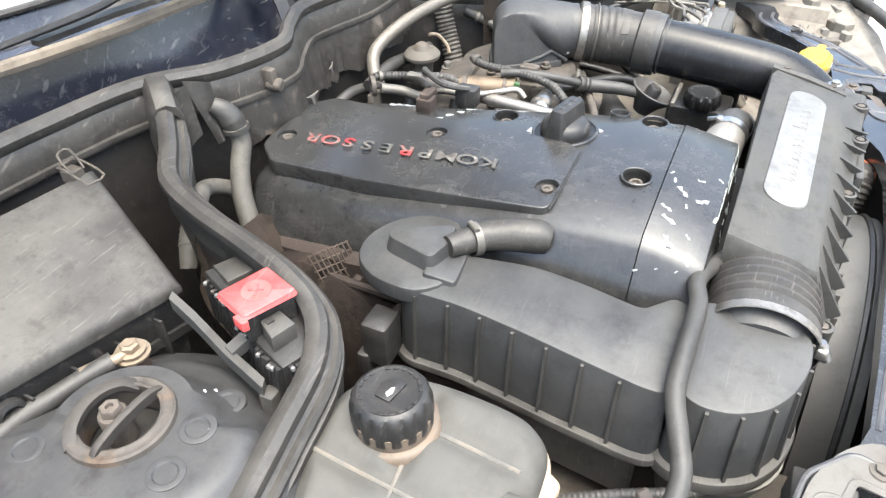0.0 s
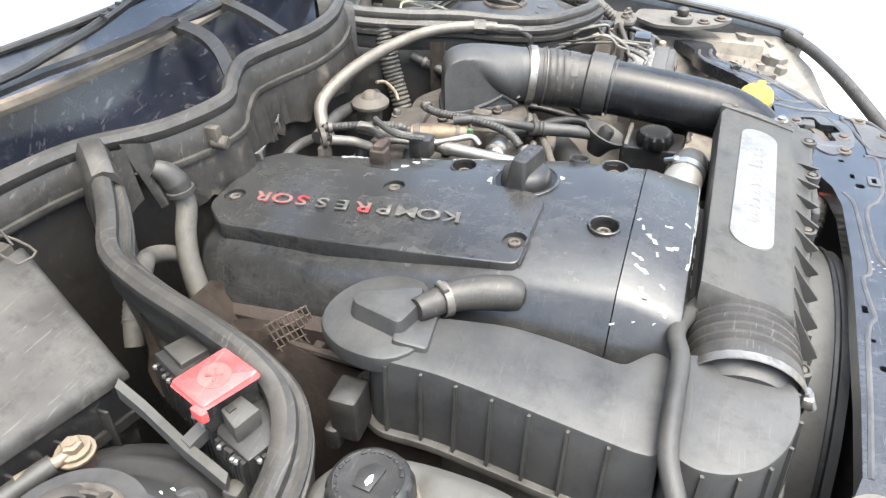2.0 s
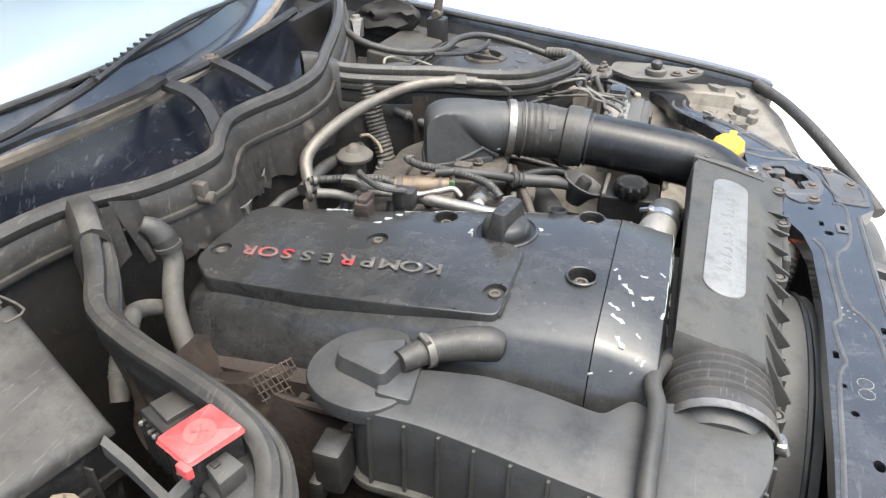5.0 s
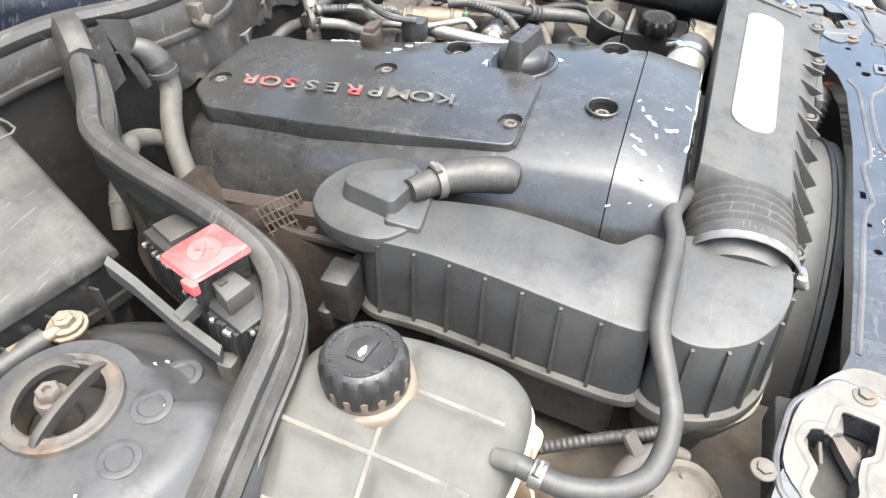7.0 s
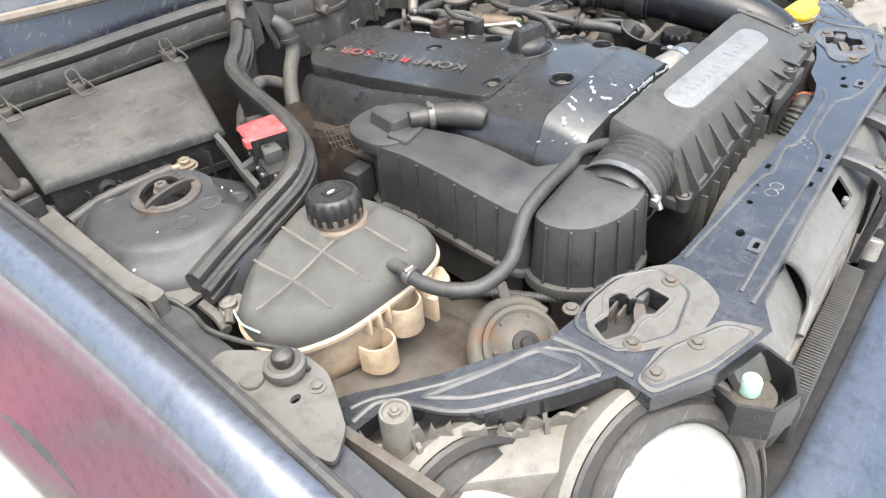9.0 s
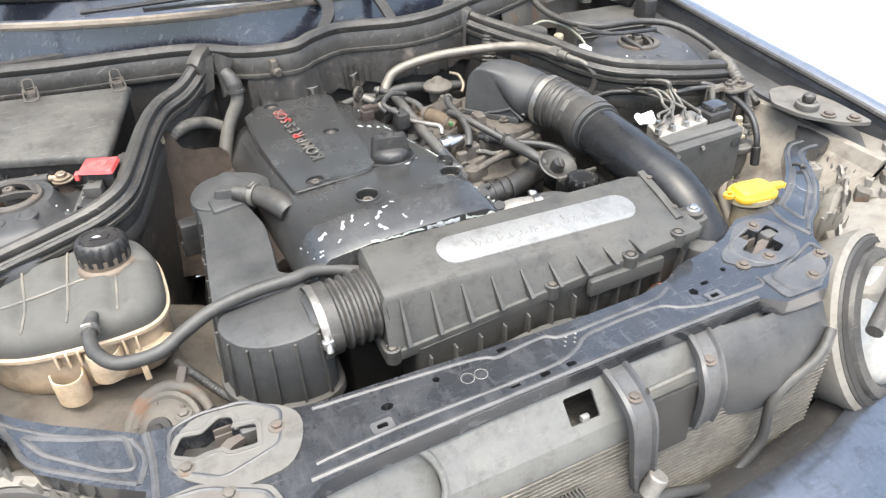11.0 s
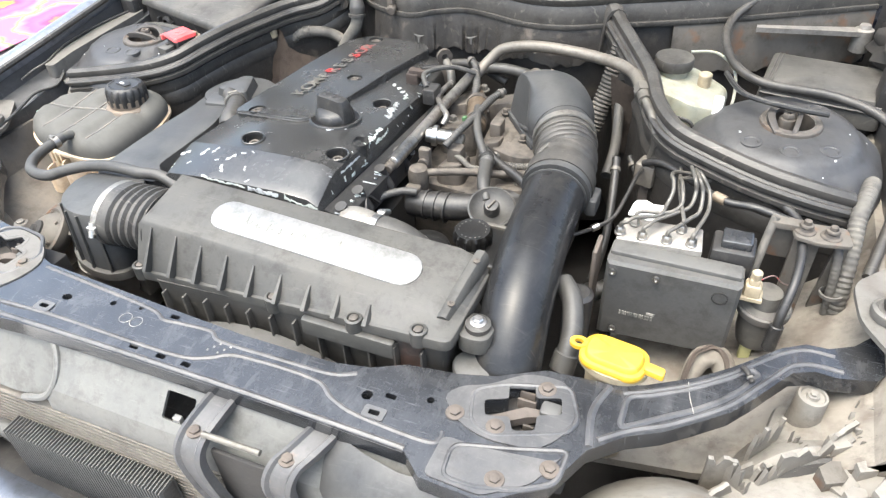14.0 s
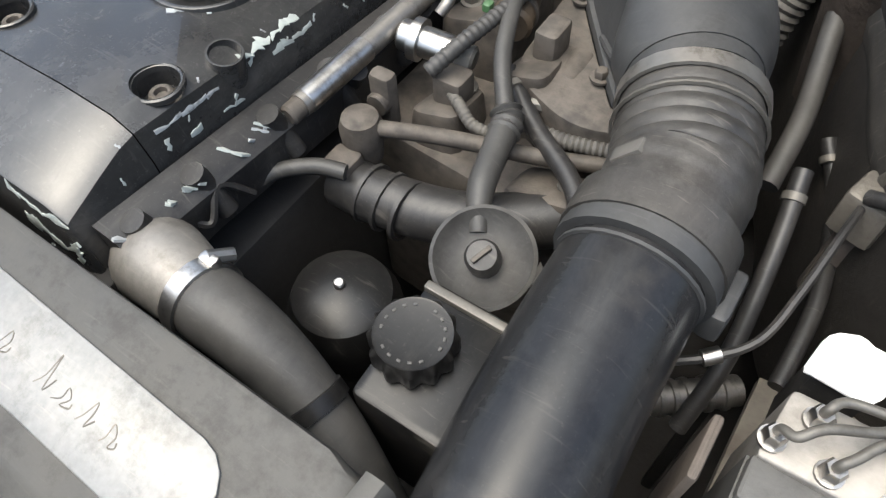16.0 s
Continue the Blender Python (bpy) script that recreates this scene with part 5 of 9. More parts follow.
put("end_rim", loft([[(x + a, y, labz(x, y) + b - 0.004 * abs(t - 0.5)) for a, b in ((-0.007, -0.006), (-0.006, 0.0042), (-0.002, 0.0062), (0.004, 0.0056), (0.008, 0.001), (0.009, -0.012))] for t, x, y in [(k / 8, 0.246 + 0.010 * k / 8, 0.078 + 0.096 * k / 8) for k in range(9)]]), LIDM, ab, "raised rim at the lid's end")
for t in (0.18, 0.82):
    put("rim_screw", lathe([(0.0042, 0), (0.0042, 0.0016), (0.002, 0.002), (0.001, 0.001)], 12), CASTING, ab, "small screw", m=Matrix.Translation((0.248 + 0.010 * t, 0.078 + 0.096 * t, labz(0.25, 0.078 + 0.096 * t) + 0.0046)))
for i in range(12):
    x = -0.13 + i * 0.033
    put("box_rib", box((x - 0.0015, 0.056 - 0.010 * (x + 0.13) / 0.4, 0.64), (x + 0.0015, 0.07, 0.735 + 0.1 * (x - 0.04)), 0.0008), BOX, ab)
put("side_clip", box((0.085, 0.046, 0.735), (0.20, 0.056, 0.757), 0.002), LIDM, ab)


def oblong(x0, y0, x1, y1, r, n=8):
    d = Vector((x1 - x0, y1 - y0)).normalized()
    a = math.atan2(d.y, d.x)
    return [(x1 + r * math.cos(a - math.pi / 2 + math.pi * i / n), y1 + r * math.sin(a - math.pi / 2 + math.pi * i / n)) for i in range(n + 1)] + [(x0 + r * math.cos(a + math.pi / 2 + math.pi * i / n), y0 + r * math.sin(a + math.pi / 2 + math.pi * i / n)) for i in range(n + 1)]


lab = put("badge_plate", prism(oblong(-0.060, 0.134, 0.180, 0.124, 0.0225), lambda x, y: labz(x, y) - 0.004, lambda x, y: labz(x, y) + 0.0042, 0.0008), LABEL, ab, "pale brushed metal badge strip")
sr = random.Random(2)
for i in range(12):
    if i == 7:
        continue
    f = 0.12 + 0.066 * i
    x, y = -0.060 + 0.240 * f, 0.134 - 0.010 * f - 0.006
    tall = 0.019 if i in (0, 8) else sr.uniform(0.008, 0.013)
    put("embossed_mark", tube([(x + (a + sr.uniform(-0.35, 0.35)) * 0.0065, y + b * tall, labz(x, y + b * tall) + 0.0040) for a, b in ((-0.9, 0), (-0.4, 0.3), (0.0, 0.9), (0.15, 0.5), (0.1, 0.0), (0.5, 0.1), (0.9, 0.35))], 0.0005, 5, 3), FIN_EDGE, lab)

# ---- bellows, elbow and intake duct ----
bl = thing("intake_bellows", (-0.19, 0.12, 0.70), "black corrugated rubber intake bellows with steel clamp", "bellows")


def oval(x, cy, cz, ry, rz, n=28, lean=0.0):
    return [(x + lean * math.sin(2 * math.pi * i / n), cy + ry * math.cos(2 * math.pi * i / n), cz + rz * math.sin(2 * math.pi * i / n)) for i in range(n)]


rings = []
for i in range(25):
    x = -0.168 - 0.070 * i / 24
    k = 1.0 - 0.10 * (i % 4 in (1, 2)) if i < 21 else 1.0
    rings.append(oval(x, 0.134 - 0.004 * i / 24, 0.765, 0.049 * k, 0.040 * k))
put("bellows", loft(rings), RUBBER, bl)
rings = [oval(x, 0.130, 0.764, r * 0.0485, r * 0.0398) for x, r in ((-0.237, 1.0), (-0.2375, 1.03), (-0.2465, 1.03), (-0.247, 1.0))]
put("clamp", loft(rings, caps=False, closed=True), RAILM, bl, "dull steel hose clamp")
put("clamp_screw", merge(rod((-0.243, 0.076, 0.762), (-0.243, 0.085, 0.780), 0.0045, 10), box((-0.250, 0.077, 0.766), (-0.236, 0.087, 0.776), 0.002)), STEEL, bl)

DUCT_TOP = [(-0.312, 0.452), (-0.324, 0.436), (-0.323, 0.385), (-0.329, 0.340), (-0.338, 0.275), (-0.345, 0.212), (-0.344, 0.197), (-0.338, 0.192), (-0.236, 0.192), (-0.232, 0.208), (-0.245, 0.220), (-0.258, 0.231), (-0.256, 0.250), (-0.251, 0.285), (-0.247, 0.340), (-0.258, 0.41), (-0.280, 0.452)]
ELBOW_TOP = [(-0.236, 0.184), (-0.341, 0.183), (-0.349, 0.165), (-0.346, 0.142), (-0.333, 0.117), (-0.308, 0.099), (-0.276, 0.090), (-0.250, 0.091), (-0.236, 0.102), (-0.232, 0.160)]


def dz(x, y):
    if y < 0.19:
        return 0.774 + 0.011 * min(1.0, max(0.0, (x + 0.345) / 0.10))
    return 0.770 + 0.006 * min(1.0, max(0.0, (y - 0.19) / 0.12)) + 0.05 * (x + 0.335)


du = thing("intake_duct", (-0.29, 0.27, 0.62), "matt black ribbed plastic intake duct", "intake duct")
sm = rounded(DUCT_TOP, 0.018, 4)
se = rounded(ELBOW_TOP, 0.016, 4)
put("upper_shell", prism(sm, lambda x, y: 0.690 - 0.01 * (y > 0.3), dz, 0.0025, 0.005), DUCT, du)
put("elbow", prism(se, 0.690, dz, 0.0025, 0.005), DUCT, du, "smooth flat-topped elbow")
put("seam_flange", prism(inset(sm, -0.012), lambda x, y: 0.684, lambda x, y: 0.692, 0.003), BOX, du)
put("seam_flange", prism(inset(se, -0.012), lambda x, y: 0.680, lambda x, y: 0.693, 0.003), BOX, du)
put("lower_shell", prism(inset(sm, 0.012), 0.60, 0.686, 0.004), BOX, du, "dusty lower duct shell")
put("meter_body", lathe([(0.036, -0.10), (0.040, -0.055), (0.048, -0.045), (0.056, -0.014), (0.058, -0.006), (0.058, 0.0)], 32), LAMP, du, "pale dusty casting under the elbow", m=Matrix.Translation((-0.290, 0.140, 0.682)) @ pose(0, 0, 0, 4, -4, 0))
put("meter_flange", prism(rounded([(-0.262, 0.120), (-0.228, 0.112), (-0.228, 0.164), (-0.262, 0.170)], 0.006, 3), 0.630, 0.678, 0.004), TAN_STEEL, du, "dusty side flange")


def rib_row(outline, gap, keep):
    """Thin upright ribs on the duct's wall."""
    acc = 0.0
    m = len(outline)
    cx = sum(p[0] for p in outline) / m
    cy = sum(p[1] for p in outline) / m
    for i in range(m):
        A, B = Vector(outline[i]), Vector(outline[(i + 1) % m])
        d = (B - A)
        ln = d.length
        if ln < 1e-6:
            continue
        d /= ln
        pos = gap - acc
        while pos < ln:
            a = A + d * pos
            nrm = Vector((d.y, -d.x))
            if nrm.dot(a - Vector((cx, cy))) < 0:
                nrm = -nrm
            if keep(a):
                p, q, s = a + nrm * 0.0032, a - nrm * 0.006, d * 0.0014
                zt = dz(a.x, a.y) - 0.004
                put("rib", loft([[(p.x - s.x + nrm.x * 0.006, p.y - s.y + nrm.y * 0.006, 0.691), (p.x + s.x + nrm.x * 0.006, p.y + s.y + nrm.y * 0.006, 0.691), (q.x + s.x, q.y + s.y, 0.691), (q.x - s.x, q.y - s.y, 0.691)],
                                 [(p.x - s.x, p.y - s.y, zt), (p.x + s.x, p.y + s.y, zt), (q.x + s.x, q.y + s.y, zt), (q.x - s.x, q.y - s.y, zt)]]), LIDM, du)
            pos += gap
        acc = (acc + ln) % gap


rib_row(sm, 0.0335, lambda a: a.x < -0.30 and a.y > 0.2)
rib_row(se, 0.027, lambda a: a.y < 0.17 and a.x < -0.245)
put("mouth_collar", loft([oval(x, 0.130, 0.763, ry, rz) for x, ry, rz in ((-0.252, 0.038, 0.026), (-0.247, 0.041, 0.029), (-0.238, 0.045, 0.033))]), DUCT, du)

pad = thing("breather_cover", (-0.285, 0.455, 0.74), "leaf-shaped black plastic breather cover with short hose", "cover")
LEAF = [(-0.325, 0.468), (-0.310, 0.496), (-0.288, 0.511), (-0.258, 0.512), (-0.228, 0.496), (-0.211, 0.466), (-0.212, 0.436), (-0.234, 0.420), (-0.258, 0.404), (-0.300, 0.406), (-0.326, 0.430)]
lf = [(p.x, p.y) for p in catmull([(x, y, 0) for x, y in LEAF], 3, True)]
put("leaf", prism(lf, 0.764, lambda x, y: 0.781 - 0.06 * max(0, y - 0.45), 0.004), DUCT, pad)
put("wedge", prism(rounded([(-0.2615, 0.487), (-0.236, 0.425), (-0.264, 0.419), (-0.296, 0.427), (-0.280, 0.482)], 0.008, 4), 0.775, lambda x, y: 0.797 + 0.04 * (0.45 - y), 0.005, 0.004), DUCT, pad)
put("base_pad", prism(rounded([(-0.306, 0.432), (-0.262, 0.436), (-0.252, 0.404), (-0.304, 0.398)], 0.005, 3), 0.76, lambda x, y: 0.783 + 0.10 * (y - 0.405), 0.003, 0.004), DUCT, pad)
put("elbow_hose", tube([(-0.268, 0.422, 0.792), (-0.248, 0.408, 0.790), (-0.234, 0.394, 0.790), (-0.222, 0.372, 0.790), (-0.214, 0.350, 0.789), (-0.210, 0.338, 0.786)], [0.011, 0.0135, 0.0155, 0.0175, 0.0178, 0.015], 16), RUBBER, pad)
put("clamp", clamp_band((-0.246, 0.406, 0.790), (-0.240, 0.400, 0.790), 0.0150), PIPE, pad, "small steel hose clamp")
put("clamp_screw", rod((-0.250, 0.398, 0.806), (-0.240, 0.410, 0.806), 0.0032, 8), PIPE, pad)

# ---- expansion tank ----
tk = thing("expansion_tank", (-0.50, 0.35, 0.60), "aged cream coolant expansion tank with grimy grey top", "coolant tank")
TK = [(-0.592, 0.400), (-0.560, 0.420), (-0.527, 0.432), (-0.489, 0.442), (-0.450, 0.445), (-0.414, 0.426), (-0.397, 0.386), (-0.393, 0.338), (-0.397, 0.292), (-0.415, 0.268), (-0.447, 0.262), (-0.487, 0.265), (-0.562, 0.280), (-0.612, 0.312), (-0.623, 0.343), (-0.615, 0.378)]
ts = [(p.x, p.y) for p in catmull([(x, y, 0) for x, y in TK], 6, True)]


def tz(x, y):
    return 0.752 + 0.05 * (x + 0.50) + 0.055 * max(0.0, y - 0.30)


GROOVES = [[(-0.622, 0.358), (-0.585, 0.355), (-0.541, 0.356), (-0.505, 0.360), (-0.451, 0.364), (-0.394, 0.366)],
           [(-0.556, 0.424), (-0.556, 0.400), (-0.554, 0.344), (-0.557, 0.31), (-0.562, 0.278)],
           [(-0.498, 0.442), (-0.500, 0.415), (-0.503, 0.359), (-0.506, 0.31), (-0.511, 0.268)],
           [(-0.444, 0.368), (-0.446, 0.33), (-0.448, 0.30), (-0.452, 0.260)]]
GROOVES = [[(p.x, p.y) for p in catmull([(x, y, 0) for x, y in g], 4)] for g in GROOVES]


def pillow(x, y):
    """The lobes of the tank's top between its grooves."""
    h = 0.0085
    for g in GROOVES:
        d = 1.0
        for (ax, ay), (bx, by) in zip(g, g[1:]):
            ux, uy = bx - ax, by - ay
            t = max(0.0, min(1.0, ((x - ax) * ux + (y - ay) * uy) / (ux * ux + uy * uy)))
            d = min(d, math.hypot(x - ax - t * ux, y - ay - t * uy))
        h *= 1 - math.exp(-(d / 0.0095) ** 2)
    return h


tcx, tcy = -0.498, 0.356
rings = [[(x, y, z0 + (tz(x, y) - 0.752)) for x, y in inset(ts, d)] for d, z0 in ((0.0, 0.722), (-0.001, 0.735), (0.004, 0.746))]
top0 = inset(ts, 0.010)
for k in (1.0, 0.95, 0.9, 0.84, 0.78, 0.72, 0.66, 0.6, 0.54, 0.48, 0.42, 0.36, 0.3, 0.24, 0.18, 0.12, 0.06, 0.01):
    ring = []
    for x0, y0 in top0:
        x, y = tcx + (x0 - tcx) * k, tcy + (y0 - tcy) * k
        ring.append((x, y, tz(x, y) - 0.001 + min(1.0, (1.0 - k) / 0.12 + 0.12) * pillow(x, y)))
    rings.append(ring)
put("upper_shell", loft(rings), TANK_TOP, tk, "grey grimy top shell with lobes", sharp=70)
put("seam", loft([[(x, y, z0 + (tz(x, y) - 0.752)) for x, y in inset(ts, d)] for d, z0 in ((0.002, 0.717), (-0.004, 0.719), (-0.004, 0.724), (0.002, 0.726))]), TANK, tk, "cream welded seam")
put("lower_shell", loft([[(x, y, z0 + (tz(x, y) - 0.752) * 0.6) for x, y in inset(ts, d)] for d, z0 in ((0.040, 0.636), (0.018, 0.642), (0.009, 0.652), (0.006, 0.668), (0.004, 0.719))]), TANK, tk, "cream translucent lower shell")


for g in GROOVES:
    put("top_groove", tube([(x, y, tz(x, y) - 0.0004) for x, y in g[2:-2]], 0.0018, 6, 1), GROOVE, tk, "pale groove line")
put("neck", lathe([(0.0400, -0.010), (0.0388, 0.003), (0.0370, 0.0055), (0.0355, 0.0065), (0.0325, 0.007), (0.0325, 0.020)], 36), NECK, tk, "stained filler neck", m=Matrix.Translation((-0.452, 0.385, 0.757)))
put("hose_spout", tube([(-0.478, 0.278, 0.756), (-0.480, 0.264, 0.760), (-0.482, 0.250, 0.759)], 0.0072, 12), TANK_TOP, tk)
put("ear", prism(rounded([(-0.622, 0.425), (-0.585, 0.425), (-0.585, 0.395), (-0.622, 0.395)], 0.012, 4), 0.715, 0.728, 0.002), LAMP, tk)
put("ear_bush", lathe([(0.010, 0), (0.010, 0.008), (0.006, 0.009), (0.001, 0.006)], 16), LAMP, tk, m=Matrix.Translation((-0.606, 0.41, 0.726)))
put("ear", prism(rounded([(-0.49, 0.44), (-0.46, 0.455), (-0.475, 0.475), (-0.505, 0.465)], 0.006, 3), 0.735, 0.75, 0.002), CREAM, tk)
for hook, low, high in (([(-0.548, 0.276), (-0.545, 0.260), (-0.533, 0.249), (-0.518, 0.250), (-0.511, 0.262), (-0.512, 0.276)], 0.652, 0.690), ([(-0.502, 0.274), (-0.498, 0.256), (-0.484, 0.247), (-0.468, 0.251), (-0.461, 0.264)], 0.672, 0.712)):
    put("bracket", strip([(x, y, 0) for x, y in hook], 1, 5, prof=[(-0.0018, low), (0.0018, low), (0.0018, high - 0.002), (0.001, high), (-0.001, high), (-0.0018, high - 0.002)]), TANK, tk, "moulded cream mounting hook")
put("bracket", merge(prism(rounded([(-0.455, 0.288), (-0.425, 0.292), (-0.398, 0.276), (-0.410, 0.252), (-0.446, 0.258)], 0.006, 3), 0.688, lambda x, y: 0.696 + 0.08 * (x + 0.43), 0.002), prism(rounded([(-0.448, 0.278), (-0.440, 0.278), (-0.438, 0.250), (-0.446, 0.250)], 0.002, 2), 0.655, 0.690, 0.001)), TANK, tk, "moulded cream mounting tab")
for x, y in ((-0.533, 0.272), (-0.520, 0.269), (-0.507, 0.267), (-0.455, 0.262), (-0.44, 0.262)):
    put("rib", box((x - 0.0015, y - 0.006, 0.700), (x + 0.0015, y + 0.012, 0.722), 0.0006), TANK, tk)

cap_m = Matrix.Translation((-0.452, 0.385, 0.774)) @ pose(0, 0, 0, -3, 2, 0) @ Matrix.Diagonal((0.96, 0.96, 0.92, 1))
ringp = []
for r, z in ((0.0325, -0.009), (0.0345, -0.006), (0.0345, 0.014), (0.0330, 0.0195), (0.0305, 0.0235), (0.027, 0.0255), (0.024, 0.0248), (0.001, 0.0254)):
    ringp.append([((r - (0.0020 * max(0.0, math.cos(2 * math.pi * j / 6)) if -0.007 < z < 0.022 else 0)) * math.cos(2 * math.pi * j / 96), (r - (0.0020 * max(0.0, math.cos(2 * math.pi * j / 6)) if -0.007 < z < 0.022 else 0)) * math.sin(2 * math.pi * j / 96), z) for j in range(96)])
cp = put("cap", loft(ringp), BLACK, tk, "black ribbed coolant cap", m=cap_m)
put("arrow_mark", prism([(-0.012, -0.006), (0.010, -0.010), (0.014, 0.0), (0.004, 0.010), (-0.010, 0.008)], 0.0255, 0.0272, 0.0004), BLACK, cp, m=cap_m)
put("paint_spot", prism([(-0.008, -0.002), (-0.003, -0.0045), (0.003, -0.003), (0.001, -0.0005), (-0.005, 0.0008)], 0.027, 0.0276, 0.0002), WHITE, cp, "white paint spot", m=cap_m)
for i in range(22):
    a = 2 * math.pi * i / 22
    if i % 7 == 3:
        continue
    put("embossed_bar", box((-0.0014, -0.0022, 0.0252), (0.0014, 0.0022, 0.0262), 0.0003), BLACK, cp, m=cap_m @ pose(0.0262 * math.cos(a) * 0.94, 0.0262 * math.sin(a) * 0.94, 0, 0, 0, math.degrees(a)))

vh = thing("vent_hose", (-0.42, 0.19, 0.74), "grey rubber coolant vent hose from the tank", "hose")
put("hose", tube([(-0.480, 0.262, 0.760), (-0.484, 0.228, 0.757), (-0.475, 0.196, 0.757), (-0.454, 0.174, 0.757), (-0.414, 0.167, 0.762), (-0.380, 0.177, 0.773), (-0.347, 0.187, 0.781), (-0.303, 0.188, 0.789), (-0.252, 0.187, 0.791), (-0.207, 0.192, 0.786), (-0.12, 0.165, 0.762)], 0.0082, 16, 8), HOSE, vh)
put("clamp", clamp_band((-0.4815, 0.252, 0.7588), (-0.4827, 0.242, 0.758), 0.0084), RAILM, vh, "spring clamp")
put("clamp_screw", rod((-0.489, 0.248, 0.767), (-0.478, 0.246, 0.768), 0.0028, 8), RAILM, vh)

# ---- inlet dome, bellows and pipe ----
dm = thing("inlet_dome", (0.20, 0.50, 0.74), "dusty black plastic throttle inlet dome", "air inlet")
DB = [(0.150, 0.560), (0.158, 0.462), (0.215, 0.438), (0.285, 0.470), (0.283, 0.580), (0.225, 0.612), (0.165, 0.600)]
db = rounded(DB, 0.022, 5)
AX = [Vector(p) for p in ((0.238, 0.545, 0.802), (0.258, 0.500, 0.802), (0.277, 0.458, 0.800), (0.296, 0.400, 0.794), (0.2985, 0.343, 0.790), (0.301, 0.245, 0.781), (0.307, 0.162, 0.767), (0.312, 0.112, 0.738), (0.316, 0.084, 0.70), (0.318, 0.075, 0.65))]
cx, cy = 0.221, 0.518
out_d = (AX[2] - AX[1]).normalized()
flat_d = Vector((out_d.x, out_d.y, 0)).normalized()
side_d = Vector((flat_d.y, -flat_d.x, 0))
out_up = side_d.cross(out_d).normalized()
out_up = out_up if out_up.z > 0 else -out_up
O_c = AX[1].lerp(AX[2], 0.75)
cut_n, cut_p = Vector((-0.80, -0.60, 0.17)).normalized(), Vector((0.192, 0.518, 0.775))


def dome_base(f, grow=1.0):
    c, sn = math.cos(f), math.sin(f)
    k = (abs(c) ** 3.6 + abs(sn) ** 3.6) ** (-1 / 3.6) * grow
    p = Vector((cx, cy, 0.768)) - flat_d * (0.051 * c * k) + side_d * (0.060 * sn * k)
    over = (Vector((p.x, p.y, 0.775)) - cut_p).dot(cut_n) - 0.06 * (grow - 1)
    return p - Vector((cut_n.x, cut_n.y, 0)) * over if over > 0 else p


rings = []
NS, NP = 30, 80
for i in range(NS + 1):
    s = i / NS
    ring = []
    for j in range(NP):
        f = 2 * math.pi * j / NP
        c, sn = math.cos(f), math.sin(f)
        B = dome_base(f)
        O = O_c + out_up * (0.0412 * c) + side_d * (0.0412 * sn)
        hv = 0.026 + 0.022 * c
        B2 = B * 0.97 + Vector((cx, cy, 0.768)) * 0.03 + Vector((0, 0, hv))
        C1 = B2 + Vector((0, 0, 0.036 + 0.004 * c))
        C2 = O - out_d * (0.052 + 0.042 * c) + Vector((0, 0, 0.004 + 0.006 * c)) + side_d * (0.026 * sn * abs(sn))
        q = max(0.0, (s - 0.15) / 0.85)
        p = B.lerp(B2, s / 0.15) if s < 0.15 else B2 * (1 - q) ** 3 + C1 * 3 * q * (1 - q) ** 2 + C2 * 3 * q * q * (1 - q) + O * q ** 3
        over = (p - cut_p).dot(cut_n)
        if over > 0:
            p = p - cut_n * over * min(1.0, max(0.0, (0.90 - s) / 0.22))
        ring.append(p)
    rings.append(ring)
put("dome", loft(rings), DUCT, dm, sharp=30)
for g, lo, hi in ((1.055, 0.762, 0.772), (1.10, 0.754, 0.763)):
    put("rim_lip", prism([tuple(dome_base(2 * math.pi * j / 60, g).xy) for j in range(60)], lo, hi, 0.002), DUCT, dm)
put("outlet", tube([AX[1].lerp(AX[2], 0.6), AX[2]], 0.0405, 28, 3), DUCT, dm)
for f, h in ((2.2, 0.772), (0.6, 0.772)):
    q = dome_base(f, 1.10)
    put("rim_bolt", hexbolt((q.x, q.y, h - 0.006), 0.005, 0.006), CASTING, dm)
put("rim_peak", tube([(0.196, 0.512, 0.772), (0.211, 0.492, 0.779), (0.222, 0.478, 0.787), (0.229, 0.468, 0.779), (0.236, 0.458, 0.770)], 0.003, 8, 1), DUCT, dm)
ib = thing("inlet_bellows", (0.29, 0.40, 0.74), "ribbed black rubber inlet bellows between dome and pipe", "bellows")
line = [AX[2].lerp(AX[3], t / 24) if t <= 24 else AX[3].lerp(AX[4], (t - 24) / 20) for t in range(45)]
rr = []
for i in range(45):
    r = 0.0415
    if 8 <= i < 26:
        r = 0.0422 - 0.0014 * (i % 4 == 0)
    if i >= 30:
        r = 0.0405
    if i >= 36:
        r = 0.0465
    rr.append(r)
rings = []
for i, p in enumerate(line):
    d = (line[min(i + 1, 44)] - line[max(i - 1, 0)]).normalized()
    s = Vector((0, 0, 1)).cross(d).normalized()
    u = d.cross(s)
    rings.append([p + s * rr[i] * math.cos(a) + u * rr[i] * math.sin(a) for a in [2 * math.pi * j / 30 for j in range(30)]])
put("bellows", loft(rings), RUBBER, ib)
put("clamp", clamp_band(AX[2].lerp(AX[3], 0.03), AX[2].lerp(AX[3], 0.22), 0.0425), RAILM, ib, "steel worm-drive clamp")
put("clamp_screw", rod((0.236, 0.457, 0.780), (0.240, 0.463, 0.793), 0.004, 8), PIPE, ib)
put("band", clamp_band(AX[2].lerp(AX[3], 0.42), AX[2].lerp(AX[3], 0.46), 0.0428), PIPE, ib)
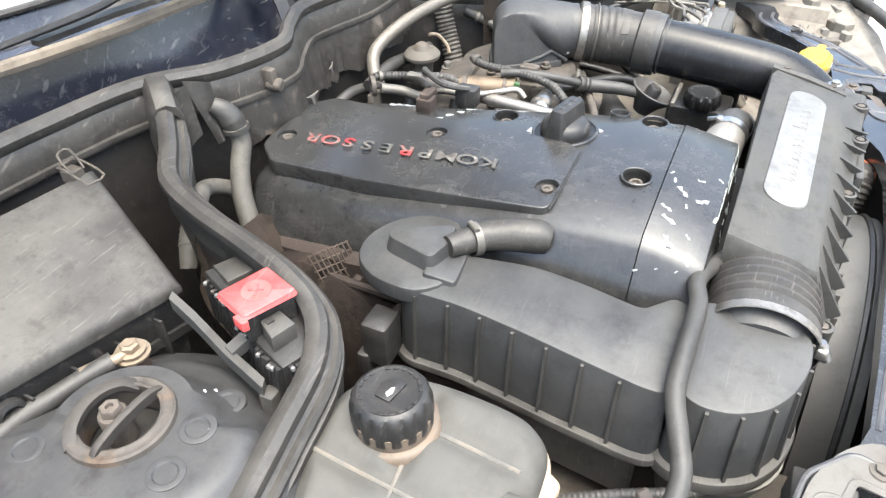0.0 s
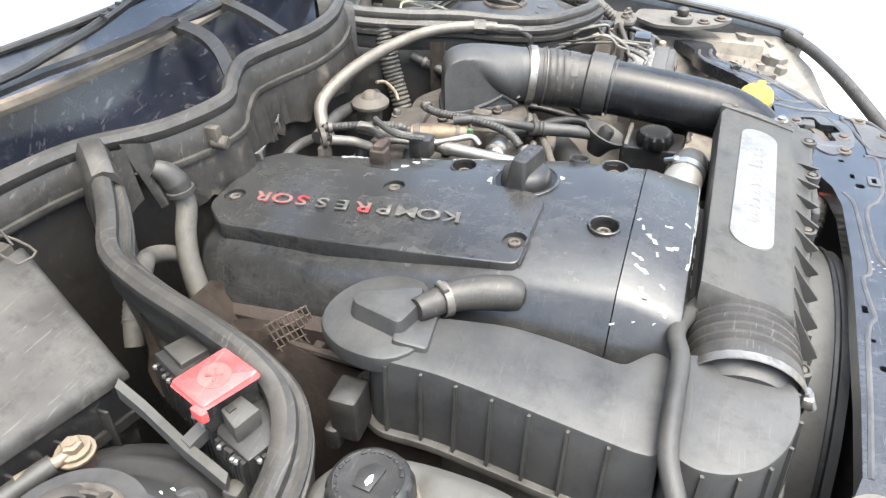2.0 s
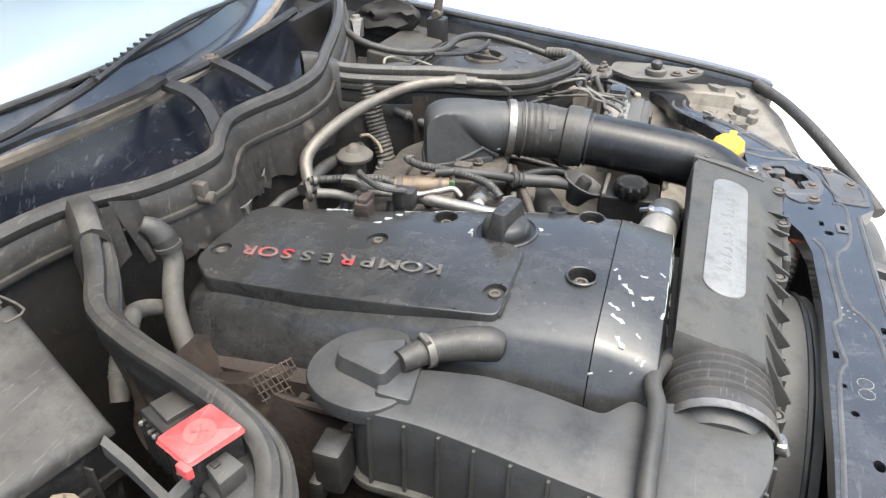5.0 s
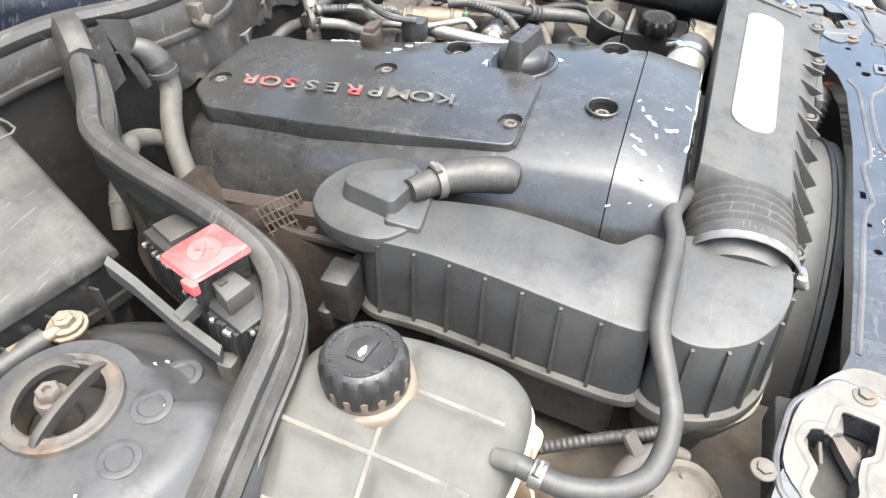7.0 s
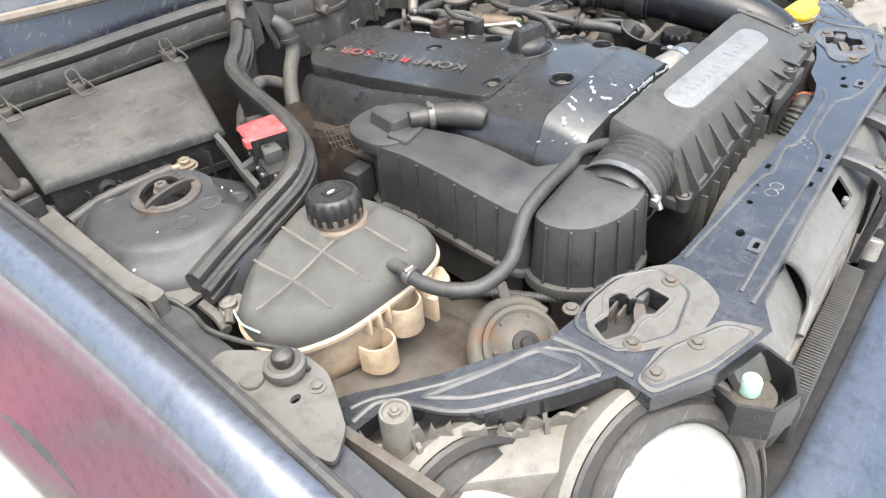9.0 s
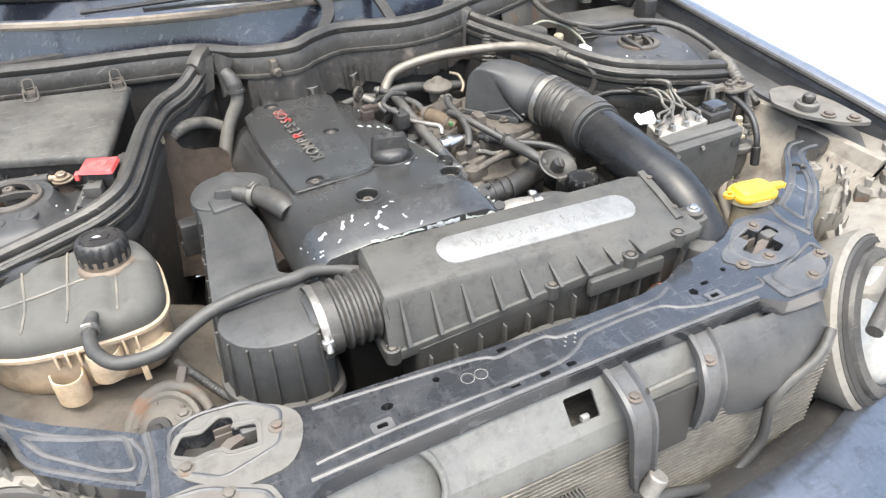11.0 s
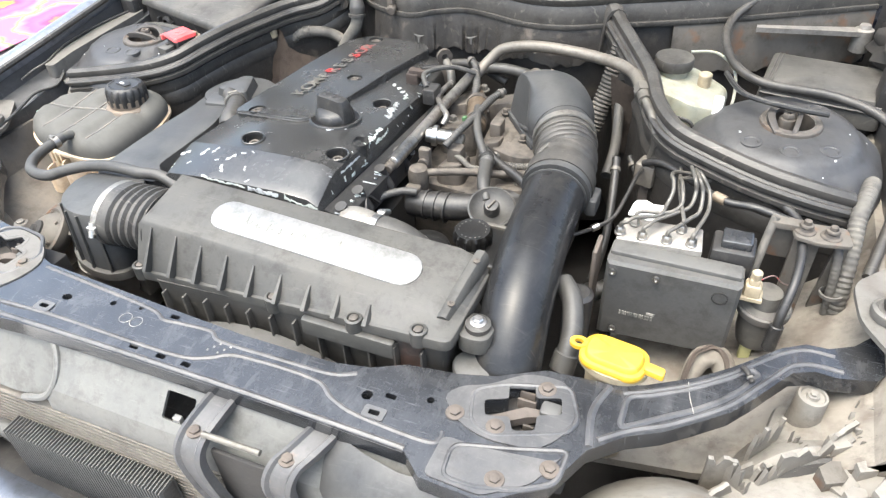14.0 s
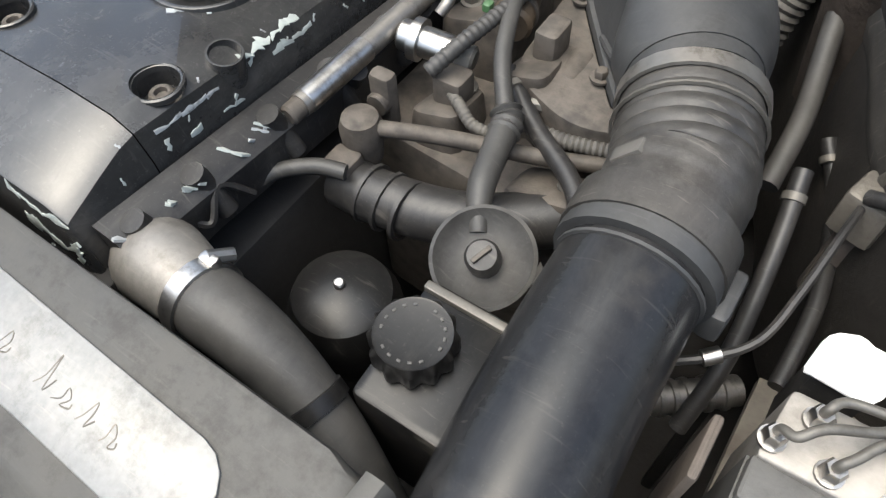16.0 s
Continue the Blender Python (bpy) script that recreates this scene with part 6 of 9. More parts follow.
put("barcode_tag", box((-0.005, -0.010, -0.003), (0.005, 0.010, 0.0008), 0.0004), SHELF, ib, "small printed tag", m=along((0.2672, 0.382, 0.821), (0.2672 - 0.8, 0.382 - 0.1, 0.821 + 0.7)))
pp = thing("inlet_pipe", (0.316, 0.2, 0.62), "large glossy black plastic inlet pipe", "pipe")
put("pipe", tube(AX[4:], [0.0395, 0.0398, 0.0395, 0.039, 0.0385, 0.038], 32, 8), GLOSS, pp)
put("collar", clamp_band(AX[4].lerp(AX[5], -0.06), AX[4].lerp(AX[5], 0.10), 0.039, 0.006), DUCT, pp)
put("collar_ridge", clamp_band(AX[4].lerp(AX[5], 0.13), AX[4].lerp(AX[5], 0.16), 0.0392, 0.0022), DUCT, pp)
put("bracket", box((0.338, 0.336, 0.762), (0.352, 0.372, 0.784), 0.003), DUCT, pp)


# ---- compartment beside the right strut tower ----
fb = thing("cabin_filter_box", (-0.50, 0.70, 0.72), "dusty black plastic cabin filter box with wire clips", "filter box")
FB = [Vector(p) for p in ((-0.647, 0.666, 0.819), (-0.420, 0.622, 0.797), (-0.358, 0.774, 0.845), (-0.618, 0.815, 0.850))]
fc = sum(FB, Vector()) / 4


def fbring(k, dzz, n=6):
    r = [p + (fc - p) * k + Vector((0, 0, dzz)) for p in FB]
    return dens(r, n)


put("lid", loft([fbring(-0.004, -0.011), fbring(-0.004, -0.005), fbring(0.02, -0.001), fbring(0.06, 0.0015)]), BOX, fb, "dusty grey lid")
put("body", loft([fbring(0.10, -0.13), fbring(0.05, -0.050), fbring(0.04, -0.0105)]), BLACK, fb, "grimy black filter box body")
f0, f1 = FB[0], FB[1]
put("front_lip", strip([tuple(f0.lerp(f1, t) + Vector((0, 0.003, -0.050))) for t in (0.01, 0.3, 0.5, 0.8, 0.99)], 1, 3, prof=[(-0.004, -0.008), (-0.004, 0.001), (0.003, 0.001), (0.004, -0.008)]), BLACK, fb)
put("screw_boss", lathe([(0.012, 0), (0.012, 0.006), (0.008, 0.008), (0.006, 0.003), (0.001, 0.003)], 18), BLACK, fb, m=Matrix.Translation(f0.lerp(f1, 0.28) + Vector((0.002, 0.002, -0.030))) @ pose(0, 0, 0, 92, 0, -12))
for t in (0.06, 0.42, 0.93):
    p = FB[3].lerp(FB[2], t)
    c = merge(tube([p + Vector((-0.010, -0.03, 0.004)), p + Vector((-0.010, 0.0, 0.014)), p + Vector((-0.006, 0.012, 0.010)), p + Vector((0.006, 0.012, 0.010)), p + Vector((0.010, 0.0, 0.014)), p + Vector((0.010, -0.03, 0.004)), p + Vector((-0.010, -0.03, 0.004))], 0.0013, 6, 3),
              tube([p + Vector((-0.007, -0.008, 0.008)), p + Vector((-0.007, 0.004, 0.026)), p + Vector((0.007, 0.004, 0.026)), p + Vector((0.007, -0.008, 0.008))], 0.0013, 6, 3), box(tuple(p + Vector((-0.008, -0.006, -0.004))), tuple(p + Vector((0.008, 0.010, 0.008))), 0.001))
    put("wire_clip", c, CASTING, fb, "bent wire spring clip")
for i in range(5):
    q = f0.lerp(f1, 0.15 + 0.17 * i) + Vector((0.006, -0.008, -0.075))
    put("body_rib", box(tuple(q), tuple(q + Vector((0.003, 0.02, 0.05))), 0.001), BLACK, fb)

jb = thing("terminal_block", (-0.42, 0.535, 0.74), "black terminal block with red hinged cover", "terminal block")
JB = [(-0.404, 0.604), (-0.371, 0.588), (-0.370, 0.552), (-0.400, 0.500), (-0.426, 0.472), (-0.443, 0.462), (-0.470, 0.472), (-0.456, 0.508), (-0.440, 0.516), (-0.430, 0.548)]
put("block", prism(JB, 0.742, lambda x, y: 0.803 + 0.02 * (y - 0.53), 0.002), BLACK, jb, "dusty black terminal block body")
put("rear_pod", prism([(-0.398, 0.598), (-0.376, 0.587), (-0.386, 0.560), (-0.411, 0.571)], 0.80, 0.809, 0.002), BOX, jb)
put("riser", prism([(-0.442, 0.545), (-0.404, 0.527), (-0.416, 0.494), (-0.455, 0.512)], 0.80, 0.8305, 0.001), BLACK, jb)
put("front_pod", prism(rounded([(-0.448, 0.506), (-0.430, 0.500), (-0.436, 0.480), (-0.459, 0.487)], 0.0015, 2), 0.80, lambda x, y: 0.819 + 0.1 * (y - 0.49), 0.0012), BOX, jb, "grey latch pod with a square window")
put("clip_window", prism([(-0.4465, 0.5025), (-0.4405, 0.5005), (-0.4425, 0.4955), (-0.4485, 0.4975)], 0.8195, 0.8212, 0.0001), DARK, jb)
zr = lambda x, y: 0.835 + 0.05 * (x + 0.43)
cov = put("terminal_cover", prism(rounded([(-0.446, 0.549), (-0.402, 0.529), (-0.416, 0.489), (-0.460, 0.510)], 0.004, 3), 0.830, zr, 0.003, 0.001), RED, jb, "bright red plastic terminal cover")
put("emblem", loft([[(-0.431 + r * math.cos(a), 0.519 + r * math.sin(a), zr(-0.431 + r * math.cos(a), 0) + h) for a in [2 * math.pi * j / 24 for j in range(24)]] for r, h in ((0.0128, -0.001), (0.0125, 0.0005), (0.001, 0.0005))]), RED_PALE, cov, "faded round emblem")
for a in (25, 115):
    put("emblem_cross", box((-0.0065, -0.0011, -0.001), (0.0065, 0.0011, 0.0010), 0.0002), RED, cov, m=Matrix.Translation((-0.431, 0.519, zr(-0.431, 0))) @ pose(0, 0, 0, 0, -2.8, a))
put("cover_hinge", prism(rounded([(-0.4615, 0.521), (-0.4555, 0.518), (-0.460, 0.505), (-0.4655, 0.508)], 0.002, 2), 0.8225, 0.8315, 0.001), RED, jb)
# fuse legs hang in two combs along the open side of the block
jr = random.Random(4)
for (ax, ay), (bx, by), n in (((-0.406, 0.602), (-0.432, 0.546), 8), ((-0.440, 0.540), (-0.452, 0.512), 4), ((-0.457, 0.508), (-0.4705, 0.474), 7), ((-0.466, 0.470), (-0.446, 0.461), 4)):
    way = Vector((bx - ax, by - ay, 0)).normalized()
    out = Vector((way.y, -way.x, 0))
    for i in range(n):
        q = Vector((ax, ay, 0)).lerp(Vector((bx, by, 0)), (i + 0.5) / n)
        w = 0.0021 if n > 4 else 0.0019
        h = 0.7985 + jr.uniform(-0.002, 0.002)
        rings = []
        for z, g in ((0.752 + jr.uniform(0, 0.008), 0.0038), (0.790, 0.0040), (h, 0.0022)):
            rings.append([q - way * w - out * 0.003 + Vector((0, 0, z)), q + way * w - out * 0.003 + Vector((0, 0, z)), q + way * w + out * g + Vector((0, 0, z)), q - way * w + out * g + Vector((0, 0, z))])
        put("fuse_leg", loft(rings), BLACK, jb)
        if jr.random() < 0.5:
            c = q + out * 0.0032 + Vector((0, 0, h - 0.001))
            put("pin", box(tuple(c - Vector((0.0016, 0.0016, 0.002))), tuple(c + Vector((0.0016, 0.0016, 0.0012))), 0.0004), jr.choice((LABEL, LABEL, RUSTY)), jb, "bright pin")
for i in range(5):
    put("side_pin", rod((-0.399 - 0.006 * i, 0.508 - 0.0085 * i, 0.80), (-0.396 - 0.006 * i, 0.506 - 0.0085 * i, 0.8085), 0.0016, 6), BLACK, jb)
st = thing("stay_bracket", (-0.462, 0.547, 0.74), "grey plastic stay beside the filter box", "bracket")
put("bar", loft([[Vector(p) + Vector((a, b, c)) for a, b, c in ((-0.0045, -0.002, -0.012), (0.0045, 0.002, -0.012), (0.0045, 0.002, 0.002), (-0.0045, -0.002, 0.002))] for p in ((-0.436, 0.618, 0.795), (-0.446, 0.585, 0.792), (-0.464, 0.534, 0.786), (-0.478, 0.488, 0.783))]), CTRL, st)
put("arm", loft([[Vector(p) + Vector((a, b, c)) for a, b, c in ((-0.002, -0.0055, -0.008), (0.002, 0.0055, -0.008), (0.002, 0.0055, 0.003), (-0.002, -0.0055, 0.003))] for p in ((-0.464, 0.533, 0.787), (-0.446, 0.526, 0.793), (-0.438, 0.522, 0.795))]), CTRL, st)
put("foot", box((-0.484, 0.478, 0.70), (-0.470, 0.492, 0.775), 0.002), BOX, st)
cb = thing("ground_cable", (-0.54, 0.66, 0.74), "thick black cable with tan crimped lug", "cable")
put("cable", tube([(-0.508, 0.621, 0.781), (-0.522, 0.628, 0.779), (-0.552, 0.640, 0.776), (-0.590, 0.651, 0.774), (-0.640, 0.652, 0.768)], 0.0085, 12), HOSE, cb)
put("lug", tube([(-0.494, 0.617, 0.7815), (-0.507, 0.620, 0.7815), (-0.512, 0.624, 0.781), (-0.530, 0.633, 0.779)], [0.004, 0.005, 0.0065, 0.0078], 10), BRASS, cb, "tan crimped cable lug")

# hoses by the firewall
dh = thing("drain_hose", (-0.21, 0.71, 0.69), "pale dusty drain hose with moulded elbow", "hose")
put("hose", tube([(-0.192, 0.732, 0.822), (-0.194, 0.726, 0.797), (-0.211, 0.721, 0.771), (-0.226, 0.712, 0.743), (-0.242, 0.691, 0.706), (-0.250, 0.657, 0.665), (-0.256, 0.63, 0.62)], [0.0115, 0.0115, 0.0125, 0.0135], 16), PALE_HOSE, dh)
put("boot", tube([(-0.203, 0.749, 0.846), (-0.197, 0.740, 0.838), (-0.193, 0.734, 0.826), (-0.1925, 0.730, 0.815)], [0.009, 0.0125, 0.0150, 0.0130], 16), HOSE, dh, "dusty rubber boot")
put("collar", clamp_band((-0.1926, 0.7305, 0.818), (-0.1924, 0.7295, 0.812), 0.0135, 0.0025, 18), HOSE, dh)
sh = thing("vent_stub", (-0.24, 0.745, 0.72), "arched pale grey vent hose with ribbed end", "hose")
put("stub", tube([(-0.350, 0.690, 0.735), (-0.328, 0.700, 0.762), (-0.290, 0.716, 0.776), (-0.256, 0.738, 0.766), (-0.228, 0.736, 0.752), (-0.214, 0.722, 0.738)], [0.0095, 0.0105, 0.0105, 0.010, 0.009], 14), PALE_HOSE, sh)
put("ribbed_end", tube([(-0.338, 0.6955, 0.752), (-0.312, 0.707, 0.771), (-0.290, 0.716, 0.7765)], 0.0118, 14, 6, 0.006, 0.10), PALE_HOSE, sh)
es = thing("heat_shield", (-0.31, 0.58, 0.58), "rusty brown crumpled exhaust heat shield", "heat shield")
bm = bmesh.new()
nr = random.Random(3)
for i in range(11):
    for j in range(7):
        u, v = i / 10, j / 6
        bm.verts.new((-0.262 - 0.075 * math.sin(v * 1.5) - 0.012 * math.sin(u * 7), 0.38 + 0.32 * u, 0.705 - 0.05 * abs(v - 0.15) - 0.13 * v * v + 0.010 * math.sin(u * 11 + v * 4) + nr.uniform(-0.004, 0.004)))
bm.verts.ensure_lookup_table()
for i in range(10):
    for j in range(6):
        a = i * 7 + j
        bm.faces.new((bm.verts[a], bm.verts[a + 1], bm.verts[a + 8], bm.verts[a + 7]))
bmesh.ops.solidify(bm, geom=bm.faces[:], thickness=0.003)
put("shield", bm, SHIELD, es)
put("shield_bolt", hexbolt((-0.285, 0.47, 0.700), 0.007, 0.006), RUSTY, es, "rusty bolt")
put("edge_roll", tube([(-0.268, 0.39, 0.700), (-0.272, 0.48, 0.704), (-0.266, 0.58, 0.700), (-0.270, 0.68, 0.702)], 0.005, 8), SHIELD, es)
ex = thing("exhaust_shield", (-0.30, 0.62, 0.55), "crumpled brown exhaust shield standing behind the duct", "heat shield")
bm = bmesh.new()
XT = [(-0.372, 0.735), (-0.360, 0.752), (-0.350, 0.792), (-0.336, 0.800), (-0.322, 0.794), (-0.310, 0.766), (-0.290, 0.754), (-0.266, 0.752), (-0.246, 0.744), (-0.236, 0.735)]
grid = []
for x, zt in XT:
    col = []
    for k in range(11):
        v = k / 10
        col.append(bm.verts.new((x + 0.004 * noise.noise(Vector((x * 40, v * 3, 1))), 0.665 - 0.115 * v ** 1.3 + 0.016 * noise.noise(Vector((x * 34, v * 3.5, 0))), zt - (zt - 0.58) * v)))
    grid.append(col)
for a, b in zip(grid, grid[1:]):
    for k in range(10):
        bm.faces.new((a[k], a[k + 1], b[k + 1], b[k]))
bmesh.ops.solidify(bm, geom=bm.faces[:], thickness=0.004)
put("sheet", bm, SHIELD_TAN, ex)
put("clip", merge(box((-0.346, 0.652, 0.782), (-0.332, 0.668, 0.806), 0.003), box((-0.351, 0.655, 0.796), (-0.342, 0.664, 0.803), 0.002)), CREAM, ex, "cream plastic clip")
bars = []
for k in range(9):
    bars.append(rod((-0.280 + 0.005 * k, 0.585 - 0.003 * k, 0.735), (-0.276 + 0.005 * k, 0.555 - 0.003 * k, 0.655), 0.0009, 5))
    bars.append(rod((-0.281, 0.586 - 0.0036 * k, 0.733 - 0.0095 * k), (-0.238, 0.560 - 0.0036 * k, 0.733 - 0.0095 * k), 0.0009, 5))
put("wire_mesh", merge(*bars), SHIELD_TAN, ex, "dusty wire mesh panel")
dk = thing("duct_clip", (-0.335, 0.475, 0.66), "black moulded clip at the duct end", "clip")
put("clip", merge(box((-0.352, 0.450, 0.69), (-0.318, 0.478, 0.74), 0.003), box((-0.356, 0.470, 0.675), (-0.322, 0.484, 0.70), 0.003)), BLACK, dk)

# ---- wing shelf, buffers, horn ----
sf = thing("wing_shelf", (-0.655, 0.30, 0.70), "dusty painted steel shelf bracket on the inner wing", "bracket")
put("shelf", plate(rounded([(-0.666, 0.336), (-0.642, 0.304), (-0.620, 0.272), (-0.621, 0.237), (-0.640, 0.205), (-0.656, 0.180), (-0.689, 0.163), (-0.700, 0.225), (-0.698, 0.33)], 0.010, 3), [ell(-0.662, 0.238, 0.006, 0.004)], lambda x, y: 0.742 + 0.10 * (y - 0.20) - 0.2 * max(0, x + 0.62), 0.006), SHELF, sf)
put("bolt", hexbolt((-0.640, 0.232, 0.744), 0.006, 0.004), SHELF, sf)
put("pressed_seat", lathe([(0.012, 0), (0.011, 0.002), (0.001, 0.002)], 18), SHELF, sf, m=Matrix.Translation((-0.672, 0.285, 0.751)))
put("wing_ledge", plate(rounded([(-0.650, 0.668), (-0.657, 0.56), (-0.662, 0.48), (-0.657, 0.425), (-0.676, 0.422), (-0.690, 0.49), (-0.689, 0.57), (-0.674, 0.665)], 0.008, 3), [], lambda x, y: 0.781 + 0.06 * (y - 0.42), 0.024), SHELF, car, "pale dusty ledge inside the fender")
put("ledge_wire", tube([(-0.672, 0.655, 0.797), (-0.690, 0.57, 0.793), (-0.691, 0.49, 0.788), (-0.678, 0.435, 0.783), (-0.684, 0.405, 0.778), (-0.690, 0.380, 0.770)], 0.0022, 8, 4), RUBBER, car)
sf2 = car
put("wing_panel", plate(rounded([(-0.655, 0.72), (-0.625, 0.70), (-0.632, 0.60), (-0.608, 0.475), (-0.575, 0.455), (-0.590, 0.425), (-0.650, 0.425), (-0.675, 0.50)], 0.01, 3), [], lambda x, y: 0.752 + 0.06 * (y - 0.42), 0.005), SHELF, sf2)
put("wing_fold", tube([(-0.600, 0.47, 0.757), (-0.612, 0.52, 0.76), (-0.632, 0.62, 0.766)], 0.004, 8), PAINT_DUST, sf2)
gw = thing("wire_loop", (-0.61, 0.41, 0.72), "grey wiring loop with a thin green wire", "wire")
put("loop", tube([(-0.690, 0.50, 0.765), (-0.680, 0.46, 0.764), (-0.655, 0.44, 0.762), (-0.648, 0.41, 0.752), (-0.655, 0.37, 0.755), (-0.645, 0.33, 0.752), (-0.63, 0.29, 0.752), (-0.632, 0.25, 0.75)], 0.0028, 8), HOSE, gw)
put("branch", tube([(-0.628, 0.425, 0.742), (-0.625, 0.405, 0.728), (-0.630, 0.385, 0.724)], 0.006, 8), PALE_HOSE, gw)
put("green_wire", tube([(-0.612, 0.392, 0.735), (-0.622, 0.365, 0.738), (-0.622, 0.335, 0.742)], 0.0012, 6), GREEN, gw, "thin green wire")
put("copper_end", tube([(-0.625, 0.385, 0.73), (-0.615, 0.395, 0.735)], 0.005, 8), RUSTY, gw)


def buffer(x, y, z):
    t = thing("rubber_buffer", (x, y, z - 0.02), "grey rubber bonnet buffer on a dusty bracket", "buffer", "bonnet buffers")
    put("base", lathe([(0.018, -0.012), (0.0205, -0.004), (0.0195, 0.001), (0.016, 0.003), (0.0135, 0.001), (0.001, 0.001)], 28), SHELF, t, m=Matrix.Translation((x, y, z)))
    put("head", lathe([(0.0095, 0.002), (0.0115, 0.008), (0.010, 0.014), (0.006, 0.017), (0.001, 0.018)], 20), RUBBER, t, m=Matrix.Translation((x, y, z)))


buffer(-0.645, 0.267, 0.760)
buffer(0.683, 0.255, 0.782)
lsf = thing("wing_shelf", (0.70, 0.25, 0.74), "dusty tan steel shelf bracket on the inner wing", "bracket")
put("shelf", plate(rounded([(0.650, 0.30), (0.655, 0.24), (0.690, 0.185), (0.735, 0.16), (0.748, 0.25), (0.740, 0.34), (0.690, 0.345)], 0.015, 3), [], 0.772, 0.006), SHELF, lsf)
put("bolt", hexbolt((0.690, 0.215, 0.773), 0.008, 0.005), RUSTY, lsf)
put("bolt", hexbolt((0.715, 0.185, 0.773), 0.008, 0.005), RUSTY, lsf)


def horn(x, y, z, turn):
    t = thing("horn", (x, y, z - 0.05), "dusty grey disc horn behind the crossmember", "horn", "horns")
    m = Matrix.Translation((x, y, z)) @ pose(0, 0, 0, 40, 0, turn)
    put("disc", lathe([(0.001, -0.022), (0.030, -0.022), (0.042, -0.010), (0.045, -0.004), (0.045, 0.004), (0.040, 0.006), (0.036, 0.004), (0.024, 0.016), (0.014, 0.018), (0.001, 0.018)], 32), TAN_STEEL, t, m=m)
    put("trumpet", tube([(0.050 * math.cos(a), 0.050 * math.sin(a), -0.012) for a in [0.6 + 0.42 * k for k in range(11)]], [0.006, 0.010, 0.013, 0.016], 12, 3), TAN_STEEL, t, "dusty coiled trumpet", m=m)
    put("hub", lathe([(0.016, 0.012), (0.015, 0.021), (0.008, 0.023), (0.006, 0.027), (0.001, 0.027)], 20), DARK, t, m=m)
    for k in range(6):
        put("rivet", lathe([(0.003, 0), (0.0025, 0.002), (0.001, 0.0025)], 8), RUSTY, t, m=m @ pose(0.033 * math.cos(k * 1.047), 0.033 * math.sin(k * 1.047), 0.008))
    put("bracket", box((-0.006, 0.03, -0.01), (0.006, 0.075, -0.005), 0.002), RUSTY, t, m=m)


horn(-0.432, 0.140, 0.668, -35)
lh = thing("wiring_conduit", (-0.37, 0.18, 0.62), "thin ribbed grey wiring conduit under the duct", "conduit")
put("conduit", tube([(-0.405, 0.26, 0.66), (-0.395, 0.225, 0.675), (-0.385, 0.20, 0.68), (-0.365, 0.165, 0.676), (-0.34, 0.13, 0.672), (-0.31, 0.105, 0.67)], 0.006, 10, 6, 0.005, 0.14), HOSE, lh)

# ---- front of the car below the crossmember ----
rp = thing("radiator_shroud", (0.0, -0.06, 0.58), "grey dusty plastic radiator shroud with square hole", "panel")


def shroud_pt(x, s):
    """The shroud slopes down and forward from the crossmember's edge."""
    return (x, -0.054 - 0.674 * s, 0.719 - 0.738 * s)


bm = plate([(-0.195, 0.0), (0.30, 0.0), (0.30, 0.058), (-0.192, 0.058), (-0.182, 0.040), (-0.182, 0.022)], [rounded([(-0.027, 0.012), (0.012, 0.012), (0.012, 0.044), (-0.027, 0.044)], 0.002, 1)], 0, 0.004)
for v in bm.verts:
    x, y, z = shroud_pt(v.co.x, v.co.y)
    v.co = Vector((x, y - v.co.z * 0.7, z + v.co.z * 0.6))
bmesh.ops.recalc_face_normals(bm, faces=bm.faces)
put("panel", bm, PANEL, rp)
put("lower_slope", loft([[(x, y, z) for y, z in ((-0.093, 0.677), (-0.0985, 0.664), (-0.100, 0.646), (-0.094, 0.646), (-0.090, 0.668))] for x in (-0.192, -0.05, 0.10, 0.30)]), PANEL, rp)
put("recess", loft([[(x, y - 0.010 * math.sin(math.pi * (x + 0.36) / 0.175), z) for y, z in ((-0.040, 0.722), (-0.056, 0.700), (-0.072, 0.676), (-0.088, 0.652), (-0.080, 0.648), (-0.06, 0.676), (-0.034, 0.712))] for x in (-0.36, -0.33, -0.29, -0.25, -0.21, -0.185)]), PANEL, rp, "curved recess of the shroud")
put("recess_rim", tube([(-0.205, -0.050, 0.724), (-0.189, -0.064, 0.708), (-0.183, -0.078, 0.692), (-0.186, -0.090, 0.676), (-0.200, -0.098, 0.662), (-0.235, -0.100, 0.650)], 0.0045, 8), PANEL, rp)
put("hole_tab", box((-0.012, -0.083, 0.684), (-0.002, -0.076, 0.692), 0.001), LABEL, rp, "pale clip tab")
put("side_duct", loft([[(x, y - 0.022 * math.sin(math.pi * (x - 0.175) / 0.19), z) for y, z in ((-0.050, 0.722), (-0.075, 0.708), (-0.092, 0.680), (-0.098, 0.640), (-0.09, 0.600), (-0.06, 0.60), (-0.05, 0.70))] for x in (0.178, 0.195, 0.22, 0.26, 0.30, 0.335, 0.362)]), DUCT, rp, "glossy black curved side duct")
# flat dark box put in as the shade of the opening between the stays
put("recess_shade", box((0.058, -0.106, 0.600), (0.135, -0.100, 0.700), 0.002), DARK, rp)
rd = thing("radiator", (0.0, -0.04, 0.35), "dusty radiator core with thin horizontal fins", "radiator")
put("core", box((-0.36, -0.092, 0.33), (0.38, -0.02, 0.646), 0.003), FIN, rd)
for i in range(34):
    z = 0.641 - 0.0078 * i
    put("fin", box((-0.358, -0.101, z), (0.378, -0.091, z + 0.0022), 0.0005), FIN_EDGE, rd)
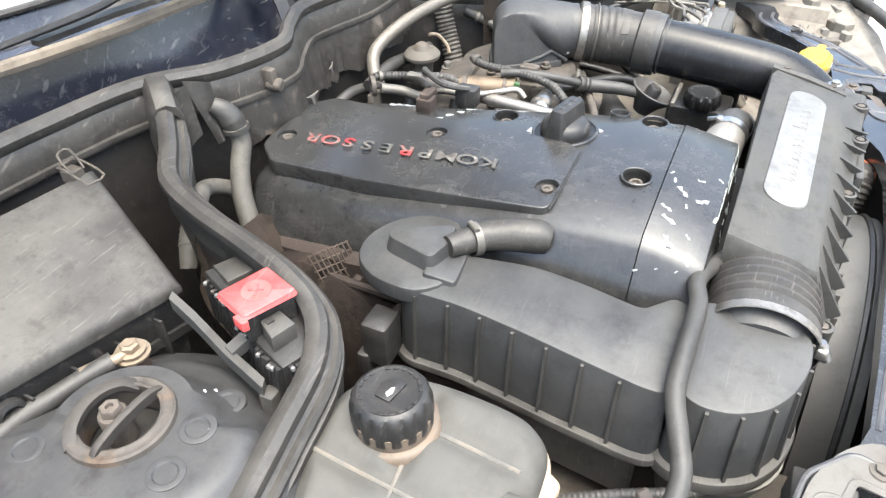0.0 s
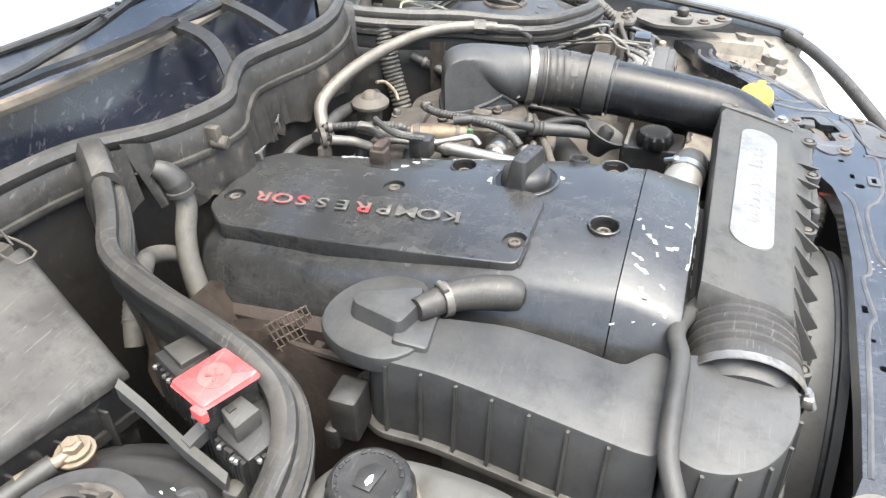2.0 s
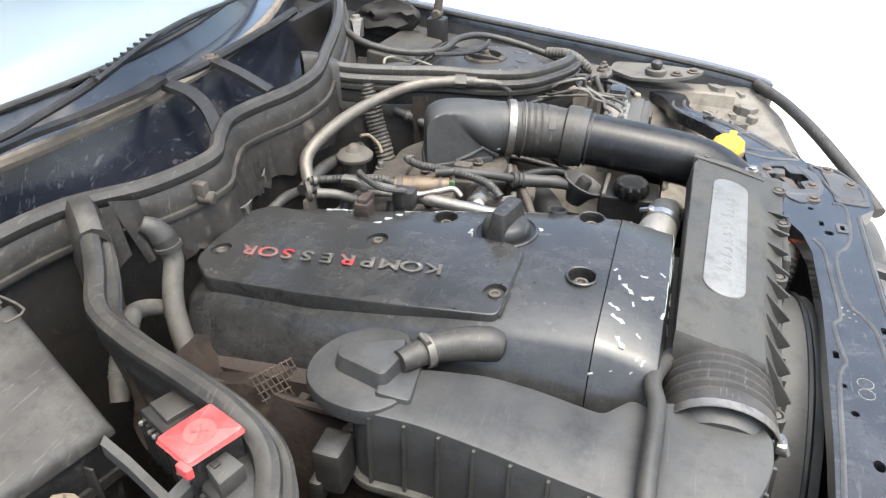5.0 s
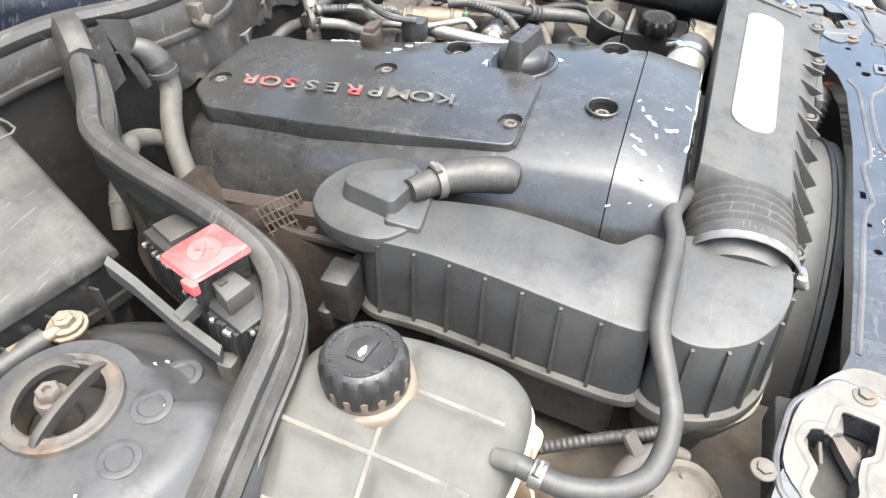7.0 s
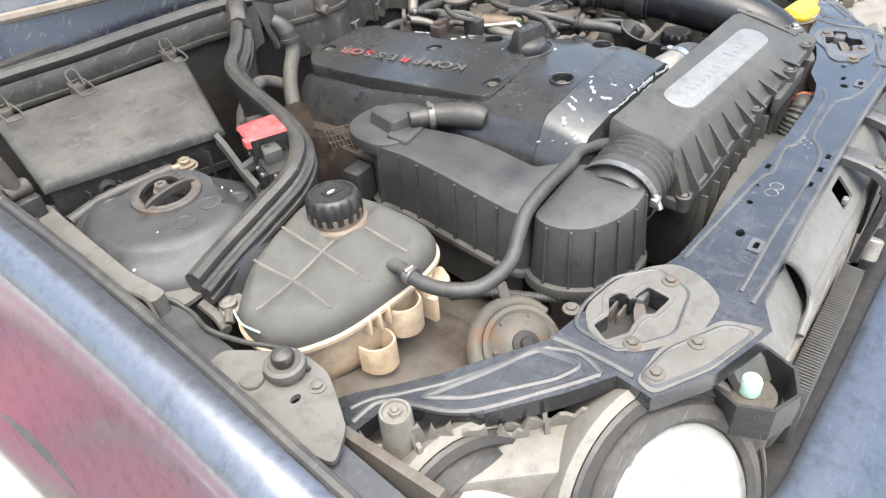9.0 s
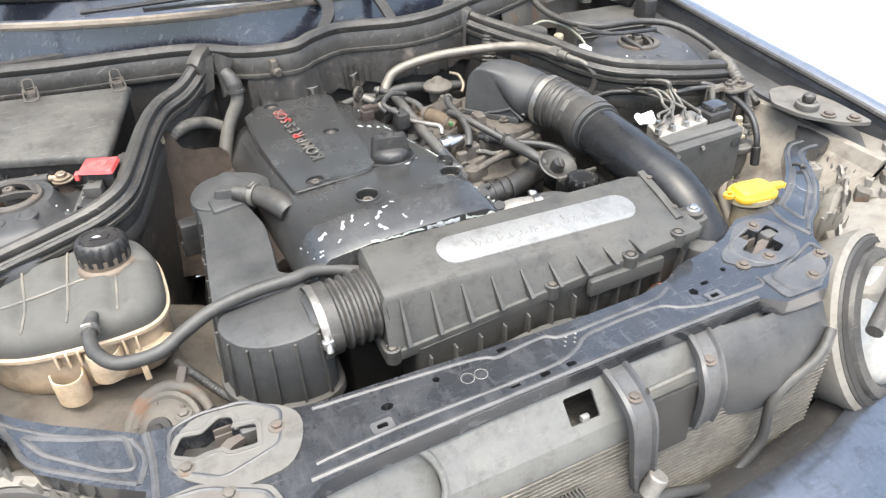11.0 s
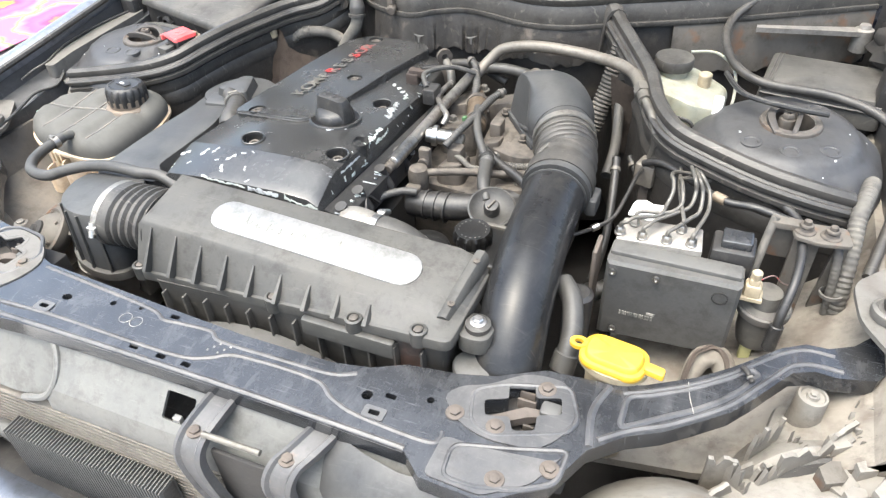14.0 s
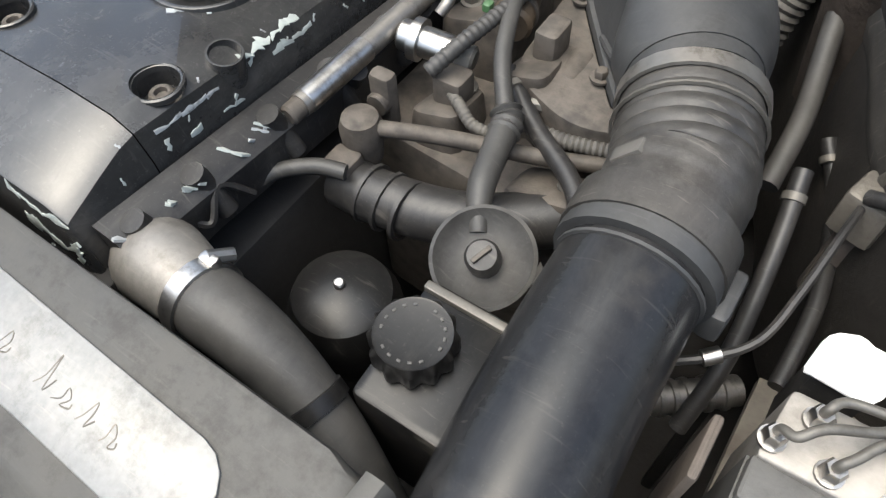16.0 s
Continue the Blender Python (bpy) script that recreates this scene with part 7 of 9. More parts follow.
oc = thing("oil_cooler", (-0.14, -0.12, 0.44), "small black finned oil cooler before the radiator", "oil cooler")
put("core", box((-0.268, -0.126, 0.44), (-0.022, -0.106, 0.600), 0.002), FIN, oc)
for i in range(50):
    x = -0.266 + 0.00493 * i
    put("fin", box((x, -0.130, 0.44), (x + 0.0016, -0.104, 0.604), 0.0003), CTRL, oc)
put("end_pipe", tube([(-0.268, -0.116, 0.580), (-0.285, -0.117, 0.585), (-0.300, -0.112, 0.572), (-0.305, -0.105, 0.54)], 0.010, 12), CTRL, oc)
br = thing("lock_stay", (0.13, -0.09, 0.45), "grey pressed steel centre stays below the crossmember", "bracket")
for path in (((0.046, -0.050, 0.724), (0.044, -0.080, 0.722), (0.041, -0.108, 0.714), (0.042, -0.122, 0.694), (0.050, -0.122, 0.65), (0.062, -0.116, 0.60), (0.075, -0.112, 0.55)), ((0.170, -0.055, 0.724), (0.160, -0.085, 0.722), (0.150, -0.104, 0.716), (0.146, -0.117, 0.696), (0.150, -0.116, 0.66), (0.155, -0.108, 0.62))):
    line = catmull(path, 4)
    rings = []
    for i, p in enumerate(line):
        d = (line[min(i + 1, len(line) - 1)] - line[max(i - 1, 0)]).normalized()
        u = d.cross(Vector((1, 0, 0))).normalized()
        u = -u if u.y > 0 else u
        rings.append([p + Vector((a, 0, 0)) + u * b for a, b in ((-0.017, -0.008), (-0.017, 0.002), (-0.012, 0.004), (-0.009, 0.0), (0.009, 0.0), (0.012, 0.004), (0.017, 0.002), (0.017, -0.008), (0.013, -0.008), (0.013, -0.002), (-0.013, -0.002), (-0.013, -0.008))])
    put("stay", loft(rings), PAINT_DUST, br)
    q = Vector(path[2])
    put("stay_bolt", hexbolt(tuple(q + Vector((0, 0.008, 0.002))), 0.006, 0.004), RUSTY, br, "rusty bolt")
put("cross_rod", rod((0.055, -0.104, 0.724), (0.122, -0.101, 0.722), 0.0035, 10), PIPE, br)
put("joint", rod((0.068, -0.124, 0.555), (0.080, -0.124, 0.585), 0.013, 10, 0.002), ALU, br)
fh = thing("cooler_hose", (0.2, -0.12, 0.5), "black hose curving past the radiator front", "hose")
put("hose", tube([(0.072, -0.126, 0.55), (0.13, -0.128, 0.525), (0.21, -0.120, 0.486), (0.262, -0.119, 0.536), (0.262, -0.118, 0.625), (0.325, -0.116, 0.66), (0.36, -0.10, 0.68)], 0.0075, 10), HOSE, fh)
BUMP = [(-0.66, 0.10), (-0.54, -0.09), (-0.38, -0.155), (-0.18, -0.168), (0.03, -0.174), (0.20, -0.176), (0.38, -0.160), (0.56, -0.08), (0.72, 0.10)]
bp = thing("front_bumper", (0.03, -0.22, 0.25), "navy front bumper with inner lip, sky sheen in its paint colour", "bumper")
put("bumper_skin", strip([(x, y, 0.52) for x, y in BUMP], 1, 6, prof=[(-0.022, -0.016), (-0.022, 0.0), (0.0, 0.004), (0.03, 0.0), (0.075, -0.02), (0.11, -0.07), (0.12, -0.16), (0.10, -0.30), (0.09, -0.30), (0.10, -0.16), (0.06, -0.05), (0.0, -0.016)]), BUMPER_SHEEN, bp)
put("inner_lip", strip([(x, y + 0.012, 0.512) for x, y in BUMP], 1, 6, prof=[(-0.05, -0.03), (-0.05, -0.012), (-0.02, -0.002), (0.0, -0.004), (0.0, -0.03)]), BLACK, bp)
wc = thing("receiver_canister", (-0.35, -0.085, 0.50), "dusty canister with pale green cap in a bracket", "canister")
put("can", lathe([(0.030, -0.14), (0.032, -0.02), (0.028, -0.006), (0.001, -0.004)], 24), CASTING, wc, m=Matrix.Translation((-0.352, -0.082, 0.665)))
put("cap", lathe([(0.011, -0.006), (0.011, 0.008), (0.009, 0.012), (0.001, 0.013)], 16), GREEN, wc, "pale green cap", m=Matrix.Translation((-0.352, -0.082, 0.668)))
put("bracket", loft([[(-0.352 + r * math.cos(a), -0.082 + r * math.sin(a), z) for a in [2 * math.pi * j / 8 for j in range(8)]] for r, z in ((0.046, 0.64), (0.046, 0.685), (0.042, 0.685), (0.042, 0.64))], caps=False, closed=True), BLACK, wc)


rr = random.Random(21)


def jagged(a, b, z0, z1, n=14):
    """A thin broken wall of lamp housing between two points, with a torn upper edge."""
    A, B = Vector(a), Vector(b)
    side = Vector((B.y - A.y, A.x - B.x, 0)).normalized() * 0.0022
    rings = []
    for i in range(n + 1):
        p = A.lerp(B, i / n)
        h = z1 - rr.choice((0.0, 0.004, 0.016, 0.03)) * rr.uniform(0.5, 1)
        rings.append([(p - side).to_tuple() + (z0,), (p + side).to_tuple() + (z0,), (p + side).to_tuple() + (h,), (p - side).to_tuple() + (h,)])
    return loft([[(q[0], q[1], q[3]) for q in r] for r in rings])


def headlamp(sg, dx, post, lab):
    hl = thing("headlight", (sg * 0.55 + dx, 0.04, 0.42), lab, "headlight", "headlights")
    cxs = ((0.480, -0.075, 0.618, 0.128), (0.612, 0.058, 0.625, 0.104))
    for x, y, z, r in cxs:
        m = Matrix.Translation((sg * x + dx, y, z - 0.02)) @ pose(0, 0, 0, 62, 0, 20 * sg)
        put("rim", lathe([(r, -0.05), (r + 0.002, -0.012), (r - 0.004, -0.006), (r - 0.014, -0.008), (r - 0.018, 0.0), (r - 0.030, 0.004), (r - 0.036, -0.002), (r - 0.038, -0.02)], 36), RUBBER, hl, "grey rubber lamp rim", m=m)
        put("lens", lathe([(r - 0.036, -0.008), (r - 0.045, 0.004), (r - 0.07, 0.012), (0.001, 0.016)], 36), LAMP_WHITE, hl, "milky white lens", m=m)
        put("bowl", lathe([(0.02, -0.13), (r * 0.6, -0.125), (r * 0.96, -0.085), (r + 0.004, -0.050), (r + 0.011, -0.030), (r + 0.012, -0.018), (r + 0.004, -0.012), (r - 0.004, -0.02)], 44, False), LAMP, hl, "dusty cream lamp bowl", m=m)
        put("rim_groove", lathe([(r - 0.003, -0.011), (r - 0.001, -0.0075), (r - 0.009, -0.0035), (r - 0.010, -0.008)], 44, False), DARK, hl, m=m)
    put("housing", prism(rounded([(sg * x + dx, y) for x, y in ((0.648, 0.195), (0.60, 0.165), (0.545, 0.105), (0.49, 0.045), (0.45, 0.0), (0.50, -0.03), (0.60, 0.08), (0.67, 0.15))], 0.012, 3), 0.50, 0.672, 0.006), LAMP, hl)
    put("bolt_tower", lathe([(0.0175, -0.08), (0.0158, -0.002), (0.0148, 0.0008), (0.0125, 0.0010), (0.0115, -0.0015), (0.0070, -0.0015), (0.0060, 0.0003), (0.001, 0.0003)], 26), LAMP, hl, m=Matrix.Translation(post))
    put("tower_bolt", hexbolt(post, 0.004, 0.003), LAMP, hl)
    for (ax, ay), (bx, by), z1 in (((0.640, 0.185), (0.585, 0.120), 0.715), ((0.585, 0.120), (0.530, 0.070), 0.700), ((0.545, 0.095), (0.470, 0.020), 0.690), ((0.618, 0.130), (0.606, 0.158), 0.706), ((0.520, 0.055), (0.500, 0.075), 0.702)):
        put("bracket_piece", jagged((sg * ax + dx, ay, 0), (sg * bx + dx, by, 0), 0.62, z1), LAMP, hl, "broken cream bracket piece")
    return hl


LAMP_WHITE = mat("milky_lens", (0.2, 0.2, 0.19), 0.3, dust=0.12, grain=60, bump=0.03, coat=0.4)
headlamp(-1, 0.0, (-0.612, 0.163, 0.728), "dusty headlight unit with milky lens and cream housing")
hl = headlamp(1, 0.055, (0.626, 0.172, 0.714), "dusty headlight unit with broken cream bracket parts")
for a, b, z1 in (((0.575, 0.105, 0), (0.602, 0.140, 0), 0.706), ((0.600, 0.085, 0), (0.700, 0.160, 0), 0.715), ((0.668, 0.178, 0), (0.715, 0.150, 0), 0.722), ((0.535, 0.070, 0), (0.600, 0.085, 0), 0.700), ((0.632, 0.112, 0), (0.612, 0.132, 0), 0.698), ((0.672, 0.128, 0), (0.664, 0.165, 0), 0.716)):
    put("bracket_piece", jagged(a, b, 0.62, z1), LAMP, hl, "broken cream bracket piece")
lr_ = random.Random(9)
for k in range(18):
    x, y = 0.645 + 0.019 * (k % 6) + lr_.uniform(-0.006, 0.006), 0.048 + 0.030 * (k // 6) + 0.006 * (k % 6) + lr_.uniform(-0.006, 0.006)
    a, b, h = lr_.uniform(0.010, 0.020), lr_.uniform(0.005, 0.013), 0.697 + 0.035 * max(0.0, x - 0.64) / 0.1 + lr_.uniform(-0.004, 0.008)
    put("bracket_piece", prism([(-a, -b), (a * lr_.uniform(0.3, 1), -b * lr_.uniform(0.6, 1)), (a, b * lr_.uniform(0.2, 1)), (a * 0.2, b), (-a * 0.9, b * 0.5)], 0.66, h, 0.0012), LAMP if k % 3 else TAN_STEEL, hl, "broken cream bracket piece", m=Matrix.Translation((x, y, 0)) @ pose(0, 0, 0, lr_.uniform(-2, 2), lr_.uniform(-2, 2), lr_.uniform(20, 60)))
put("inner_panel", prism(rounded([(0.60, 0.190), (0.70, 0.225), (0.775, 0.20), (0.775, 0.070), (0.70, 0.005), (0.60, -0.035), (0.50, -0.075), (0.45, -0.05), (0.52, 0.03), (0.58, 0.10)], 0.01, 3), 0.58, lambda x, y: 0.668 + 0.067 * min(1.0, max(0.0, (x - 0.62) / 0.14)), 0.006), LAMP, hl)
fe = thing("lamp_surround", (0.70, 0.05, 0.60), "black rubber edge strip around the lamp opening", "trim")
put("strip", tube([(0.765, 0.06, 0.745), (0.70, 0.01, 0.735), (0.60, -0.035, 0.725), (0.50, -0.085, 0.70), (0.41, -0.125, 0.675)], 0.011, 10), RUBBER, fe)


# ---- left side: brake unit and pipes ----
au = thing("abs_unit", (0.44, 0.28, 0.60), "aluminium brake pressure block with black control box", "brake unit")
put("valve_block", prism(rounded([(0.388, 0.284), (0.488, 0.284), (0.484, 0.322), (0.391, 0.322)], 0.003, 2), 0.69, lambda x, y: 0.776 + 0.06 * (x - 0.38) + 0.15 * (y - 0.284), 0.0015), ALU, au, "dusty machined aluminium block")
cbx = put("control_box", loft([[(0.386 + k, yy + k * 0.4, z0 + k), (0.538 - k, yy + k * 0.4 + 0.002, z0 + 0.008 + k), (0.538 - k, yy + k * 0.4 + 0.004, z1 - k), (0.386 + k, yy + k * 0.4, z1 - k)] for yy, z0, z1, k in ((0.286, 0.655, 0.768, 0.0), (0.250, 0.650, 0.770, 0.0), (0.245, 0.650, 0.770, 0.004))]), CTRL, au, "black plastic control box")
put("box_step", box((0.387, 0.262, 0.768), (0.536, 0.286, 0.7745), 0.002), CTRL, au)
for x, z in ((0.395, 0.757), (0.445, 0.760), (0.405, 0.665)):
    put("box_screw", lathe([(0.0042, 0), (0.0042, 0.003), (0.002, 0.0035), (0.001, 0.0015)], 12), STEEL, cbx, m=Matrix.Translation((x, 0.2460, z)) @ pose(0, 0, 0, 90, 0, 0))
put("round_mark", loft([[(0.517 + r * math.cos(a), 0.2462 - h, 0.752 + r * math.sin(a)) for a in [2 * math.pi * j / 24 for j in range(24)]] for r, h in ((0.009, 0), (0.009, 0.0012), (0.0078, 0.0012), (0.0078, 0))], caps=False, closed=True), BLACK, cbx)
for i in range(12):
    put("code_bar", box((0.410 + 0.0034 * i, 0.2452, 0.692), (0.4122 + 0.0034 * i + 0.0006 * (i % 2), 0.2462, 0.698), 0.0002), GREY_INK, cbx)
put("code_bar", box((0.442, 0.2452, 0.700), (0.452, 0.2462, 0.704), 0.0002), GREY_INK, cbx)
put("connector", prism(rounded([(0.497, 0.288), (0.545, 0.290), (0.545, 0.330), (0.497, 0.330)], 0.004, 2), 0.72, 0.786, 0.003), BLACK, au)
put("connector_cap", prism(rounded([(0.506, 0.296), (0.540, 0.298), (0.540, 0.324), (0.506, 0.324)], 0.003, 2), 0.785, 0.796, 0.002), PAINT, au)
put("bracket", box((0.366, 0.262, 0.62), (0.372, 0.30, 0.765), 0.002), RUSTY, au)
FIT = [(0.391, 0.294, 0.778), (0.418, 0.292, 0.7785), (0.446, 0.292, 0.780), (0.474, 0.293, 0.782), (0.405, 0.312, 0.782), (0.460, 0.313, 0.784)]
RUNS = [
    [(0.397, 0.291, 0.798), (0.406, 0.300, 0.801), (0.431, 0.317, 0.798), (0.437, 0.341, 0.801), (0.440, 0.354, 0.811), (0.437, 0.372, 0.816), (0.434, 0.384, 0.813), (0.441, 0.418, 0.799), (0.500, 0.450, 0.780)],
    [(0.422, 0.297, 0.795), (0.430, 0.309, 0.797), (0.448, 0.327, 0.798), (0.463, 0.344, 0.800), (0.466, 0.362, 0.811), (0.462, 0.368, 0.825), (0.454, 0.41, 0.815)],
    [(0.449, 0.297, 0.795), (0.456, 0.307, 0.796), (0.466, 0.325, 0.796), (0.475, 0.342, 0.797), (0.474, 0.364, 0.810), (0.467, 0.371, 0.824), (0.460, 0.41, 0.812)],
    [(0.476, 0.300, 0.797), (0.478, 0.313, 0.796), (0.482, 0.332, 0.795), (0.485, 0.356, 0.795), (0.481, 0.378, 0.805), (0.468, 0.388, 0.820), (0.462, 0.42, 0.804)],
    [(0.412, 0.320, 0.797), (0.440, 0.326, 0.798), (0.453, 0.340, 0.803), (0.451, 0.358, 0.811), (0.448, 0.376, 0.811), (0.449, 0.402, 0.801), (0.503, 0.438, 0.783)],
    [(0.460, 0.317, 0.799), (0.455, 0.335, 0.801), (0.446, 0.38, 0.800), (0.44, 0.45, 0.79)],
]
for f, run in zip(FIT, RUNS):
    t = thing("brake_pipe", f, "bent grey steel brake pipe with union nut", "pipe", "brake pipes")
    put("pipe", tube([f, (f[0], f[1], f[2] + 0.014)] + run, 0.0025, 10, 8), PIPE, t)
    put("union_nut", merge(lathe([(0.0058, 0), (0.0058, 0.008), (0.0045, 0.010)], 6), lathe([(0.0068, 0), (0.0068, 0.002)], 14)), STEEL, t, "steel union nut", m=Matrix.Translation(f))
pw = thing("paper_scrap", (0.405, 0.340, 0.775), "scrap of white paper behind the brake unit", "paper")
bm = prism(rounded([(0.392, 0.337), (0.428, 0.340), (0.438, 0.366), (0.414, 0.372), (0.396, 0.362)], 0.005, 2), lambda x, y: 0.772 + 0.1 * (y - 0.33) + 0.004 * math.sin(x * 160), lambda x, y: 0.774 + 0.1 * (y - 0.33) + 0.004 * math.sin(x * 160), 0.0005)
put("sheet", bm, WHITE, pw)
put("support", box((0.398, 0.342, 0.70), (0.428, 0.366, 0.770), 0.003), BLACK, pw)
sn = thing("pressure_sensor", (0.55, 0.29, 0.66), "tan pressure switch on a cloudy canister", "sensor")
put("canister", lathe([(0.020, -0.05), (0.024, -0.03), (0.024, 0.0), (0.030, 0.003), (0.030, 0.008), (0.018, 0.012), (0.016, 0.03), (0.001, 0.03)], 24), PALE_HOSE, sn, "cloudy dusty canister", m=Matrix.Translation((0.570, 0.290, 0.712)))
put("plug", merge(box((0.541, 0.268, 0.738), (0.560, 0.286, 0.760), 0.003), box((0.538, 0.266, 0.740), (0.563, 0.288, 0.7445), 0.001), box((0.5445, 0.271, 0.758), (0.5565, 0.283, 0.768), 0.002)), CREAM, sn, "tan plastic plug")
put("rim", lathe([(0.0295, -0.004), (0.031, 0.0), (0.031, 0.006), (0.029, 0.008), (0.0262, 0.007), (0.026, -0.002)], 30, False), SHELF, sn, "pale canister rim", m=Matrix.Translation((0.570, 0.290, 0.714)))
put("plug_tip", rod((0.5505, 0.277, 0.762), (0.5505, 0.277, 0.778), 0.006, 12, 0.002), CREAM, sn)
put("foot", box((0.558, 0.274, 0.63), (0.572, 0.290, 0.668), 0.003), YELLOW_GREEN, sn)
put("wire", tube([(0.556, 0.286, 0.758), (0.57, 0.295, 0.762), (0.582, 0.30, 0.75), (0.60, 0.31, 0.74)], 0.0009, 6), RED_DULL, sn, "thin red wire")
bh = thing("coolant_hose", (0.59, 0.31, 0.70), "black rubber hose with crimped end", "hose")
put("hose", tube([(0.562, 0.405, 0.790), (0.586, 0.380, 0.787), (0.595, 0.332, 0.778), (0.592, 0.288, 0.764), (0.586, 0.262, 0.738), (0.584, 0.254, 0.708)], 0.0055, 12), BLACK, bh)
put("ferrule", rod((0.585, 0.257, 0.722), (0.583, 0.250, 0.690), 0.0078, 14, 0.001), BLACK, bh)
put("bracket", merge(box((0.556, 0.350, 0.790), (0.592, 0.366, 0.798), 0.002), box((0.556, 0.362, 0.74), (0.592, 0.366, 0.795), 0.002)), TAN_STEEL, bh, "pale hose bracket")
put("second_hose", tube([(0.560, 0.358, 0.80), (0.556, 0.345, 0.775), (0.552, 0.328, 0.75), (0.548, 0.32, 0.72)], 0.0052, 10), PALE_HOSE, bh)
lb = thing("fuel_line", (0.50, 0.39, 0.77), "black line with a brass joint along the bulkhead", "pipe")
put("line", tube([(0.39, 0.47, 0.77), (0.42, 0.452, 0.785), (0.496, 0.386, 0.791), (0.538, 0.380, 0.792), (0.587, 0.362, 0.792)], 0.005, 10), BLACK, lb)
put("joint", rod((0.488, 0.392, 0.7905), (0.503, 0.383, 0.7915), 0.0068, 10, 0.001), BRASS, lb, "brass joint")
wb = thing("wing_bracket", (0.615, 0.34, 0.70), "dusty steel bracket on the inner wing", "bracket")
put("plate", prism(rounded([(0.578, 0.368), (0.640, 0.372), (0.646, 0.338), (0.612, 0.332), (0.584, 0.336)], 0.006, 3), 0.788, 0.7925, 0.001), TAN_STEEL, wb, "dusty tan bracket top")
put("leg", prism([(0.586, 0.350), (0.613, 0.346), (0.613, 0.354), (0.586, 0.358)], 0.62, 0.790, 0.001), TAN_STEEL, wb)
put("web", loft([[(0.632, 0.352 + d, 0.79), (0.645, 0.352 + d, 0.79), (0.645, 0.352 + d, 0.62), (0.622, 0.352 + d, 0.62)] for d in (0.0, 0.006)]), TAN_STEEL, wb)
for x, y in ((0.594, 0.352), (0.622, 0.350)):
    put("grommet", lathe([(0.0125, 0.0), (0.0115, 0.002), (0.0085, 0.003), (0.007, 0.006), (0.0082, 0.008), (0.0075, 0.010), (0.005, 0.011), (0.0042, 0.015), (0.001, 0.016)], 20), CASTING, wb, "dirty bolt in a ribbed grommet", m=Matrix.Translation((x, y, 0.792)))
lc = thing("wing_conduit", (0.65, 0.40, 0.72), "dark dusty conduit along the inner wing", "conduit")
put("conduit", tube([(0.668, 0.47, 0.800), (0.658, 0.425, 0.803), (0.652, 0.395, 0.790), (0.652, 0.365, 0.762), (0.652, 0.340, 0.720), (0.655, 0.33, 0.66)], 0.0105, 14, 8, 0.007, 0.12), PALE_HOSE, lc, "dusty ribbed sleeve")
put("branch", tube([(0.622, 0.365, 0.785), (0.632, 0.352, 0.782), (0.637, 0.343, 0.760), (0.640, 0.336, 0.725), (0.644, 0.335, 0.68)], 0.0055, 10, 6, 0.006, 0.10), PALE_HOSE, lc)
put("clip_ring", clamp_band((0.6425, 0.338, 0.722), (0.6430, 0.3375, 0.7165), 0.0118, 0.002, 20), SHELF, lc, "pale clip ring")

fs = thing("crumpled_sleeve", (0.525, 0.235, 0.62), "dust-covered hose bend with brown wires on the inner wing", "hose")
put("sleeve", tube([(0.503, 0.200, 0.618), (0.508, 0.222, 0.640), (0.516, 0.240, 0.655), (0.530, 0.247, 0.659), (0.543, 0.240, 0.650), (0.549, 0.214, 0.628)], [0.008, 0.011, 0.014, 0.016, 0.014, 0.010], 16, 6), WING_PALE, fs, "dust-covered hose bend")
for dx, dz in ((0.0, 0.0), (0.0035, 0.0015), (0.001, 0.004)):
    put("brown_wire", tube([(0.499 + dx, 0.196, 0.632 + dz), (0.500 + dx, 0.212, 0.656 + dz), (0.505 + dx, 0.228, 0.671 + dz), (0.514 + dx, 0.236, 0.675 + dz), (0.524 + 2 * dx, 0.243, 0.676 + dz * 0.5), (0.541 + dx, 0.237, 0.668), (0.552, 0.214, 0.642)], 0.0018, 8, 5), FELT, fs, "brown wire")
put("thin_wire", tube([(0.503, 0.206, 0.650), (0.504, 0.160, 0.700), (0.501, 0.116, 0.7450), (0.505, 0.098, 0.7435), (0.511, 0.080, 0.7435)], 0.0005, 6), GREY_INK, fs, "thin pale wire")
nz = thing("hose_tip", (0.5568, 0.1465, 0.742), "small black hose tip lying on the front panel edge", "hose")
put("tip", tube([(0.5500, 0.1560, 0.7455), (0.5535, 0.1515, 0.7475), (0.5570, 0.1460, 0.7465)], 0.0030, 10, 4), DARK, nz)
put("tip_ring", rod((0.5572, 0.1457, 0.7464), (0.5590, 0.1432, 0.7455), 0.0036, 12, 0.0008), SHELF, nz, "pale ring")
put("tip_end", rod((0.5590, 0.1432, 0.7455), (0.5615, 0.1400, 0.7442), 0.0030, 12, 0.001), DARK, nz)

# washer filler
yc = thing("washer_filler", (0.425, 0.115, 0.62), "bright yellow washer filler lid on a stained neck", "washer cap")
put("neck", loft([ [(x, y, z) for x, y in ell(0.424, 0.116, a, b, 28, -0.14)] for a, b, z in ((0.026, 0.018, 0.60), (0.028, 0.020, 0.735), (0.037, 0.026, 0.742), (0.037, 0.026, 0.750))]), CREAM, yc, "stained cream neck")
turn_l = Matrix.Translation((0.424, 0.117, 0)) @ pose(0, 0, 0, 0, 0, -8)
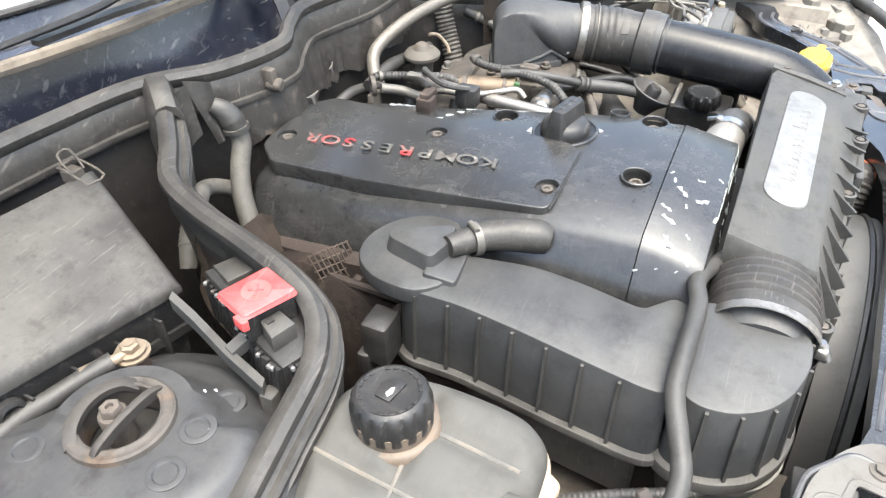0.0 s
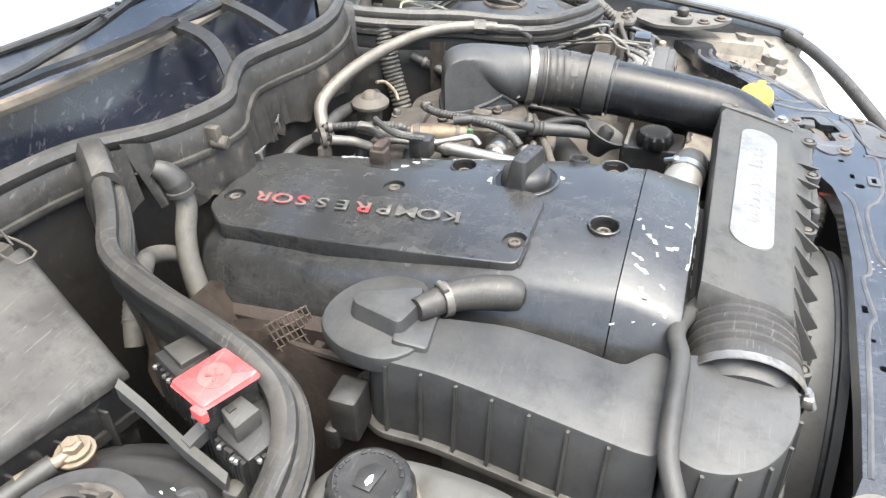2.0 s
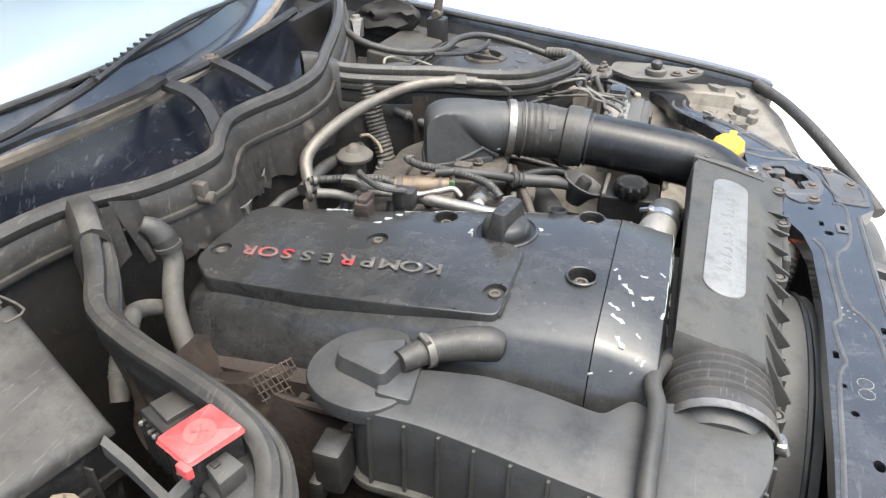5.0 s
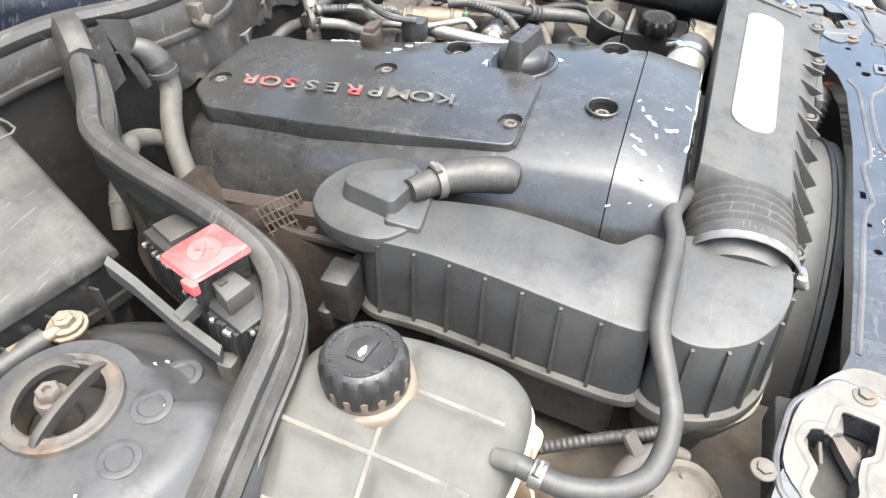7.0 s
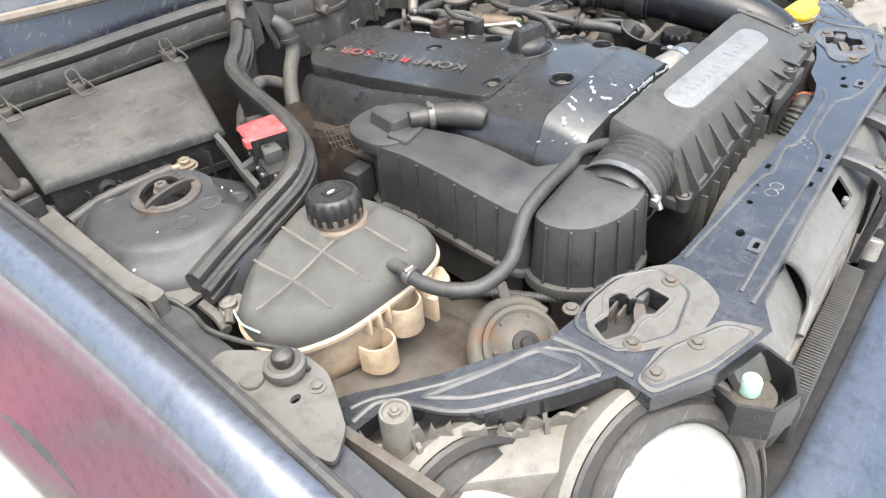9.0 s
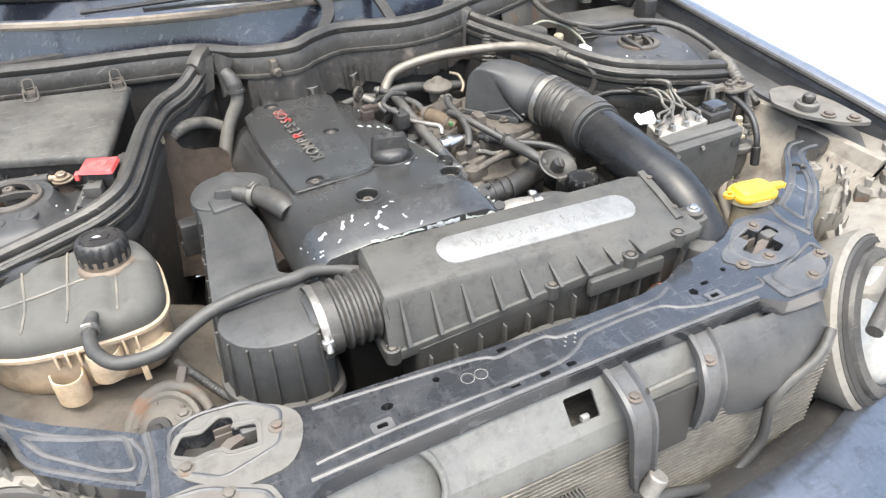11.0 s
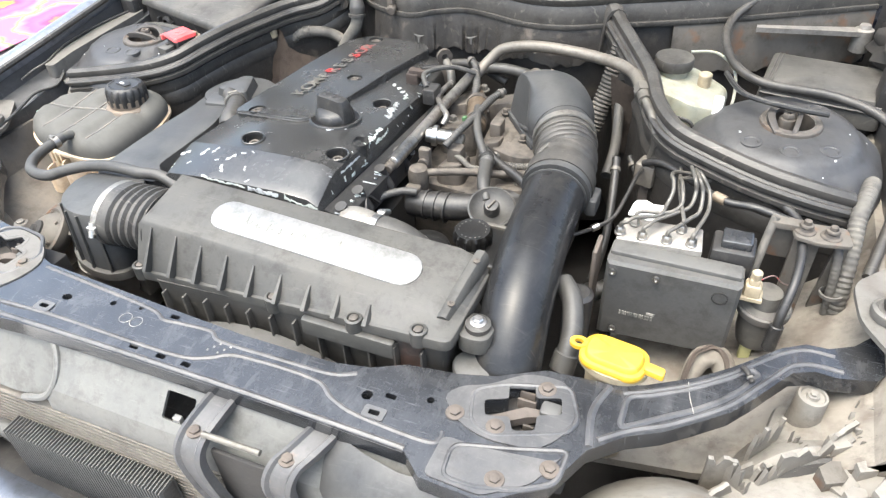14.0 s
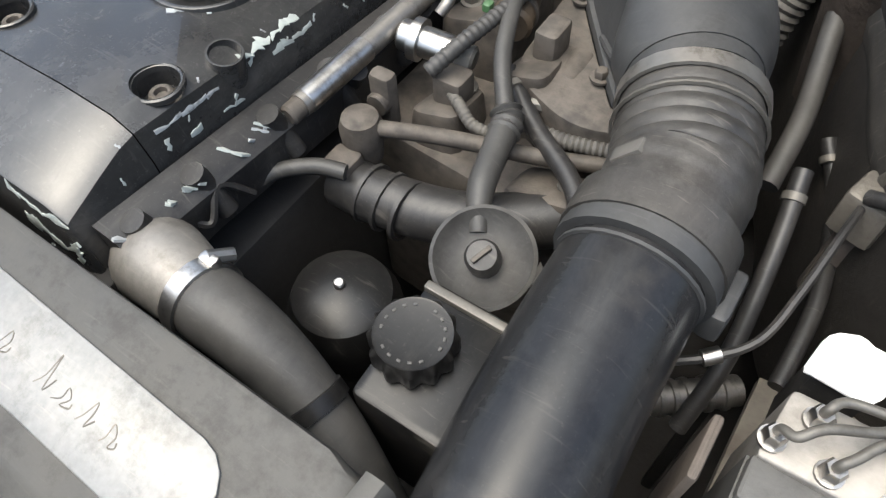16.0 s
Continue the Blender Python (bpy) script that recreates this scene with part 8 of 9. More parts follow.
lid = put("lid", loft([[(x, y, z) for x, y in rounded([(-a, -b), (a, -b), (a, b), (-a, b)], c, 7)] for a, b, c, z in ((0.0345, 0.0235, 0.021, 0.747), (0.0355, 0.0245, 0.022, 0.749), (0.0355, 0.0245, 0.022, 0.7535), (0.0342, 0.0232, 0.020, 0.7555), (0.0305, 0.0195, 0.018, 0.7560), (0.0292, 0.0182, 0.016, 0.7605), (0.0278, 0.0168, 0.015, 0.7618), (0.001, 0.001, 0.0005, 0.7622))]), YELLOW, yc, "bright yellow lid", m=turn_l)
put("tab", prism(rounded([(0.455, 0.118), (0.477, 0.114), (0.476, 0.102), (0.455, 0.106)], 0.003, 2), 0.752, 0.759, 0.0015), YELLOW, lid)
put("tab_loop", loft([[(0.385 + r * math.cos(a), 0.123 + 0.8 * r * math.sin(a), z) for a in [2 * math.pi * j / 16 for j in range(16)]] for r, z in ((0.010, 0.752), (0.010, 0.757), (0.005, 0.757), (0.005, 0.752))], caps=False, closed=True), YELLOW, lid)
put("foot", prism(rounded([(0.258, 0.070), (0.292, 0.122), (0.322, 0.108), (0.306, 0.056), (0.272, 0.046)], 0.010, 3), 0.64, 0.738, 0.005), CTRL, pp, "dusty grey moulded foot")
lp = thing("overflow_pipe", (0.365, 0.13, 0.60), "dark pipe beside the inlet pipe end", "pipe")
put("pipe", tube([(0.345, 0.21, 0.755), (0.362, 0.185, 0.752), (0.372, 0.15, 0.735), (0.370, 0.125, 0.71), (0.362, 0.11, 0.66)], 0.012, 12), HOSE, lp)
put("collar", rod((0.372, 0.135, 0.722), (0.369, 0.122, 0.702), 0.0145, 14, 0.002), HOSE, lp)
cl = thing("conduit_can", (0.355, 0.235, 0.60), "dark dusty cylindrical valve by the inlet pipe", "valve")
put("can", lathe([(0.017, -0.1), (0.018, 0.0), (0.013, 0.004), (0.001, 0.004)], 20), BLACK, cl, m=Matrix.Translation((0.362, 0.225, 0.728)))
cs = thing("chrome_coupling", (0.36, 0.30, 0.70), "small chromed hose coupling with ribs", "coupling")
put("body", rod((0.335, 0.372, 0.586), (0.392, 0.422, 0.580), 0.0125, 16, 0.001), RAILM, cs)
put("bracket", box((0.372, 0.405, 0.33), (0.384, 0.417, 0.57), 0.002), DARK, cs)
for t in (0.1, 0.24, 0.38, 0.60, 0.78):
    put("rib", clamp_band(Vector((0.335, 0.372, 0.586)).lerp(Vector((0.392, 0.422, 0.580)), t), Vector((0.335, 0.372, 0.586)).lerp(Vector((0.392, 0.422, 0.580)), t + 0.07), 0.0125, 0.002, 16), RAILM, cs)
cw = thing("thin_cable", (0.37, 0.37, 0.70), "thin black cable hanging past the inlet pipe", "cable")
put("cable", tube([(0.330, 0.325, 0.735), (0.352, 0.338, 0.742), (0.372, 0.360, 0.748), (0.380, 0.395, 0.756), (0.386, 0.44, 0.765), (0.392, 0.48, 0.76)], 0.0028, 8), BLACK, cw)
put("clip", clamp_band((0.350, 0.3365, 0.7415), (0.358, 0.344, 0.7435), 0.003, 0.002, 12), STEEL, cw)

# brake fluid reservoir, fuse box, cables on the left
bf = thing("brake_reservoir", (0.42, 0.66, 0.70), "cloudy white brake fluid reservoir with black cap", "reservoir")
put("tank", prism(rounded([(0.362, 0.715), (0.425, 0.722), (0.480, 0.690), (0.476, 0.610), (0.430, 0.590), (0.375, 0.620)], 0.015, 4), 0.72, lambda x, y: 0.800 - 0.25 * max(0, x - 0.42), 0.008), RESV, bf, "cloudy white tank")
put("neck", rod((0.391, 0.690, 0.79), (0.391, 0.690, 0.812), 0.024, 24), RESV, bf)
put("cap", lathe([(0.029, 0), (0.030, 0.002), (0.030, 0.0135), (0.0285, 0.0165), (0.025, 0.0172), (0.001, 0.0165)], 30), BOX, bf, "grey-black screw cap", m=Matrix.Translation((0.391, 0.690, 0.808)))
put("float_plug", rod((0.442, 0.672, 0.79), (0.442, 0.672, 0.812), 0.010, 14, 0.002), CREAM, bf, "cream plug")
bf.location += Vector((0, -0.008, 0.012))
ww = thing("white_wire", (0.47, 0.68, 0.78), "white sheathed wire with pale connector", "wire")
put("wire", tube([(0.412, 0.716, 0.832), (0.450, 0.724, 0.832), (0.480, 0.690, 0.824), (0.488, 0.640, 0.806), (0.484, 0.615, 0.78)], 0.0024, 8), RESV, ww)
put("connector", box((0.462, 0.596, 0.775), (0.476, 0.622, 0.812), 0.002), WHITE, ww, "pale plug connector")
cl2 = thing("reservoir_clip", (0.44, 0.585, 0.74), "black wire clip on the reservoir", "clip")
put("clip", tube([(0.395, 0.600, 0.765), (0.405, 0.585, 0.785), (0.435, 0.578, 0.785), (0.445, 0.575, 0.765), (0.44, 0.56, 0.75)], 0.003, 8), BLACK, cl2)
fx = thing("fuse_box", (0.61, 0.73, 0.74), "dusty grey plastic fuse box lid with ridges", "fuse box")
put("lid", prism(rounded([(0.523, 0.714), (0.694, 0.694), (0.712, 0.795), (0.536, 0.808)], 0.008, 3), 0.755, lambda x, y: 0.801 + 0.10 * (y - 0.70), 0.006, 0.004), BOX, fx)
for k in (0.012, 0.022):
    put("ridge", tube([(0.524, 0.7115, 0.806 - k), (0.692, 0.6915, 0.804 - k)], 0.0022, 6, 4), BOX, fx)
for t in (0.04, 0.08):
    put("side_ridge", tube([(0.526 + 0.15 * t, 0.716, 0.8025), (0.539 + 0.15 * t, 0.802, 0.811)], 0.002, 6, 4), BOX, fx)
put("base", prism(rounded([(0.529, 0.720), (0.690, 0.700), (0.706, 0.788), (0.542, 0.802)], 0.008, 3), 0.66, 0.757, 0.003), BLACK, fx)
lcab = thing("main_cable", (0.55, 0.6, 0.80), "thick black cable looping over the fuse box", "cable")
put("cable", tube([(0.661, 0.950, 0.915), (0.534, 0.866, 0.900), (0.463, 0.800, 0.862), (0.466, 0.715, 0.840), (0.515, 0.645, 0.832), (0.620, 0.640, 0.826), (0.688, 0.605, 0.816), (0.712, 0.525, 0.795), (0.694, 0.430, 0.773), (0.675, 0.35, 0.745)], 0.0066, 12), RUBBER, lcab)
put("thin_cable", tube([(0.47, 0.64, 0.84), (0.50, 0.585, 0.838), (0.56, 0.57, 0.835), (0.61, 0.575, 0.83)], 0.004, 8), BLACK, lcab)
wa = thing("wiper_crank", (0.60, 0.87, 0.80), "bare alloy wiper crank arm at the cowl corner", "crank arm")
put("arm", loft([[(x, 0.804 + 0.47 * (x - 0.494) + a, 0.846 - 0.10 * (x - 0.494) + b) for a, b in ((-w, -0.004), (w, -0.004), (w, 0.004), (-w, 0.004))] for x, w in ((0.500, 0.006), (0.56, 0.007), (0.63, 0.010), (0.675, 0.013))]), ALU, wa)
put("pivot", lathe([(0.015, -0.03), (0.015, 0.006), (0.010, 0.008), (0.008, 0.014), (0.001, 0.014)], 18), ALU, wa, m=Matrix.Translation((0.664, 0.884, 0.828)))
fo = thing("torn_foam", (0.70, 0.85, 0.80), "black torn foam with pale patch in the cowl corner", "foam")
bm = bmesh.new()
bmesh.ops.create_icosphere(bm, subdivisions=3, radius=1)
for v in bm.verts:
    n3 = noise.noise(v.co * 2.2)
    v.co = Vector((0.705 + 0.025 * v.co.x * (1 + n3), 0.83 + 0.08 * v.co.y, 0.83 + 0.035 * v.co.z * (1 + 0.6 * n3) - 0.3 * (v.co.y) * 0.02))
put("foam", bm, DARK, fo)
put("patch", box((0.688, 0.90, 0.87), (0.702, 0.93, 0.90), 0.003), RUST_PIPE, fo)


def gas_strut(a, b, mt, lab):
    t = thing("gas_strut", a, lab, "gas strut", "gas struts")
    A, B = Vector(a), Vector(b)
    put("rod", rod(A, A.lerp(B, 0.55), 0.0055, 12), mt, t)
    put("cylinder", rod(A.lerp(B, 0.28), B, 0.011, 16, 0.002), BLACK if mt is not RUST_PIPE else RUST_PIPE, t)
    put("socket", merge(rod(A - Vector((0.012 if a[0] < 0 else -0.012, 0, 0)), A + Vector((0.015 if a[0] < 0 else -0.015, 0, 0)), 0.010, 12, 0.002), rod(A, A.lerp(B, 0.06), 0.009, 12)), RUSTY, t, "rusty ball socket")
    put("seat", box((A.x - 0.016, A.y - 0.02, A.z - 0.07), (A.x + 0.016, A.y + 0.02, A.z - 0.008), 0.004), BLACK, t)


gas_strut((-0.672, 0.668, 0.828), (-0.790, 0.637, 1.556), BLACK, "black gas strut holding the bonnet open")
strut = bpy.data.objects["gas_strut"]
for k in range(7):
    c = Vector((-0.672, 0.668, 0.828)).lerp(Vector((-0.790, 0.637, 1.556)), 0.305 + 0.012 * k) + Vector((0.0075, -0.0078, 0))
    put("print_bar", box(tuple(c - Vector((0.003, 0.0008, 0.0028 + 0.001 * (k % 2)))), tuple(c + Vector((0.003, 0.0008, 0.0028))), 0.0002), GREY_INK, strut)
gas_strut((0.698, 0.712, 0.850), (0.795, 0.600, 1.79), RUST_PIPE, "rusty brown strut rod holding the bonnet open")

# ---- centre: fuel rail, throttle body, hoses ----
ic = thing("intake_manifold", (0.14, 0.48, 0.50), "grimy brown cast intake manifold and throttle body", "manifold")
put("plenum", prism(rounded([(0.055, 0.40), (0.20, 0.39), (0.28, 0.44), (0.28, 0.66), (0.06, 0.68)], 0.02), 0.50, 0.715, 0.01), CASTING, ic)
put("throttle_flange", prism(inset(db, -0.006), 0.715, 0.763, 0.004), CASTING, ic)
for x, y, w, d, z in ((0.10, 0.535, 0.03, 0.05, 0.755), (0.165, 0.47, 0.018, 0.02, 0.765), (0.13, 0.60, 0.05, 0.03, 0.76), (0.22, 0.405, 0.03, 0.02, 0.735), (0.12, 0.43, 0.02, 0.025, 0.742), (0.075, 0.60, 0.02, 0.05, 0.755)):
    put("boss", prism(rounded([(x - w, y - d * 0.8), (x - w * 0.6, y - d), (x + w, y - d * 0.9), (x + w * 0.9, y + d), (x - w * 0.9, y + d * 0.9)], 0.010, 3), 0.69, lambda a, b: z + 0.25 * (a - x) - 0.2 * (b - y), 0.005, 0.005), CASTING, ic)
for x, y, z in ((0.120, 0.560, 0.756), (0.085, 0.515, 0.756), (0.16, 0.62, 0.761), (0.10, 0.62, 0.761), (0.23, 0.41, 0.736), (0.125, 0.445, 0.743)):
    put("bolt", hexbolt((x, y, z), 0.006, 0.008), PIPE, ic)
put("idle_valve", rod((0.187, 0.505, 0.752), (0.190, 0.472, 0.750), 0.014, 18, 0.002), CASTING, ic, "round tan valve end")
put("idle_face", rod((0.190, 0.4725, 0.750), (0.1903, 0.469, 0.750), 0.010, 18, 0.001), ALU, ic)
put("lever", box((0.158, 0.478, 0.755), (0.176, 0.505, 0.785), 0.003), CASTING, ic)
runner = tube([(0.085, 0.345, 0.715), (0.125, 0.345, 0.718), (0.18, 0.36, 0.718), (0.24, 0.40, 0.718), (0.275, 0.43, 0.71)], 0.020, 14)
put("runner", runner, BLACK, ic, "black plastic cross pipe")
for t in (0.2, 0.33, 0.46):
    put("runner_rib", clamp_band((0.085 + 0.12 * t, 0.345, 0.7155 + 0.006 * t), (0.089 + 0.12 * t, 0.345, 0.7155 + 0.006 * t), 0.020, 0.0025, 16), BLACK, ic)

fr = thing("fuel_rail", (0.065, 0.47, 0.74), "dull steel fuel rail along the injectors", "fuel rail")
put("rail", tube([(0.057, 0.347, 0.771), (0.060, 0.42, 0.772), (0.066, 0.53, 0.776), (0.074, 0.64, 0.780)], 0.0088, 14), RAILM, fr)
put("bright_end", rod((0.0572, 0.352, 0.771), (0.060, 0.415, 0.772), 0.0095, 16, 0.001), STEEL, fr)
put("end_cap", rod((0.0565, 0.335, 0.7705), (0.0572, 0.352, 0.771), 0.0078, 14, 0.002), CASTING, fr)
put("regulator", rod((0.070, 0.443, 0.770), (0.112, 0.450, 0.766), 0.0115, 18, 0.002), STEEL, fr, "bright pressure regulator")
put("regulator_band", clamp_band((0.080, 0.4447, 0.769), (0.088, 0.446, 0.7685), 0.0117, 0.004, 18), STEEL, fr)
put("regulator_nut", rod((0.112, 0.450, 0.766), (0.128, 0.4525, 0.7645), 0.0095, 8, 0.002), PIPE, fr)
put("bracket", merge(box((0.078, 0.392, 0.73), (0.096, 0.405, 0.775), 0.003), rod((0.087, 0.388, 0.752), (0.087, 0.40, 0.752), 0.009, 12, 0.001)), CASTING, fr)
for y in (0.40, 0.48, 0.56, 0.63):
    put("injector", tube([(0.062, y, 0.765), (0.050, y, 0.745), (0.036, y, 0.72)], 0.009, 10), BLACK, fr)
sv = thing("solenoid_valve", (0.115, 0.535, 0.735), "bronze-brown cylindrical valve beside the fuel rail", "valve")
put("casing", rod((0.104, 0.578, 0.764), (0.130, 0.497, 0.764), 0.0160, 22, 0.003), BRONZE, sv)
put("end_ring", clamp_band((0.106, 0.572, 0.764), (0.1085, 0.564, 0.764), 0.0162, 0.002, 22), CASTING, sv)
put("end_ring", clamp_band((0.124, 0.516, 0.764), (0.1255, 0.511, 0.764), 0.0162, 0.0015, 22), CASTING, sv)
put("spigot", rod((0.096, 0.603, 0.764), (0.104, 0.578, 0.764), 0.009, 14, 0.002), BRONZE, sv)
put("clip", box((0.088, 0.588, 0.755), (0.102, 0.604, 0.780), 0.003), CASTING, sv)
wt = thing("wiring_tray", (0.045, 0.42, 0.70), "black wiring tray with flaked paint beside the cover", "wiring tray")
put("tray", loft([[(x, y, z + eng(y)) for x, z in ((0.034, 0.74), (0.060, 0.74), (0.060, 0.772), (0.052, 0.780), (0.034, 0.784))] for y in (0.20, 0.25, 0.30, 0.40, 0.50, 0.60)]), BLACK, wt)
for y in (0.215, 0.26, 0.325, 0.385, 0.45, 0.51):
    put("post", tube([(0.050, y, 0.785 + eng(y)), (0.052, y + 0.004, 0.77 + eng(y)), (0.062, y + 0.006, 0.75 + eng(y))], [0.008, 0.008, 0.007], 12), BLACK, wt)
for i in range(34):
    y = rnd.uniform(0.20, 0.58)
    flake("flake", 0.056 - 0.004, y, 0.7785 + eng(y), rnd.uniform(0.004, 0.012), BARE if i % 3 else CHIP, pose(0, 0, 0, 0, 40, 90), parent=wt)
put("loose_wire", tube([(0.05, 0.24, 0.765), (0.064, 0.25, 0.755), (0.058, 0.268, 0.77), (0.066, 0.285, 0.75)], 0.0025, 6), BLACK, wt)

nb = thing("bracket_nut", (0.089, 0.367, 0.71), "dusty domed cap nut on the linkage bracket", "cap nut")
put("cap", lathe([(0.013, -0.03), (0.015, -0.012), (0.0155, 0.0), (0.013, 0.008), (0.007, 0.010), (0.001, 0.010)], 20), CASTING, nb, m=Matrix.Translation((0.089, 0.368, 0.752)))
put("tab", box((0.078, 0.335, 0.70), (0.100, 0.356, 0.742), 0.003), CASTING, nb)
lr = thing("linkage_rod", (0.16, 0.39, 0.72), "tan steel linkage rod across the manifold", "rod")
put("rod", tube([(0.095, 0.370, 0.752), (0.145, 0.390, 0.752), (0.20, 0.412, 0.746), (0.255, 0.436, 0.744)], 0.0058, 10), CASTING, lr)
vh2 = thing("vacuum_hose", (0.17, 0.42, 0.73), "grey rubber vacuum hose with ribbed tee", "hose")
put("hose", tube([(0.125, 0.52, 0.785), (0.133, 0.495, 0.787), (0.150, 0.452, 0.781), (0.168, 0.425, 0.771), (0.178, 0.413, 0.765)], 0.0062, 10), HOSE, vh2)
put("leg", tube([(0.178, 0.413, 0.765), (0.184, 0.388, 0.764), (0.192, 0.358, 0.762), (0.205, 0.335, 0.752)], [0.010, 0.0095, 0.009, 0.006], 12), HOSE, vh2)
put("tee", tube([(0.172, 0.420, 0.768), (0.178, 0.413, 0.765), (0.181, 0.402, 0.7645)], 0.0115, 12, 8, 0.006, 0.16), HOSE, vh2)
put("arm", tube([(0.178, 0.445, 0.755), (0.215, 0.457, 0.755), (0.245, 0.47, 0.755)], 0.005, 8), PIPE, vh2)
put("corrugated_arm", tube([(0.184, 0.430, 0.750), (0.211, 0.431, 0.750), (0.245, 0.440, 0.750)], 0.0058, 10, 6, 0.004, 0.16), PALE_HOSE, vh2)
tc2 = thing("throttle_hose", (0.14, 0.42, 0.72), "short ribbed hose off a clipped plug", "hose")
put("plug", box((0.110, 0.422, 0.742), (0.134, 0.444, 0.765), 0.003), CASTING, tc2)
put("hose", tube([(0.122, 0.428, 0.754), (0.138, 0.418, 0.753), (0.152, 0.412, 0.748), (0.170, 0.415, 0.745)], 0.0048, 10, 6, 0.004, 0.14), PALE_HOSE, tc2)
dd = thing("dish_valve", (0.217, 0.32, 0.70), "dusty grey dish-shaped valve with central knob", "valve")
dmx = Matrix.Translation((0.217, 0.322, 0.750)) @ pose(0, 0, 0, 22, 6, 0)
put("dish", lathe([(0.012, -0.030), (0.020, -0.012), (0.031, 0.0), (0.0325, 0.006), (0.030, 0.007), (0.024, 0.0), (0.012, -0.004), (0.001, -0.004)], 36), HOSE, dd, m=dmx)
put("knob", lathe([(0.011, -0.004), (0.011, 0.008), (0.009, 0.012), (0.001, 0.013)], 20), BLACK, dd, m=dmx)
put("slot_bar", box((-0.0015, -0.007, 0.012), (0.0015, 0.007, 0.016), 0.0006), CASTING, dd, m=dmx @ pose(0, 0, 0, 0, 0, -20))
put("tab", prism([(0.028, -0.004), (0.040, 0.008), (0.030, 0.016)], -0.002, 0.004, 0.001), HOSE, dd, m=dmx)
ps = thing("power_steering_reservoir", (0.23, 0.25, 0.62), "black power steering reservoir with scalloped cap", "reservoir")
put("tank", prism(rounded([(0.200, 0.212), (0.262, 0.212), (0.268, 0.296), (0.197, 0.296)], 0.006, 3), 0.63, 0.748, 0.004), DEEP, ps)
put("rim", box((0.198, 0.286, 0.746), (0.268, 0.292, 0.752), 0.001), PIPE, ps)
put("scalloped_cap", loft([[(0.216 + (r + (0.0016 if z < 0.766 else 0.0) * math.cos(12 * a)) * math.cos(a), 0.252 + (r + (0.0016 if z < 0.766 else 0.0) * math.cos(12 * a)) * math.sin(a), z) for a in [2 * math.pi * j / 72 for j in range(72)]] for r, z in ((0.022, 0.748), (0.0240, 0.752), (0.0240, 0.764), (0.022, 0.768), (0.0205, 0.7675), (0.0005, 0.768))]), DEEP, ps, "scalloped blue-black cap")
for i in range(18):
    a = 2 * math.pi * i / 18
    if i % 6 == 5:
        continue
    put("embossed_bar", box((-0.0008, -0.0012, 0.7670), (0.0008, 0.0012, 0.7684), 0.0003), CTRL, ps, m=Matrix.Translation((0.216 + 0.0175 * math.cos(a), 0.252 + 0.0175 * math.sin(a), 0)) @ pose(0, 0, 0, 0, 0, math.degrees(a)))
rb = thing("pulley_cover", (0.135, 0.278, 0.60), "round black pulley cover deep in the bay", "pulley")
put("dome", lathe([(0.040, -0.06), (0.040, -0.02), (0.034, -0.004), (0.020, 0.004), (0.001, 0.006)], 32), DEEP, rb, m=Matrix.Translation((0.136, 0.276, 0.705)))
put("centre_bolt", rod((0.136, 0.276, 0.708), (0.136, 0.276, 0.715), 0.004, 10, 0.001), STEEL, rb)
th = thing("thermostat_housing", (0.085, 0.215, 0.68), "cast alloy thermostat outlet with clamped hose", "thermostat")
put("outlet", tube([(0.044, 0.216, 0.715), (0.052, 0.2145, 0.748), (0.070, 0.211, 0.763), (0.100, 0.206, 0.767)], [0.026, 0.0285, 0.027, 0.0228], 22), ALU, th, "dull cast outlet")
put("flange", prism(rounded([(0.035, 0.205), (0.060, 0.232), (0.085, 0.228), (0.060, 0.195)], 0.008, 3), 0.70, 0.735, 0.003), CASTING, th)
put("hose", tube([(0.090, 0.207, 0.766), (0.118, 0.205, 0.768), (0.146, 0.2035, 0.763), (0.172, 0.200, 0.750), (0.198, 0.193, 0.732), (0.226, 0.182, 0.708), (0.25, 0.172, 0.67)], [0.0225, 0.0225, 0.0205, 0.0195, 0.0195, 0.0195], 22), HOSE, th, "thick black coolant hose")
put("clamp", clamp_band((0.100, 0.2063, 0.7668), (0.112, 0.2053, 0.7678), 0.0228, 0.0018), STEEL, th, "bright steel clamp")
put("clamp_screw", merge(rod((0.104, 0.220, 0.789), (0.110, 0.232, 0.782), 0.0042, 8), box((0.100, 0.216, 0.784), (0.112, 0.224, 0.7915), 0.002)), STEEL, th)
put("hose_sleeve", clamp_band((0.182, 0.1975, 0.7435), (0.190, 0.1953, 0.738), 0.0197, 0.002), DEEP, th, "black sleeve edge")
put("bracket", tube([(0.032, 0.245, 0.70), (0.03, 0.225, 0.69), (0.045, 0.205, 0.69), (0.07, 0.195, 0.70)], 0.010, 10), CASTING, th)
shs = thing("small_hose", (0.06, 0.29, 0.70), "thin grey hose curving past the cover", "hose")
put("hose", tube([(0.020, 0.236, 0.725), (0.040, 0.250, 0.730), (0.051, 0.281, 0.738), (0.058, 0.308, 0.742), (0.080, 0.327, 0.744), (0.100, 0.335, 0.742)], 0.0058, 10), HOSE, shs)

bhz = thing("braided_hose", (0.2, 0.62, 0.75), "braided steel hose arching over the inlet dome", "hose")
put("braid", tube([(0.065, 0.683, 0.757), (0.080, 0.702, 0.776), (0.106, 0.710, 0.798), (0.171, 0.697, 0.816), (0.262, 0.671, 0.824), (0.332, 0.626, 0.831), (0.362, 0.562, 0.835)], 0.0094, 14, 10), PALE_STEEL, bhz)
